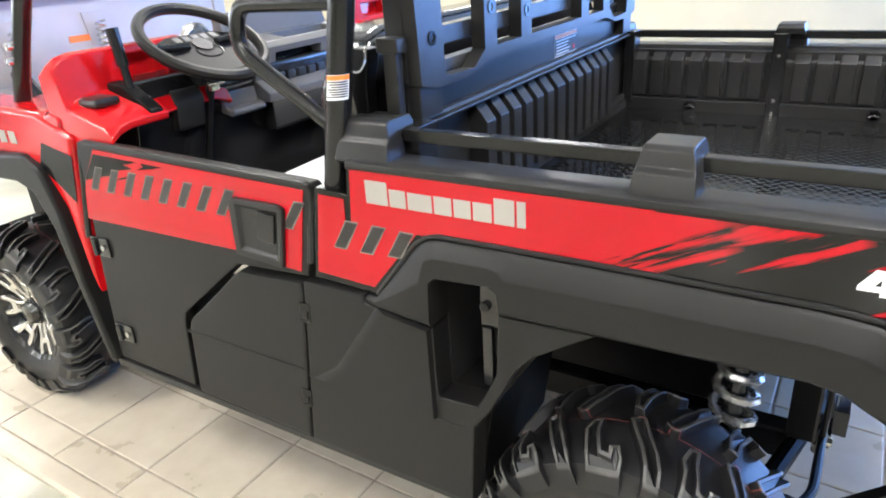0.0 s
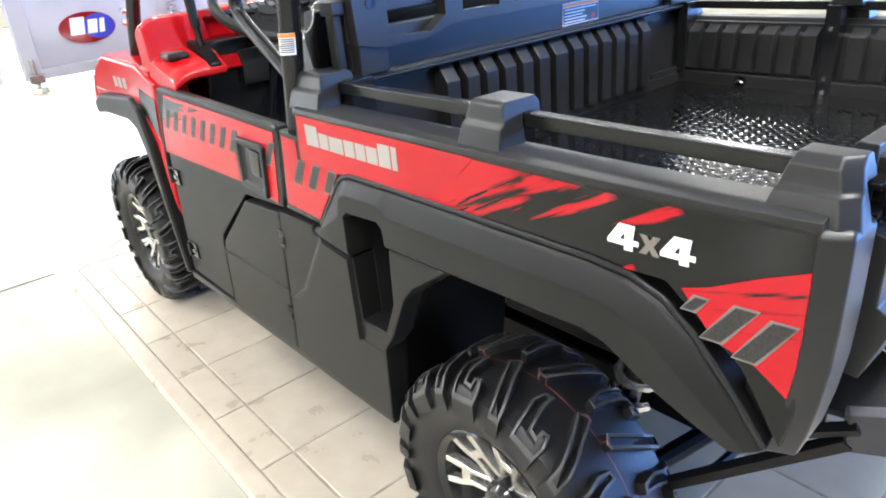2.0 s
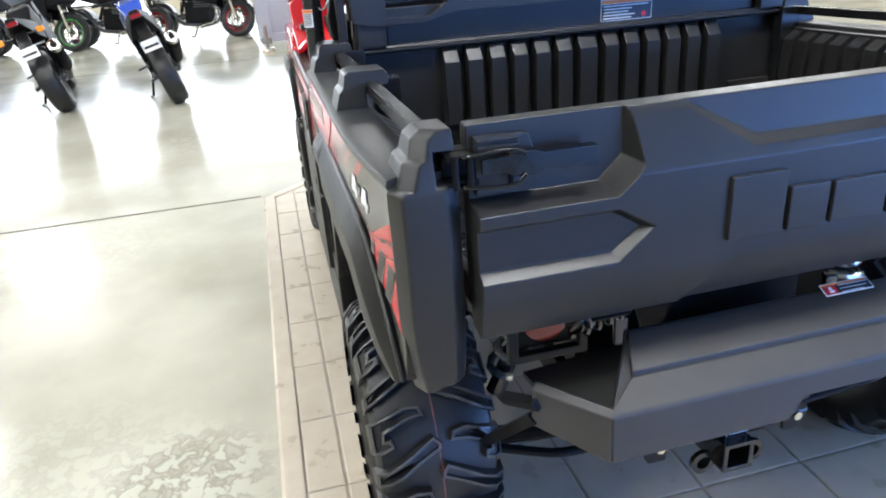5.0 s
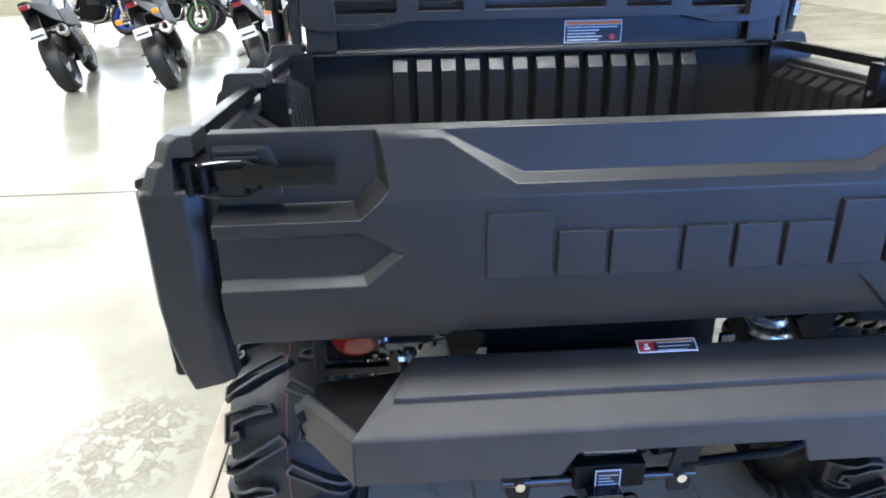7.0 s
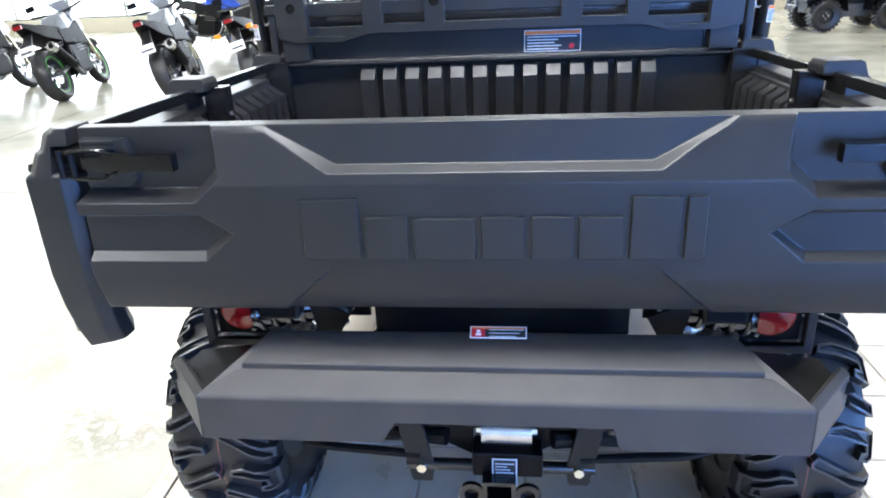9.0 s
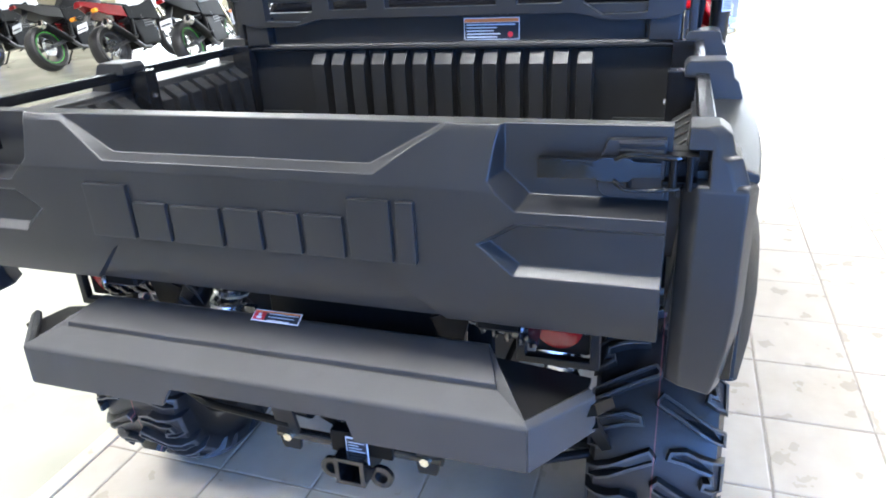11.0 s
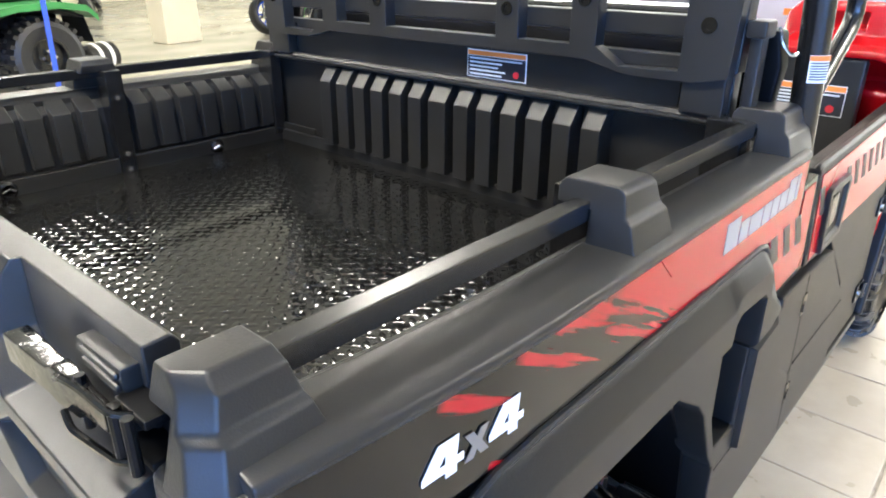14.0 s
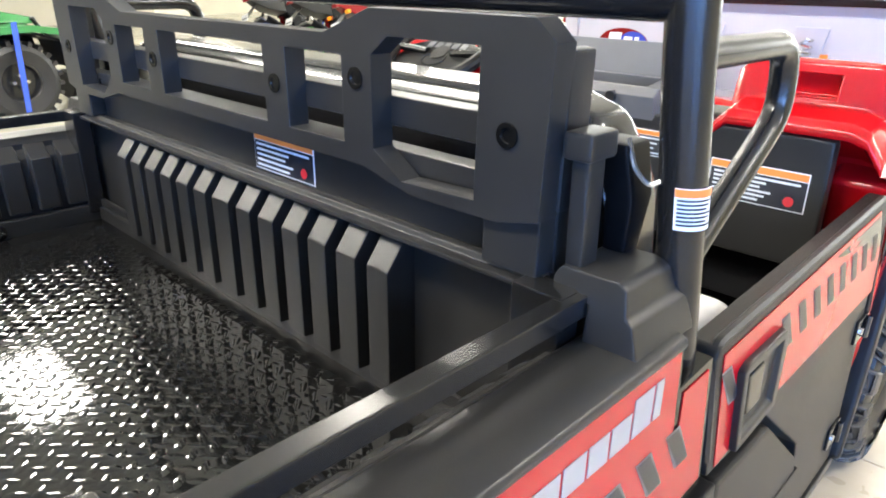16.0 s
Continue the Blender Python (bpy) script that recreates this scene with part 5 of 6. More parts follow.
    for k in range(7):
        a = 2 * math.pi * k / 7
        for d in (-1, 1):
            b = bmesh.new()

            def P(r, ang, o):
                return (r * math.cos(ang), o, r * math.sin(ang))
            loft(b, [[P(0.045, a + d * 0.25, 0.048), P(0.045, a + d * 0.55, 0.048), P(0.045, a + d * 0.55, 0.066), P(0.045, a + d * 0.25, 0.066)],
                     [P(0.095, a + d * 0.10, 0.056), P(0.095, a + d * 0.24, 0.056), P(0.095, a + d * 0.24, 0.078), P(0.095, a + d * 0.10, 0.078)],
                     [P(0.125, a + d * 0.13, 0.062), P(0.125, a + d * 0.27, 0.062), P(0.125, a + d * 0.27, 0.086), P(0.125, a + d * 0.13, 0.086)],
                     [P(0.170, a + d * 0.15, 0.076), P(0.170, a + d * 0.24, 0.076), P(0.170, a + d * 0.24, 0.098), P(0.170, a + d * 0.15, 0.098)]])
            bevel(b, 0.002, 1)
            part("spoke", b, ALLOY, rim, "machined bright spoke")
        b = bmesh.new()
        loft(b, [[P(0.10, a - 0.16, 0.058), P(0.10, a + 0.16, 0.058), P(0.10, a + 0.16, 0.080), P(0.10, a - 0.16, 0.080)],
                 [P(0.122, a - 0.15, 0.062), P(0.122, a + 0.15, 0.062), P(0.122, a + 0.15, 0.084), P(0.122, a - 0.15, 0.084)]])
        bevel(b, 0.002, 1)
        part("spoke_web", b, ALLOY, rim)
    b = bmesh.new()
    lathe(b, [(0.048, 0.045), (0.048, 0.07), (0.040, 0.085), (0.032, 0.096), (0.001, 0.100)], (0, 0, 0), 24)
    part("hub_cap", b, GLOSS, rim)
    return w


for x in (-0.585, -2.705):
    for s in (-1, 1):
        wheel(x, s)

# ---- cab ----
bm = bmesh.new()
box(bm, -2.10, -1.18, -0.68, 0.68, 0.40, 0.46)
box(bm, -1.22, -1.14, -0.70, 0.70, 0.40, 1.10)
bevel(bm, 0.01, 1)
part("cab_tub", bm, FRAME, veh)
bm = bmesh.new()
box(bm, -1.60, -1.20, -0.66, 0.66, 0.46, 0.86)
bevel(bm, 0.01)
part("seat_base", bm, FRAME, veh)
bm = bmesh.new()
loft(bm, [[(-1.62, v, 0.84), (-1.20, v, 0.84), (-1.19, v, 0.93 + q), (-1.30, v, 0.965 + q), (-1.56, v, 0.970 + q), (-1.63, v, 0.94 + q)] for v, q in ((-0.69, -0.05), (-0.66, 0.0), (-0.1, 0.01), (0.1, 0.01), (0.66, 0.0), (0.69, -0.05))])
bevel(bm, 0.02, 3)
part("seat_cushion", bm, SHEET, veh, "bench seat cushion under pale protective wrap")
bm = bmesh.new()
loft(bm, [[(-1.33, v, 0.94), (-1.22, v, 0.94), (-1.180, v, 1.22 + q), (-1.178, v, 1.305 + q), (-1.196, v, 1.335 + q), (-1.270, v, 1.338 + q), (-1.295, v, 1.30 + q)] for v, q in ((-0.66, -0.09), (-0.62, -0.02), (-0.56, 0.0), (0.56, 0.0), (0.62, -0.02), (0.66, -0.09))])
bevel(bm, 0.018, 3)
part("seat_back", bm, VINYL, veh, "glossy black vinyl bench seat back")
for s in (-1, 1):
    # roll cage post with a grab bar
    bm = bmesh.new()
    tube(bm, [(-1.225, s * 0.748, 0.94), (-1.164, s * 0.748, 1.25), (-1.128, s * 0.745, 1.45), (-1.110, s * 0.740, 1.80), (-1.30, s * 0.66, 1.98)], 0.0248, 16, True, 0.12)
    cage = part("roll_cage_post", bm, SATIN, veh)
    bm = bmesh.new()
    tube(bm, [(-1.190, s * 0.744, 1.170), (-1.360, s * 0.742, 1.272), (-1.420, s * 0.742, 1.312), (-1.405, s * 0.742, 1.396), (-1.15, s * 0.742, 1.398)], 0.0165, 12, True, 0.07)
    part("grab_bar", bm, SATIN, cage)
    wrapped_sticker(cage, (-1.1690, s * 0.748, 1.228), 0.0253, s, 57, 0.046)
    bm = bmesh.new()
    box(bm, -1.110, -1.060, s * 0.682 - 0.017, s * 0.682 + 0.017, 1.300, 1.329)
    loft(bm, [[(x, s * v, z) for x, v in ((-1.100 - q, 0.671), (-1.100 - q, 0.693), (-1.068 - q, 0.693), (-1.068 - q, 0.671))] for z, q in ((1.08, 0.004), (1.302, 0.0))])
    bevel(bm, 0.005)
    part("guard_post", bm, PLASTIC, veh)
    bm = bmesh.new()
    loft(bm, [[(-1.175, s * 0.66, 1.31), (-1.175, s * 0.70, 1.31), (-1.125, s * 0.70, 1.31), (-1.125, s * 0.66, 1.31)], [(-1.175, s * 0.675, 1.25), (-1.175, s * 0.71, 1.25), (-1.13, s * 0.71, 1.25), (-1.13, s * 0.675, 1.25)], [(-1.165, s * 0.675, 1.15), (-1.165, s * 0.70, 1.15), (-1.14, s * 0.70, 1.15), (-1.14, s * 0.675, 1.15)]])
    bevel(bm, 0.006)
    part("belt_reel", bm, FRAME, veh)
    bm = bmesh.new()
    tube(bm, [(-1.135, s * 0.695, 1.315), (-1.130, s * 0.708, 1.285), (-1.138, s * 0.722, 1.268), (-1.146, s * 0.735, 1.278)], 0.0028, 6, True, 0.02)
    part("belt_cable", bm, STEEL, veh)
    # front post
    bm = bmesh.new()
    tube(bm, [(-2.44, s * 0.700, 1.05), (-2.33, s * 0.700, 1.27), (-2.02, s * 0.67, 1.86), (-1.95, s * 0.66, 1.98)], 0.024, 12, True, 0.06)
    fp = part("front_cage_post", bm, SATIN, veh)
    for z in (1.26, 1.30):
        bm = bmesh.new()
        tube(bm, [(-2.335 + (z - 1.27) * 0.5, s * 0.722, z), (-2.335 + (z - 1.27) * 0.5, s * 0.736, z)], 0.011, 8)
        part("bolt", bm, STEEL, fp)
bm = bmesh.new()
tube(bm, [(-1.30, -0.66, 1.98), (-1.30, 0.66, 1.98)], 0.026, 14)
tube(bm, [(-1.95, -0.66, 1.98), (-1.95, 0.66, 1.98)], 0.026, 14)
for s in (-1, 1):
    tube(bm, [(-1.95, s * 0.66, 1.98), (-1.30, s * 0.66, 1.98)], 0.026, 14)
part("roof_cage", bm, SATIN, veh)
bm = bmesh.new()
tube(bm, [(-1.13, -0.74, 1.452), (-1.13, 0.74, 1.452)], 0.024, 14)
part("rear_cage_bar", bm, SATIN, veh)
# dashboard and cowl
bm = bmesh.new()
loft(bm, [[(-2.06, v, 0.75), (-2.02, v, 1.00), (-1.99, v, 1.13), (-2.02, v, 1.19), (-2.10, v, 1.20), (-2.16, v, 1.0), (-2.16, v, 0.75)] for v in (-0.62, 0.64)])
bevel(bm, 0.015, 2)
dash = part("dashboard", bm, VINYL, veh)
bm = bmesh.new()
loft(bm, [[(-2.13, v, 1.10 + q), (-2.10, v, 1.19 + q), (-2.11, v, 1.200 + q), (-2.14, v, 1.208 + q), (-2.20, v, 1.190 + q), (-2.52, v, 1.150 + q), (-2.76, v, 1.06), (-2.84, v, 0.96), (-2.80, v, 0.90), (-2.30, v, 0.98)] for v, q in ((-0.775, -0.07), (-0.70, -0.03), (-0.35, 0.0), (0.35, 0.0), (0.70, -0.03), (0.775, -0.07))])
bevel(bm, 0.018, 3)
cowl = part("front_cowl", bm, RED, veh, "glossy red front cowl and dash top")
for s in (-1, 1):
    bm = bmesh.new()
    if s > 0:
        shelf = [(-2.15, 1.10), (-2.15, 1.290), (-2.115, 1.316), (-2.085, 1.310), (-2.060, 1.228), (-1.985, 1.212), (-1.968, 1.196), (-1.972, 1.180), (-2.03, 1.168)]
        drop = ((0.43, -0.03), (0.46, 0.0), (0.70, 0.0), (0.735, -0.012), (0.768, -0.06))
    else:
        shelf = [(-2.15, 1.08), (-2.15, 1.262), (-2.115, 1.285), (-2.085, 1.280), (-2.055, 1.180), (-1.925, 1.142), (-1.895, 1.122), (-1.900, 1.102), (-2.00, 1.090)]
        drop = ((0.30, -0.02), (0.36, 0.0), (0.565, 0.0), (0.59, 0.0), (0.70, 0.0), (0.735, -0.008), (0.768, -0.03))
    loft(bm, [[((min(x, -2.045 + 0.01 * k) if s < 0 and v < 0.57 else x), s * v, z + q) for k, (x, z) in enumerate(shelf)] for v, q in drop])
    pocket = bmesh.new()
    za = shelf[4][1] + 0.012
    loft(pocket, [[(-2.112, s * v, za), (-2.03, s * v, za), (-2.03, s * v, shelf[3][1] - 0.022), (-2.112, s * v, shelf[3][1] - 0.022)] for v in ((0.44, 0.56) if s < 0 else (0.50, 0.64))])
    part("dash_shoulder", carved(bm, [pocket], 0.008, 3), RED, cowl)
bm = bmesh.new()
box(bm, -2.012, -1.975, 0.20, 0.682, 0.90, 1.176)
bevel(bm, 0.01)
gb = part("glove_box", bm, PLASTIC, dash)
sticker(gb, (-1.974, 0.445, 1.020), (0, 1, 0), (0, 0, 1), 0.205, 0.084, (1, 0, 0), "black warning label with an orange band", 6)
sticker(gb, (-1.974, 0.24, 1.08), (0, 1, 0), (0, 0, 1), 0.12, 0.06, (1, 0, 0), "grey printed label", 4)
bm = bmesh.new()
box(bm, -2.02, -1.965, -0.15, 0.16, 0.95, 1.17)
bevel(bm, 0.015)
cons = part("centre_console", bm, VINYL, dash)
for yv, zv in ((-0.10, 1.12), (-0.05, 1.12), (0.0, 1.12), (0.05, 1.12), (0.10, 1.12)):
    bm = bmesh.new()
    box(bm, -1.968, -1.958, yv - 0.018, yv + 0.018, zv - 0.014, zv + 0.014)
    bevel(bm, 0.003)
    part("switch", bm, PLASTIC, cons)
# grey centre of the dash: open tray, cubby and switch panel
bm = bmesh.new()
tray = [(-2.14, 1.12), (-2.14, 1.318), (-2.112, 1.324), (-2.085, 1.245), (-1.985, 1.232), (-1.962, 1.214), (-1.985, 1.120), (-1.930, 1.082), (-1.934, 1.056), (-2.03, 1.056)]
loft(bm, [[(x, v, z) for x, z in tray] for v in (-0.19, 0.295)])
cubby = bmesh.new()
box(cubby, -2.05, -1.90, -0.10, 0.12, 1.128, 1.196)
bin_ = bmesh.new()
box(bin_, -2.075, -1.995, -0.02, 0.255, 1.215, 1.32)
ct = part("dash_tray", carved(bm, [cubby, bin_], 0.006, 2), DASH, dash, "grey moulded dash tray with an open cubby")
for zv in (1.145, 1.18, 1.207):
    bm = bmesh.new()
    tube(bm, [(-1.985, 0.185, zv), (-1.955, 0.185, zv)], 0.014, 14)
    bevel(bm, 0.003)
    part("dash_knob", bm, PLASTIC, ct)
bm = bmesh.new()
lathe(bm, [(0.05, 0.0), (0.05, 0.02), (0.042, 0.026), (0.001, 0.024)], (-2.10, -0.30, 1.262), 24, "x")
part("gauge", bm, STEEL, dash, "round bright-rimmed gauge")
bm = bmesh.new()
tube(bm, [(-1.965, -0.365, 1.20), (-1.985, -0.375, 1.12), (-1.985, -0.435, 0.90)], 0.013, 8, True, 0.03)
gl = part("steering_shaft", bm, FRAME, veh)
bm = bmesh.new()
box(bm, -1.985, -1.962, -0.384, -0.352, 1.128, 1.160)
tube(bm, [(-1.968, -0.395, 1.150), (-1.960, -0.335, 1.150)], 0.008, 8)
bevel(bm, 0.003)
part("shaft_clamp", bm, ZINC, gl)
bm = bmesh.new()
prism(bm, [(-2.02, 1.050), (-1.965, 1.036), (-1.955, 1.046), (-1.960, 1.058), (-1.990, 1.066), (-2.000, 1.150), (-2.03, 1.150)], "y", -0.325, -0.188)
bevel(bm, 0.004)
part("dash_panel", bm, DASH, dash)
# steering wheel
SW = pose(-1.955, -0.385, 1.272, 0, 30, 0)
bm = bmesh.new()
rings = []
for k in range(48):
    a = 2 * math.pi * k / 48
    rings.append([((0.172 + 0.017 * math.cos(b)) * math.cos(a), (0.172 + 0.017 * math.cos(b)) * math.sin(a), 0.017 * math.sin(b)) for b in [j * math.pi / 5 for j in range(10)]])
rings.append(rings[0])
loft(bm, rings, True, False)
bmesh.ops.remove_doubles(bm, verts=bm.verts, dist=1e-5)
sw = part("steering_wheel", bm, PANEL, veh, "black steering wheel", at=SW)
bm = bmesh.new()
prism(bm, [(-0.060, -0.085), (-0.030, -0.150), (0.025, -0.158), (0.085, -0.125), (0.128, -0.060), (0.134, 0.0), (0.128, 0.060), (0.085, 0.125), (0.025, 0.158), (-0.030, 0.150), (-0.060, 0.085)], "z", -0.036, -0.012)
bevel(bm, 0.008)
hub = part("hub", bm, FRAME, sw)
bm = bmesh.new()
ring = [(0.030 * math.cos(k * math.pi / 12), 0.042 * math.sin(k * math.pi / 12)) for k in range(25)]
tube(bm, [(0.030 + u, v, -0.012) for u, v in ring], 0.0025, 6)
part("hub_emblem", bm, SATIN, hub)
for k in range(5):
    bm = bmesh.new()
    box(bm, -0.046, -0.022, -0.072 + 0.032 * k, -0.050 + 0.032 * k, -0.014, -0.009)
    bevel(bm, 0.002)
    part("hub_slot", bm, DASH, hub)
for a in (90, 270):
    bm = bmesh.new()
    c, s_ = math.cos(radians(a)), math.sin(radians(a))
    tube(bm, [(0.05 * c, 0.05 * s_, -0.012), (0.18 * c, 0.18 * s_, 0.0)], 0.012, 8)
    part("spoke", bm, SATIN, sw)
bm = bmesh.new()
tube(bm, [(-1.96, -0.385, 1.265), (-2.08, -0.385, 1.06)], 0.03, 12)
part("steering_column", bm, PLASTIC, veh)
bm = bmesh.new()
tube(bm, [(-1.985, -0.62, 1.11), (-2.01, -0.62, 1.33)], 0.011, 10)
tube(bm, [(-1.999, -0.62, 1.24), (-2.011, -0.62, 1.335)], 0.016, 10)
brake = part("parking_brake_lever", bm, SATIN, veh)
bm = bmesh.new()
loft(bm, [[(-2.06, -0.645, 1.165), (-2.06, -0.598, 1.165), (-2.06, -0.598, 1.200), (-2.06, -0.645, 1.200)], [(-2.00, -0.645, 1.150), (-2.00, -0.598, 1.150), (-2.00, -0.598, 1.192), (-2.00, -0.645, 1.192)], [(-1.90, -0.642, 1.105), (-1.90, -0.600, 1.105), (-1.90, -0.600, 1.136), (-1.90, -0.642, 1.136)]])
bevel(bm, 0.008)
part("lever_gate", bm, FRAME, brake)
bm = bmesh.new()
box(bm, -2.045, -1.965, -0.745, -0.672, 1.155, 1.178)
bevel(bm, 0.01)
part("cup_tray", bm, PLASTIC, cowl)
bm = bmesh.new()
loft(bm, [[(-2.06, v, 1.035), (-1.985, v, 1.035), (-1.972, v, 1.120), (-1.99, v, 1.150), (-2.06, v, 1.150)] for v in (-0.505, -0.405)])
bevel(bm, 0.008)
part("knee_panel", bm, PLASTIC, dash)
bm = bmesh.new()
box(bm, -2.88, -2.55, -0.55, 0.55, 0.45, 0.95)
bevel(bm, 0.02)
part("front_bulkhead", bm, FRAME, veh)

# ---- snow plow carried raised on the vehicle's nose ----
plow = empty("snow_plow", pose(-3.4, 0, 0), "raised pale grey steel snow plow blade with oval badge", "snow plow")
bm = bmesh.new()
prof = [(0.015, 0.925), (0.0, 0.99), (-0.012, 1.08), (-0.005, 1.18), (0.025, 1.275), (0.033, 1.272), (0.004, 1.18), (-0.004, 1.08), (0.008, 0.99), (0.023, 0.925)]
prism(bm, [(-x, z) for x, z in prof], "y", -0.91, 0.94)
bevel(bm, 0.002, 1)
blade = part("blade", bm, PLOW, plow, "smooth pale grey curved blade")
bm = bmesh.new()
box(bm, -0.012, 0.016, -0.91, 0.94, 0.895, 0.940)
bevel(bm, 0.003)
part("cutting_edge", bm, PLOW, blade)
bm = bmesh.new()
box(bm, -0.005, 0.045, -0.92, 0.95, 1.276, 1.305)
bevel(bm, 0.004)
part("top_rail", bm, SATIN, plow)
for yv in (-0.87, 0.905):
    bm = bmesh.new()
    box(bm, -0.01, 0.020, yv - 0.035, yv + 0.035, 0.93, 1.27)
    bevel(bm, 0.004)
    part("end_rib", bm, PLOW, plow)
    bm = bmesh.new()
    tube(bm, [(0.03, yv, 0.99), (0.03, yv, 0.855)], 0.011, 10)
    box(bm, 0.005, 0.055, yv - 0.03, yv + 0.03, 0.885, 0.925)
    bevel(bm, 0.003)
    sk = part("skid_post", bm, STEEL, plow)
    bm = bmesh.new()
    lathe(bm, [(0.012, 0.045), (0.034, 0.040), (0.040, 0.020), (0.030, 0.004), (0.001, 0.0)], (0.03, yv, 0.825), 18, "z")
    part("skid_shoe", bm, ZINC, sk, "brass-coloured skid shoe")
for yv in (-0.20, 0.185):
    bm = bmesh.new()
    prism(bm, [(yv - 0.06, 1.20), (yv + 0.06, 1.20), (yv + 0.035, 1.06), (yv - 0.035, 1.06)], "x", 0.010, 0.016)
    br = part("spring_bracket", bm, PLOW, plow)
    bm = bmesh.new()
    pts = [(0.05 + 0.02 * math.cos(a * 0.7), yv + 0.02 * math.sin(a * 0.7), 1.165 - 0.012 * a * 0.7 / math.pi) for a in range(72)]
    tube(bm, pts, 0.005, 6)
    part("trip_spring", bm, STEEL, br)
bm = bmesh.new()
ring = [(-0.595 + 0.125 * math.cos(k * math.pi / 16), 1.090 + 0.068 * math.sin(k * math.pi / 16)) for k in range(32)]
prism(bm, ring, "x", 0.0125, 0.0145)
badge = part("oval_badge", bm, LENS, blade, "red and blue oval badge")
bm = bmesh.new()
ring = [(-0.545 + 0.070 * math.cos(k * math.pi / 12), 1.090 + 0.055 * math.sin(k * math.pi / 12)) for k in range(24)]
prism(bm, ring, "x", 0.0147, 0.0155)
part("badge_field", bm, BLUE, badge)
for ya, w, h in ((-0.675, 0.062, 0.075), (-0.600, 0.042, 0.060), (-0.548, 0.022, 0.060)):
    bm = bmesh.new()
    prism(bm, [(ya, 1.062), (ya + w, 1.062), (ya + w + 0.012, 1.062 + h), (ya + 0.012, 1.062 + h)], "x", 0.0157, 0.0165)
    part("badge_block", bm, WHITE, badge)
bm = bmesh.new()
box(bm, 0.012, 0.014, 0.045, 0.255, 1.080, 1.108)
part("orange_label", bm, ORANGE, blade)
bm = bmesh.new()
tube(bm, [(0.03, -0.22, 1.0), (0.55, -0.22, 0.62)], 0.03, 10)
part("push_frame", bm, SATIN, plow)
bm = bmesh.new()
tube(bm, [(0.03, 0.22, 1.0), (0.55, 0.22, 0.62)], 0.03, 10)
part("push_frame", bm, SATIN, plow)


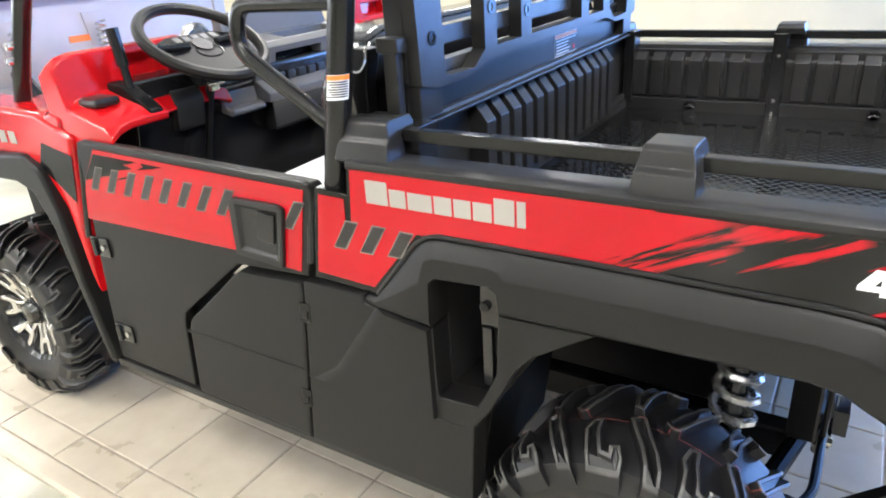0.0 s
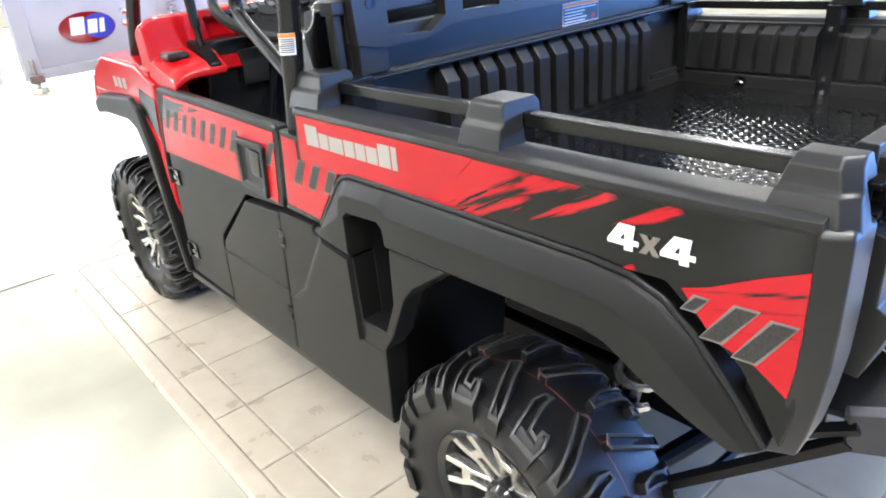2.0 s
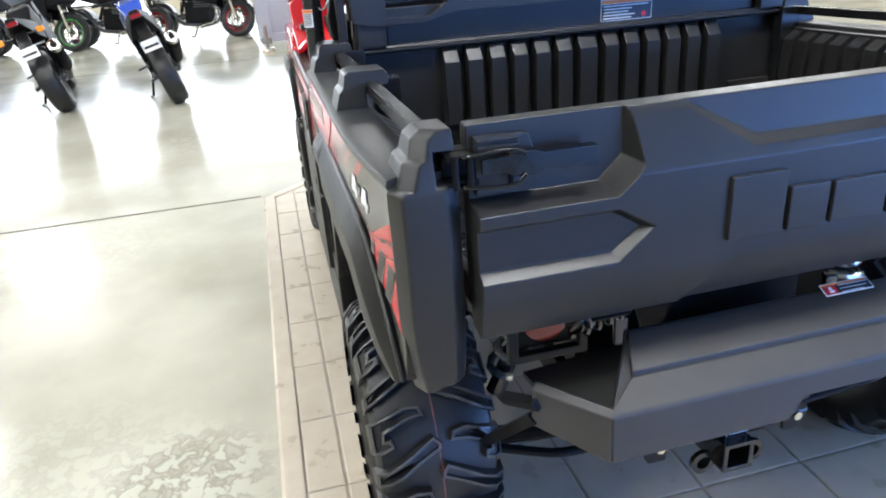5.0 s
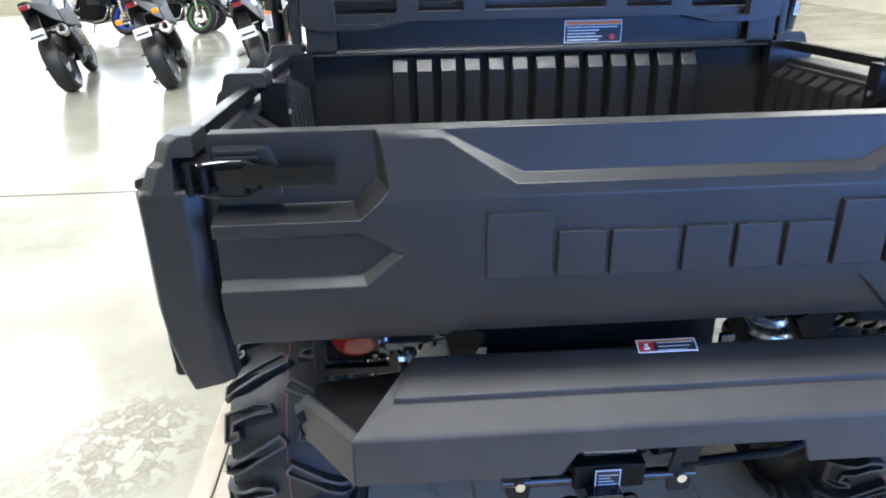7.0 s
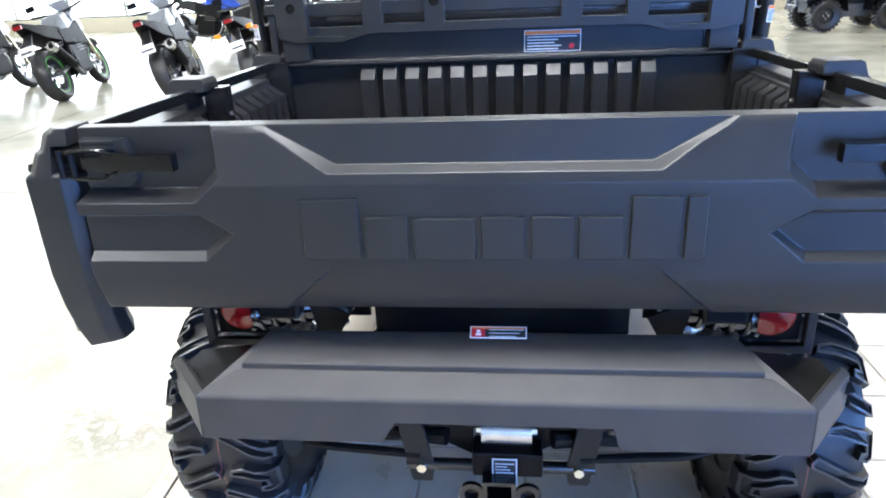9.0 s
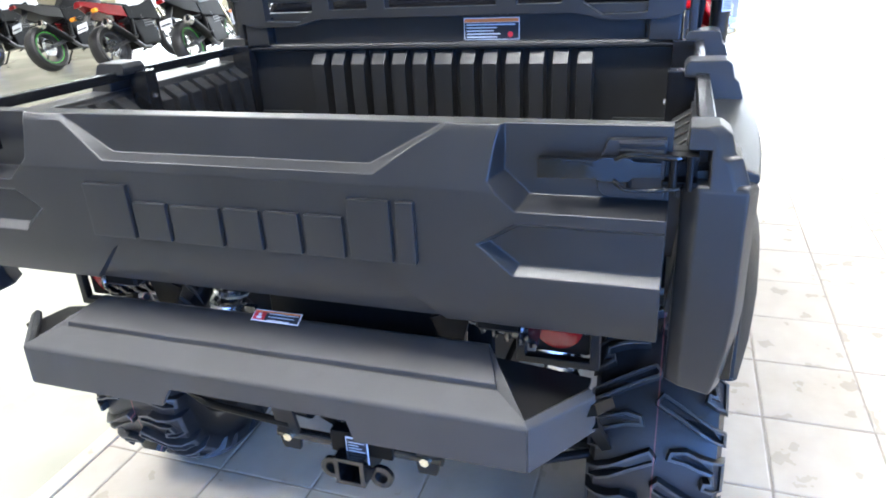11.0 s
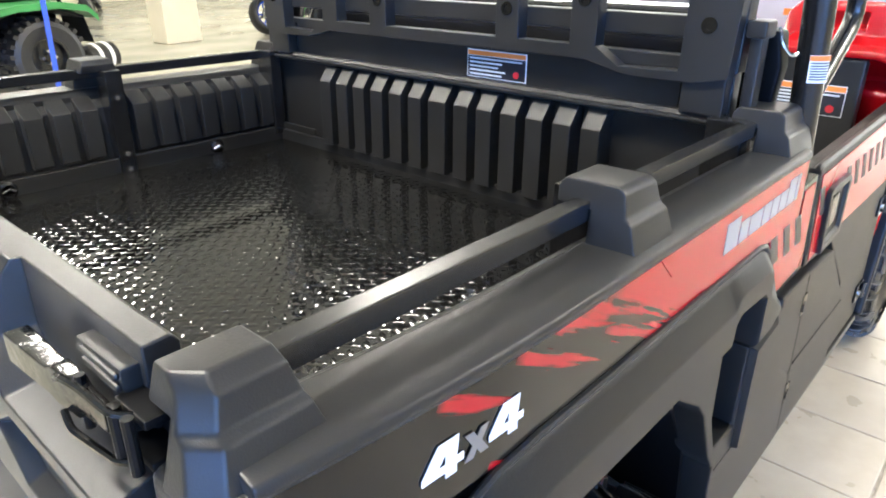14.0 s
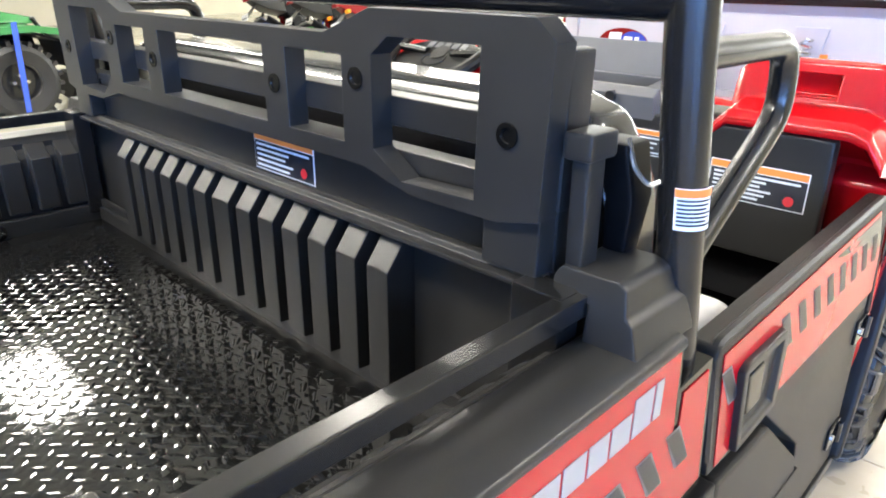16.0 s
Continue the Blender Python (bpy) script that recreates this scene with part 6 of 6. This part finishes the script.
# ---- motorcycles ----
def motorcycle(m, rim_mat, body_mat, tail_mat, label, signals=True):
    """Stands with its rear tyre at the origin, heading along -x, leaning on its side stand."""
    b = empty("motorcycle", m @ pose(0, 0, 0, 16, 0, 0), label, "motorcycle", "motorcycles on display")

    def wheel_at(nm, x, R, W):
        w = new(nm)
        w.parent = b
        bm = bmesh.new()
        prof = [(R * 0.70, -W * 0.36), (R * 0.86, -W * 0.5), (R * 0.95, -W * 0.40), (R, -W * 0.12), (R, W * 0.12), (R * 0.95, W * 0.40), (R * 0.86, W * 0.5), (R * 0.70, W * 0.36), (R * 0.70, -W * 0.36)]
        loft(bm, [[(x + r * math.cos(2 * math.pi * k / 36), o, R + r * math.sin(2 * math.pi * k / 36)) for k in range(36)] for r, o in prof], True, False)
        bmesh.ops.remove_doubles(bm, verts=bm.verts, dist=1e-5)
        part("tyre", bm, RUBBER, w)
        bm = bmesh.new()
        prof = [(R * 0.71, -W * 0.36), (R * 0.71, W * 0.36), (R * 0.62, W * 0.30), (R * 0.62, -W * 0.30), (R * 0.71, -W * 0.36)]
        loft(bm, [[(x + r * math.cos(2 * math.pi * k / 36), o, R + r * math.sin(2 * math.pi * k / 36)) for k in range(36)] for r, o in prof], True, False)
        bmesh.ops.remove_doubles(bm, verts=bm.verts, dist=1e-5)
        rim = part("rim", bm, ENGINE if rim_mat is GREENRIM else rim_mat, w)
        if rim_mat is GREENRIM:
            for o in (-1, 1):
                st = bmesh.new()
                prof = [(R * 0.715, o * W * 0.365), (R * 0.715, o * W * 0.380), (R * 0.690, o * W * 0.370), (R * 0.690, o * W * 0.355), (R * 0.715, o * W * 0.365)]
                loft(st, [[(x + r * math.cos(2 * math.pi * k / 36), q, R + r * math.sin(2 * math.pi * k / 36)) for k in range(36)] for r, q in prof], True, False)
                bmesh.ops.remove_doubles(st, verts=st.verts, dist=1e-5)
                part("rim_stripe", st, GREENRIM, rim)
        for k in range(5):
            a = 2 * math.pi * k / 5
            sp = bmesh.new()
            tube(sp, [(x + 0.03 * math.cos(a), 0, R + 0.03 * math.sin(a)), (x + R * 0.63 * math.cos(a + 0.2), 0, R + R * 0.63 * math.sin(a + 0.2))], 0.014, 6)
            part("spoke", sp, ENGINE if rim_mat is GREENRIM else rim_mat, rim)
        d = bmesh.new()
        lathe(d, [(R * 0.38, W * 0.28), (R * 0.38, W * 0.30), (R * 0.22, W * 0.30), (R * 0.22, W * 0.28)], (x, 0, R), 28)
        part("brake_disc", d, STEEL, w)
        d = bmesh.new()
        tube(d, [(x, -W * 0.45, R), (x, W * 0.45, R)], 0.022, 10)
        part("hub", d, ENGINE, w)
    wheel_at("rear_wheel", 0.0, 0.315, 0.185)
    wheel_at("front_wheel", -1.40, 0.300, 0.125)

    def P(nm, f, mat, bev=0.0, lab=""):
        bm = bmesh.new()
        f(bm)
        if bev:
            bevel(bm, bev, 2)
        return part(nm, bm, mat, b, lab)
    P("swingarm", lambda q: (tube(q, [(0, -0.115, 0.315), (-0.55, -0.09, 0.40)], 0.026, 8), tube(q, [(0, 0.115, 0.315), (-0.55, 0.09, 0.40)], 0.026, 8)), ENGINE)
    P("engine", lambda q: (box(q, -0.95, -0.52, -0.15, 0.15, 0.24, 0.60)), FRAME, 0.03)
    P("frame", lambda q: (tube(q, [(-0.45, -0.12, 0.42), (-0.55, -0.13, 0.72), (-1.10, -0.06, 0.92)], 0.03, 8), tube(q, [(-0.45, 0.12, 0.42), (-0.55, 0.13, 0.72), (-1.10, 0.06, 0.92)], 0.03, 8)), FRAME)
    P("fuel_tank", lambda q: loft(q, [[(-0.55, -0.09, 0.80), (-0.55, 0.09, 0.80), (-0.55, 0.07, 0.86), (-0.55, -0.07, 0.86)], [(-0.75, -0.16, 0.78), (-0.75, 0.16, 0.78), (-0.75, 0.12, 1.00), (-0.75, -0.12, 1.00)], [(-1.02, -0.14, 0.82), (-1.02, 0.14, 0.82), (-1.02, 0.10, 1.02), (-1.02, -0.10, 1.02)]]), body_mat, 0.025)
    P("seat", lambda q: loft(q, [[(-0.60, -0.13, 0.79), (-0.60, 0.13, 0.79), (-0.60, 0.12, 0.84), (-0.60, -0.12, 0.84)], [(-0.15, -0.10, 0.86), (-0.15, 0.10, 0.86), (-0.15, 0.09, 0.92), (-0.15, -0.09, 0.92)]]), BIKEBLACK, 0.02)
    P("tail_fairing", lambda q: loft(q, [[(-0.45, -0.15, 0.66), (-0.45, 0.15, 0.66), (-0.45, 0.14, 0.82), (-0.45, -0.14, 0.82)], [(-0.10, -0.13, 0.74), (-0.10, 0.13, 0.74), (-0.10, 0.12, 0.90), (-0.10, -0.12, 0.90)], [(0.22, -0.05, 0.93), (0.22, 0.05, 0.93), (0.22, 0.04, 0.98), (0.22, -0.04, 0.98)]]), tail_mat, 0.015)
    P("number_plate", lambda q: loft(q, [[(0.337, -0.085, 0.60), (0.337, 0.085, 0.60), (0.342, 0.085, 0.602), (0.342, -0.085, 0.602)], [(0.290, -0.085, 0.70), (0.290, 0.085, 0.70), (0.295, 0.085, 0.702), (0.295, -0.085, 0.702)]]), WHITEPAINT if signals else SHEET, 0.0)
    for k in range(5):
        P("cylinder_fin", lambda q: box(q, -0.98, -0.70, -0.165, 0.165, 0.50 + 0.035 * k, 0.512 + 0.035 * k), ENGINE)
    for sg in (-1, 1):
        P("header_pipe", lambda q: tube(q, [(-0.98, sg * 0.06, 0.58), (-1.08, sg * 0.07, 0.44), (-1.00, sg * 0.07, 0.26), (-0.70, sg * 0.06, 0.20)], 0.020, 8, True, 0.06), STEEL)
        P("foot_peg", lambda q: tube(q, [(-0.38, sg * 0.12, 0.40), (-0.36, sg * 0.24, 0.39)], 0.012, 6), ENGINE)
        P("mirror", lambda q: (tube(q, [(-1.12, sg * 0.16, 1.03), (-1.08, sg * 0.30, 1.16)], 0.007, 6), box(q, -1.09, -1.07, sg * 0.32 - 0.06, sg * 0.32 + 0.06, 1.13, 1.20)), BIKEBLACK, 0.006)
    P("shock_spring", lambda q: tube(q, [(-0.42 + 0.035 * math.cos(k * 0.8), 0.035 * math.sin(k * 0.8), 0.42 + 0.0045 * k) for k in range(48)], 0.008, 6), LENS)
    P("chain_guard", lambda q: box(q, -0.50, -0.05, -0.125, -0.105, 0.37, 0.43), BIKEBLACK, 0.006)
    P("tail_light", lambda q: box(q, 0.18, 0.235, -0.05, 0.05, 0.90, 0.945), LENS, 0.008)
    P("plate_bracket", lambda q: loft(q, [[(0.05, -0.05, 0.82), (0.05, 0.05, 0.82), (0.05, 0.05, 0.84), (0.05, -0.05, 0.84)], [(0.32, -0.07, 0.62), (0.32, 0.07, 0.62), (0.335, 0.07, 0.64), (0.335, -0.07, 0.64)]]), PLASTIC, 0.005)
    if signals:
        for sg in (-1, 1):
            P("turn_signal", lambda q: tube(q, [(0.16, sg * 0.06, 0.80), (0.18, sg * 0.17, 0.80)], 0.011, 6), PLASTIC)
            P("signal_lens", lambda q: box(q, 0.15, 0.215, sg * 0.19 - 0.035, sg * 0.19 + 0.035, 0.78, 0.83), AMBER, 0.012)
    P("exhaust_pipe", lambda q: tube(q, [(-0.75, 0.06, 0.22), (-0.50, 0.13, 0.24), (-0.32, 0.17, 0.36)], 0.032, 10), ENGINE)
    P("muffler", lambda q: loft(q, [[(x + 0.35 * r * math.sin(k * math.pi / 8), v + r * 0.85 * math.cos(k * math.pi / 8), z + r * math.sin(k * math.pi / 8)) for k in range(16)] for x, v, z, r in ((-0.36, 0.165, 0.34, 0.035), (-0.26, 0.175, 0.40, 0.075), (0.02, 0.20, 0.57, 0.082), (0.08, 0.205, 0.61, 0.066))]), BIKEBLACK)
    P("muffler_tip", lambda q: tube(q, [(0.06, 0.203, 0.597), (0.115, 0.207, 0.63)], 0.060, 16), STEEL)
    P("muffler_bore", lambda q: tube(q, [(0.10, 0.206, 0.62), (0.121, 0.208, 0.634)], 0.030, 12), FRAME)
    P("rear_hugger", lambda q: loft(q, [[(0.335 * math.cos(a), v, 0.315 + 0.335 * math.sin(a)) for v in (-0.10, 0.0, 0.10)] + [(0.325 * math.cos(a), v, 0.315 + 0.325 * math.sin(a)) for v in (0.10, 0.0, -0.10)] for a in [math.pi * (0.45 + 0.06 * k) for k in range(8)]]), PLASTIC)
    for sg in (-1, 1):
        P("side_fairing", lambda q: loft(q, [[(-0.45, sg * 0.13, 0.62), (-0.45, sg * 0.155, 0.64), (-0.45, sg * 0.15, 0.80), (-0.45, sg * 0.12, 0.80)], [(-0.80, sg * 0.14, 0.58), (-0.80, sg * 0.17, 0.60), (-0.80, sg * 0.16, 0.80), (-0.80, sg * 0.13, 0.80)], [(-1.10, sg * 0.14, 0.52), (-1.10, sg * 0.18, 0.54), (-1.10, sg * 0.16, 0.88), (-1.10, sg * 0.13, 0.88)]]), BIKEBLACK, 0.012)
    for sg in (-1, 1):
        P("fork_leg", lambda q: tube(q, [(-1.40, sg * 0.085, 0.30), (-1.18, sg * 0.085, 0.98)], 0.024, 8), ZINC)
    P("handlebar", lambda q: tube(q, [(-1.05, -0.36, 1.06), (-1.14, -0.10, 1.02), (-1.14, 0.10, 1.02), (-1.05, 0.36, 1.06)], 0.016, 8), SATIN)
    P("front_fairing", lambda q: loft(q, [[(-1.00, -0.15, 0.70), (-1.00, 0.15, 0.70), (-1.00, 0.14, 0.96), (-1.00, -0.14, 0.96)], [(-1.22, -0.16, 0.72), (-1.22, 0.16, 0.72), (-1.22, 0.14, 1.04), (-1.22, -0.14, 1.04)], [(-1.48, -0.05, 0.78), (-1.48, 0.05, 0.78), (-1.40, 0.05, 0.98), (-1.40, -0.05, 0.98)]]), body_mat, 0.03)
    P("windscreen", lambda q: loft(q, [[(-1.38, -0.06, 0.98), (-1.38, 0.06, 0.98), (-1.37, 0.06, 0.985), (-1.37, -0.06, 0.985)], [(-1.18, -0.13, 1.16), (-1.18, 0.13, 1.16), (-1.17, 0.13, 1.165), (-1.17, -0.13, 1.165)]]), SHEET)
    P("front_mudguard", lambda q: loft(q, [[(-1.40 + 0.325 * math.cos(a), v, 0.30 + 0.325 * math.sin(a)) for v in (-0.075, 0.0, 0.075)] for a in [math.pi * (0.30 + 0.06 * k) for k in range(9)]], False, False), body_mat)
    P("side_stand", lambda q: tube(q, [(-0.62, -0.13, 0.28), (-0.50, -0.235, 0.082), (-0.42, -0.255, 0.088)], 0.013, 8), SATIN)
    P("grab_hook", lambda q: tube(q, [(-0.02, -0.12, 0.315), (0.03, -0.16, 0.30)], 0.018, 8), ENGINE)
    return b


Z0 = -0.016
BIKES = [
    (-6.9, -9.15, 6, BLUEPAINT, WHITEPAINT, PLASTIC, "white sport motorcycle with blue rims on its side stand"),
    (-6.9, -7.90, 4, GREENRIM, BIKEBLACK, PLASTIC, "black sport motorcycle with green rims on its side stand"),
    (-6.8, -6.65, 5, ENGINE, WHITEPAINT, LENS, "white and red sport motorcycle on its side stand"),
    (-7.02, -5.52, 12, GREENRIM, SILVERPAINT, BIKEBLACK, "silver and black sport motorcycle with green rims on its side stand"),
    (-6.90, -3.98, 14, ENGINE, SILVERPAINT, BIKEBLACK, "black and silver sport motorcycle with dark rims on its side stand"),
    (-6.92, -2.92, 11, ENGINE, BIKEBLACK, BIKEBLACK, "black motorcycle with amber signals on its side stand"),
    (-6.7, -1.80, 10, ENGINE, BLUEPAINT, BIKEBLACK, "blue and black motorcycle on its side stand"),
]
for x, y, turn, rm, bd, tl, lab in BIKES:
    motorcycle(pose(x, y, Z0, 0, 0, turn), rm, bd, tl, lab, y in (-2.92, -6.65))
FACING = [
    (-12.70, -1.33, 250, STEEL, WHITEPAINT, "white sport motorcycle with silver rims facing the aisle"),
    (-12.40, -2.60, 250, LENS, BIKEBLACK, "black motorcycle with red rims facing the aisle"),
    (-12.50, -3.90, 246, LENS, BIKEBLACK, "dark motorcycle with red rims facing the aisle"),
    (-12.45, -5.25, 250, GREENRIM, BIKEBLACK, "black motorcycle with lime rims facing the aisle"),
    (-12.50, -6.60, 252, BLUEPAINT, BLUEPAINT, "blue sport motorcycle facing the aisle"),
    (-6.6, -15.6, 60, STEEL, WHITEPAINT, "white motorcycle with silver rims near the wall"),
]
for x, y, turn, rm, bd, lab in FACING:
    motorcycle(pose(x, y, Z0, 0, 0, turn), rm, bd, PLASTIC, lab, False)


# ---- four-wheelers ----
def quad(m, body_mat, label, straps=False):
    """A four-wheeled all-terrain vehicle, heading along -x, its middle over the origin."""
    q = empty("four_wheeler", m, label, "atv", "four-wheelers on display")

    def P(nm, f, mat, bev=0.0):
        bm = bmesh.new()
        f(bm)
        if bev:
            bevel(bm, bev, 2)
        return part(nm, bm, mat, q)
    R, W = 0.31, 0.24
    for x in (-0.62, 0.62):
        for sg in (-1, 1):
            w = new("wheel")
            w.parent = q
            w.matrix_basis = pose(x, sg * 0.46, R, 0, 0, 0 if sg > 0 else 180)
            bm = bmesh.new()
            prof = [(0.15, -0.10), (0.24, -0.12), (0.28, -0.10), (0.29, 0.0), (0.28, 0.10), (0.24, 0.12), (0.15, 0.10), (0.15, -0.10)]
            loft(bm, [[(r * math.cos(2 * math.pi * k / 32), o, r * math.sin(2 * math.pi * k / 32)) for k in range(32)] for r, o in prof], True, False)
            bmesh.ops.remove_doubles(bm, verts=bm.verts, dist=1e-5)
            part("tyre", bm, RUBBER, w)
            bm = bmesh.new()
            for k in range(24):
                a = 2 * math.pi * k / 24
                for e in (-1, 1):
                    aa = a + (0.13 if e > 0 else 0)
                    loft(bm, [[(r * math.cos(aa + t), o, r * math.sin(aa + t)) for r, t in ((0.275, -0.06), (R, -0.05), (R, 0.05), (0.275, 0.06))] for o in (e * 0.01, e * 0.11)])
            tagged(part("knobbly_tread", bm, RUBBER, w), "knobbly rubber tread", kind="stuff")
            bm = bmesh.new()
            lathe(bm, [(0.152, -0.08), (0.152, 0.10), (0.135, 0.095), (0.12, 0.05), (0.04, 0.05), (0.03, 0.075), (0.001, 0.075)], (0, 0, 0), 28)
            rim = part("rim", bm, SATIN, w)
            for k in range(4):
                c_, s_ = math.cos(k * math.pi / 2), math.sin(k * math.pi / 2)
                bm = bmesh.new()
                tube(bm, [(0.05 * c_, 0.05, 0.05 * s_), (0.05 * c_, 0.085, 0.05 * s_)], 0.014, 6)
                part("lug_nut", bm, STEEL, rim)
    for x in (-0.62, 0.62):
        for sg in (-1, 1):
            P("fender", lambda b: loft(b, [[(x + dx, v, z) for v in (sg * 0.16, sg * 0.55, sg * 0.60)] + [(x + dx, v, z - h) for v, h in ((sg * 0.60, 0.05), (sg * 0.55, 0.03), (sg * 0.16, 0.03))] for dx, z in ((-0.44, 0.60), (-0.36, 0.68), (-0.15, 0.72), (0.18, 0.72), (0.36, 0.69), (0.46, 0.62))]), body_mat)
            P("inner_fender", lambda b: loft(b, [[(x + dx, v, z) for v in (sg * 0.16, sg * 0.52)] + [(x + dx, v, z - 0.02) for v in (sg * 0.52, sg * 0.16)] for dx, z in ((-0.40, 0.40), (-0.36, 0.60), (-0.15, 0.675), (0.18, 0.675), (0.36, 0.62), (0.42, 0.40))]), BIKEBLACK)
            P("shock", lambda b: tube(b, [(x, sg * 0.16, 0.66), (x, sg * 0.36, 0.32)], 0.03, 8), STEEL)
    P("body", lambda b: loft(b, [[(x, -w, z0), (x, w, z0), (x, w * 0.8, z1), (x, -w * 0.8, z1)] for x, w, z0, z1 in ((-0.95, 0.18, 0.45, 0.70), (-0.6, 0.24, 0.45, 0.74), (-0.25, 0.20, 0.4, 0.76), (0.2, 0.20, 0.4, 0.74), (0.9, 0.22, 0.5, 0.72))]), BIKEBLACK, 0.02)
    P("bonnet", lambda b: loft(b, [[(x, -w, z0), (x, w, z0), (x, w * 0.8, z1), (x, -w * 0.8, z1)] for x, w, z0, z1 in ((-0.98, 0.20, 0.70, 0.75), (-0.6, 0.30, 0.735, 0.84), (-0.25, 0.20, 0.75, 0.88), (0.0, 0.16, 0.74, 0.80))]), body_mat, 0.02)
    P("seat", lambda b: box(b, -0.2, 0.55, -0.15, 0.15, 0.78, 0.90), VINYL, 0.04)
    P("engine", lambda b: box(b, -0.5, 0.4, -0.2, 0.2, 0.25, 0.5), ENGINE, 0.02)
    P("handlebar", lambda b: tube(b, [(-0.35, -0.38, 1.02), (-0.45, -0.1, 1.0), (-0.45, 0.1, 1.0), (-0.35, 0.38, 1.02)], 0.016, 8), SATIN)
    for x0, x1 in ((-0.95, -0.5), (0.55, 1.0)):
        for yv in (-0.36, -0.18, 0.0, 0.18, 0.36):
            P("rack_bar", lambda b: tube(b, [(x0, yv, 0.92), (x1, yv, 0.92)], 0.010, 6), SATIN)
        for xv in (x0, x1):
            P("rack_bar", lambda b: tube(b, [(xv, -0.36, 0.92), (xv, 0.36, 0.92)], 0.012, 6), SATIN)
    P("bumper", lambda b: tube(b, [(-0.95, -0.2, 0.75), (-1.08, -0.2, 0.5), (-1.08, 0.2, 0.5), (-0.95, 0.2, 0.75)], 0.018, 8), SATIN)
    if straps:
        for sg in (-1, 1):
            P("tie_strap", lambda b: loft(b, [[(-0.66, sg * 0.60, 0.75), (-0.62, sg * 0.60, 0.75), (-0.62, sg * 0.605, 0.75), (-0.66, sg * 0.605, 0.75)], [(-0.60, sg * 0.64, 0.10), (-0.56, sg * 0.64, 0.10), (-0.56, sg * 0.645, 0.10), (-0.60, sg * 0.645, 0.10)]]), BLUEPAINT)
    return q


quad(pose(-1.62, -7.23, Z0, 0, 0, 8) @ Matrix.Scale(1.28, 4), GREENPAINT, "green four-wheeler with blue tie straps", True)
quad(pose(-12.02, 5.70, Z0, 0, 0, 92) @ Matrix.Scale(0.85, 4), BIKEBLACK, "black four-wheeler with knobbly tyres, standing side-on")
bag = empty("striped_drum", pose(-3.42, -7.80, 0.16, 0, 0, 20), "black drum with two white stripes on the floor", "drum")
bm = bmesh.new()
lathe(bm, [(0.15, -0.22), (0.172, -0.20), (0.176, 0.0), (0.172, 0.20), (0.15, 0.22)], (0, 0, 0.0), 24, "x")
part("drum_body", bm, PLASTIC, bag)
for xo in (-0.09, 0.07):
    bm = bmesh.new()
    lathe(bm, [(0.175, xo - 0.028), (0.1785, xo - 0.026), (0.1785, xo + 0.026), (0.175, xo + 0.028)], (0, 0, 0), 24, "x")
    part("stripe", bm, WHITE, bag)

# ---- floor tiles, last ----
tile_meshes = {}


def cut_tile(x0, x1, y0, y1):
    """A tile trimmed to the platform's slanting front edge."""
    def inside(p):
        return p[0] - PX0 - SLOPE * (p[1] - PY0)
    pts, res = [(x0, y0), (x1, y0), (x1, y1), (x0, y1)], []
    for a, b in zip(pts, pts[1:] + pts[:1]):
        fa, fb = inside(a), inside(b)
        if fa >= 0:
            res.append(a)
        if fa * fb < 0:
            k = fa / (fa - fb)
            res.append((a[0] + (b[0] - a[0]) * k, a[1] + (b[1] - a[1]) * k))
    if len(res) > 2:
        bm = bmesh.new()
        prism(bm, res, "z", -0.003, 0.0)
        part("floor_tile", bm, TILE, platform, smooth=False)


def tile_piece(x0, x1, y0, y1):
    if min(x - PX0 - SLOPE * (y - PY0) for x in (x0, x1) for y in (y0, y1)) < 0:
        return cut_tile(x0, x1, y0, y1)
    key = (round(x1 - x0, 3), round(y1 - y0, 3))
    if key not in tile_meshes:
        w, d = key
        bm = bmesh.new()
        e = 0.004
        loft(bm, [[(0, 0, -0.003), (w, 0, -0.003), (w, d, -0.003), (0, d, -0.003)],
                  [(0, 0, -0.0015), (w, 0, -0.0015), (w, d, -0.0015), (0, d, -0.0015)],
                  [(e, e, 0.0), (w - e, e, 0.0), (w - e, d - e, 0.0), (e, d - e, 0.0)]])
        me = bpy.data.meshes.new("floor_tile")
        bmesh.ops.recalc_face_normals(bm, faces=bm.faces)
        bm.to_mesh(me)
        bm.free()
        me.materials.append(TILE)
        tile_meshes[key] = me
    ob = new("floor_tile", tile_meshes[key])
    ob.parent = platform
    ob.matrix_basis = pose(x0, y0, random.uniform(-0.0006, 0.0006), random.uniform(-0.12, 0.12), random.uniform(-0.12, 0.12))


GAP = 0.0035
xs = [PXF] + [GX + TX * k for k in range(-12, 13) if PXF + 0.03 < GX + TX * k < PX1 - 0.01] + [PX1]
ys = [PY0] + [GY + TY * k for k in range(0, 20) if GY + TY * k < PY1 - 0.01] + [PY1]
for xa, xb in zip(xs, xs[1:]):
    for ya, yb in zip(ys, ys[1:]):
        tile_piece(xa + GAP, xb - GAP, ya + GAP, yb - GAP)
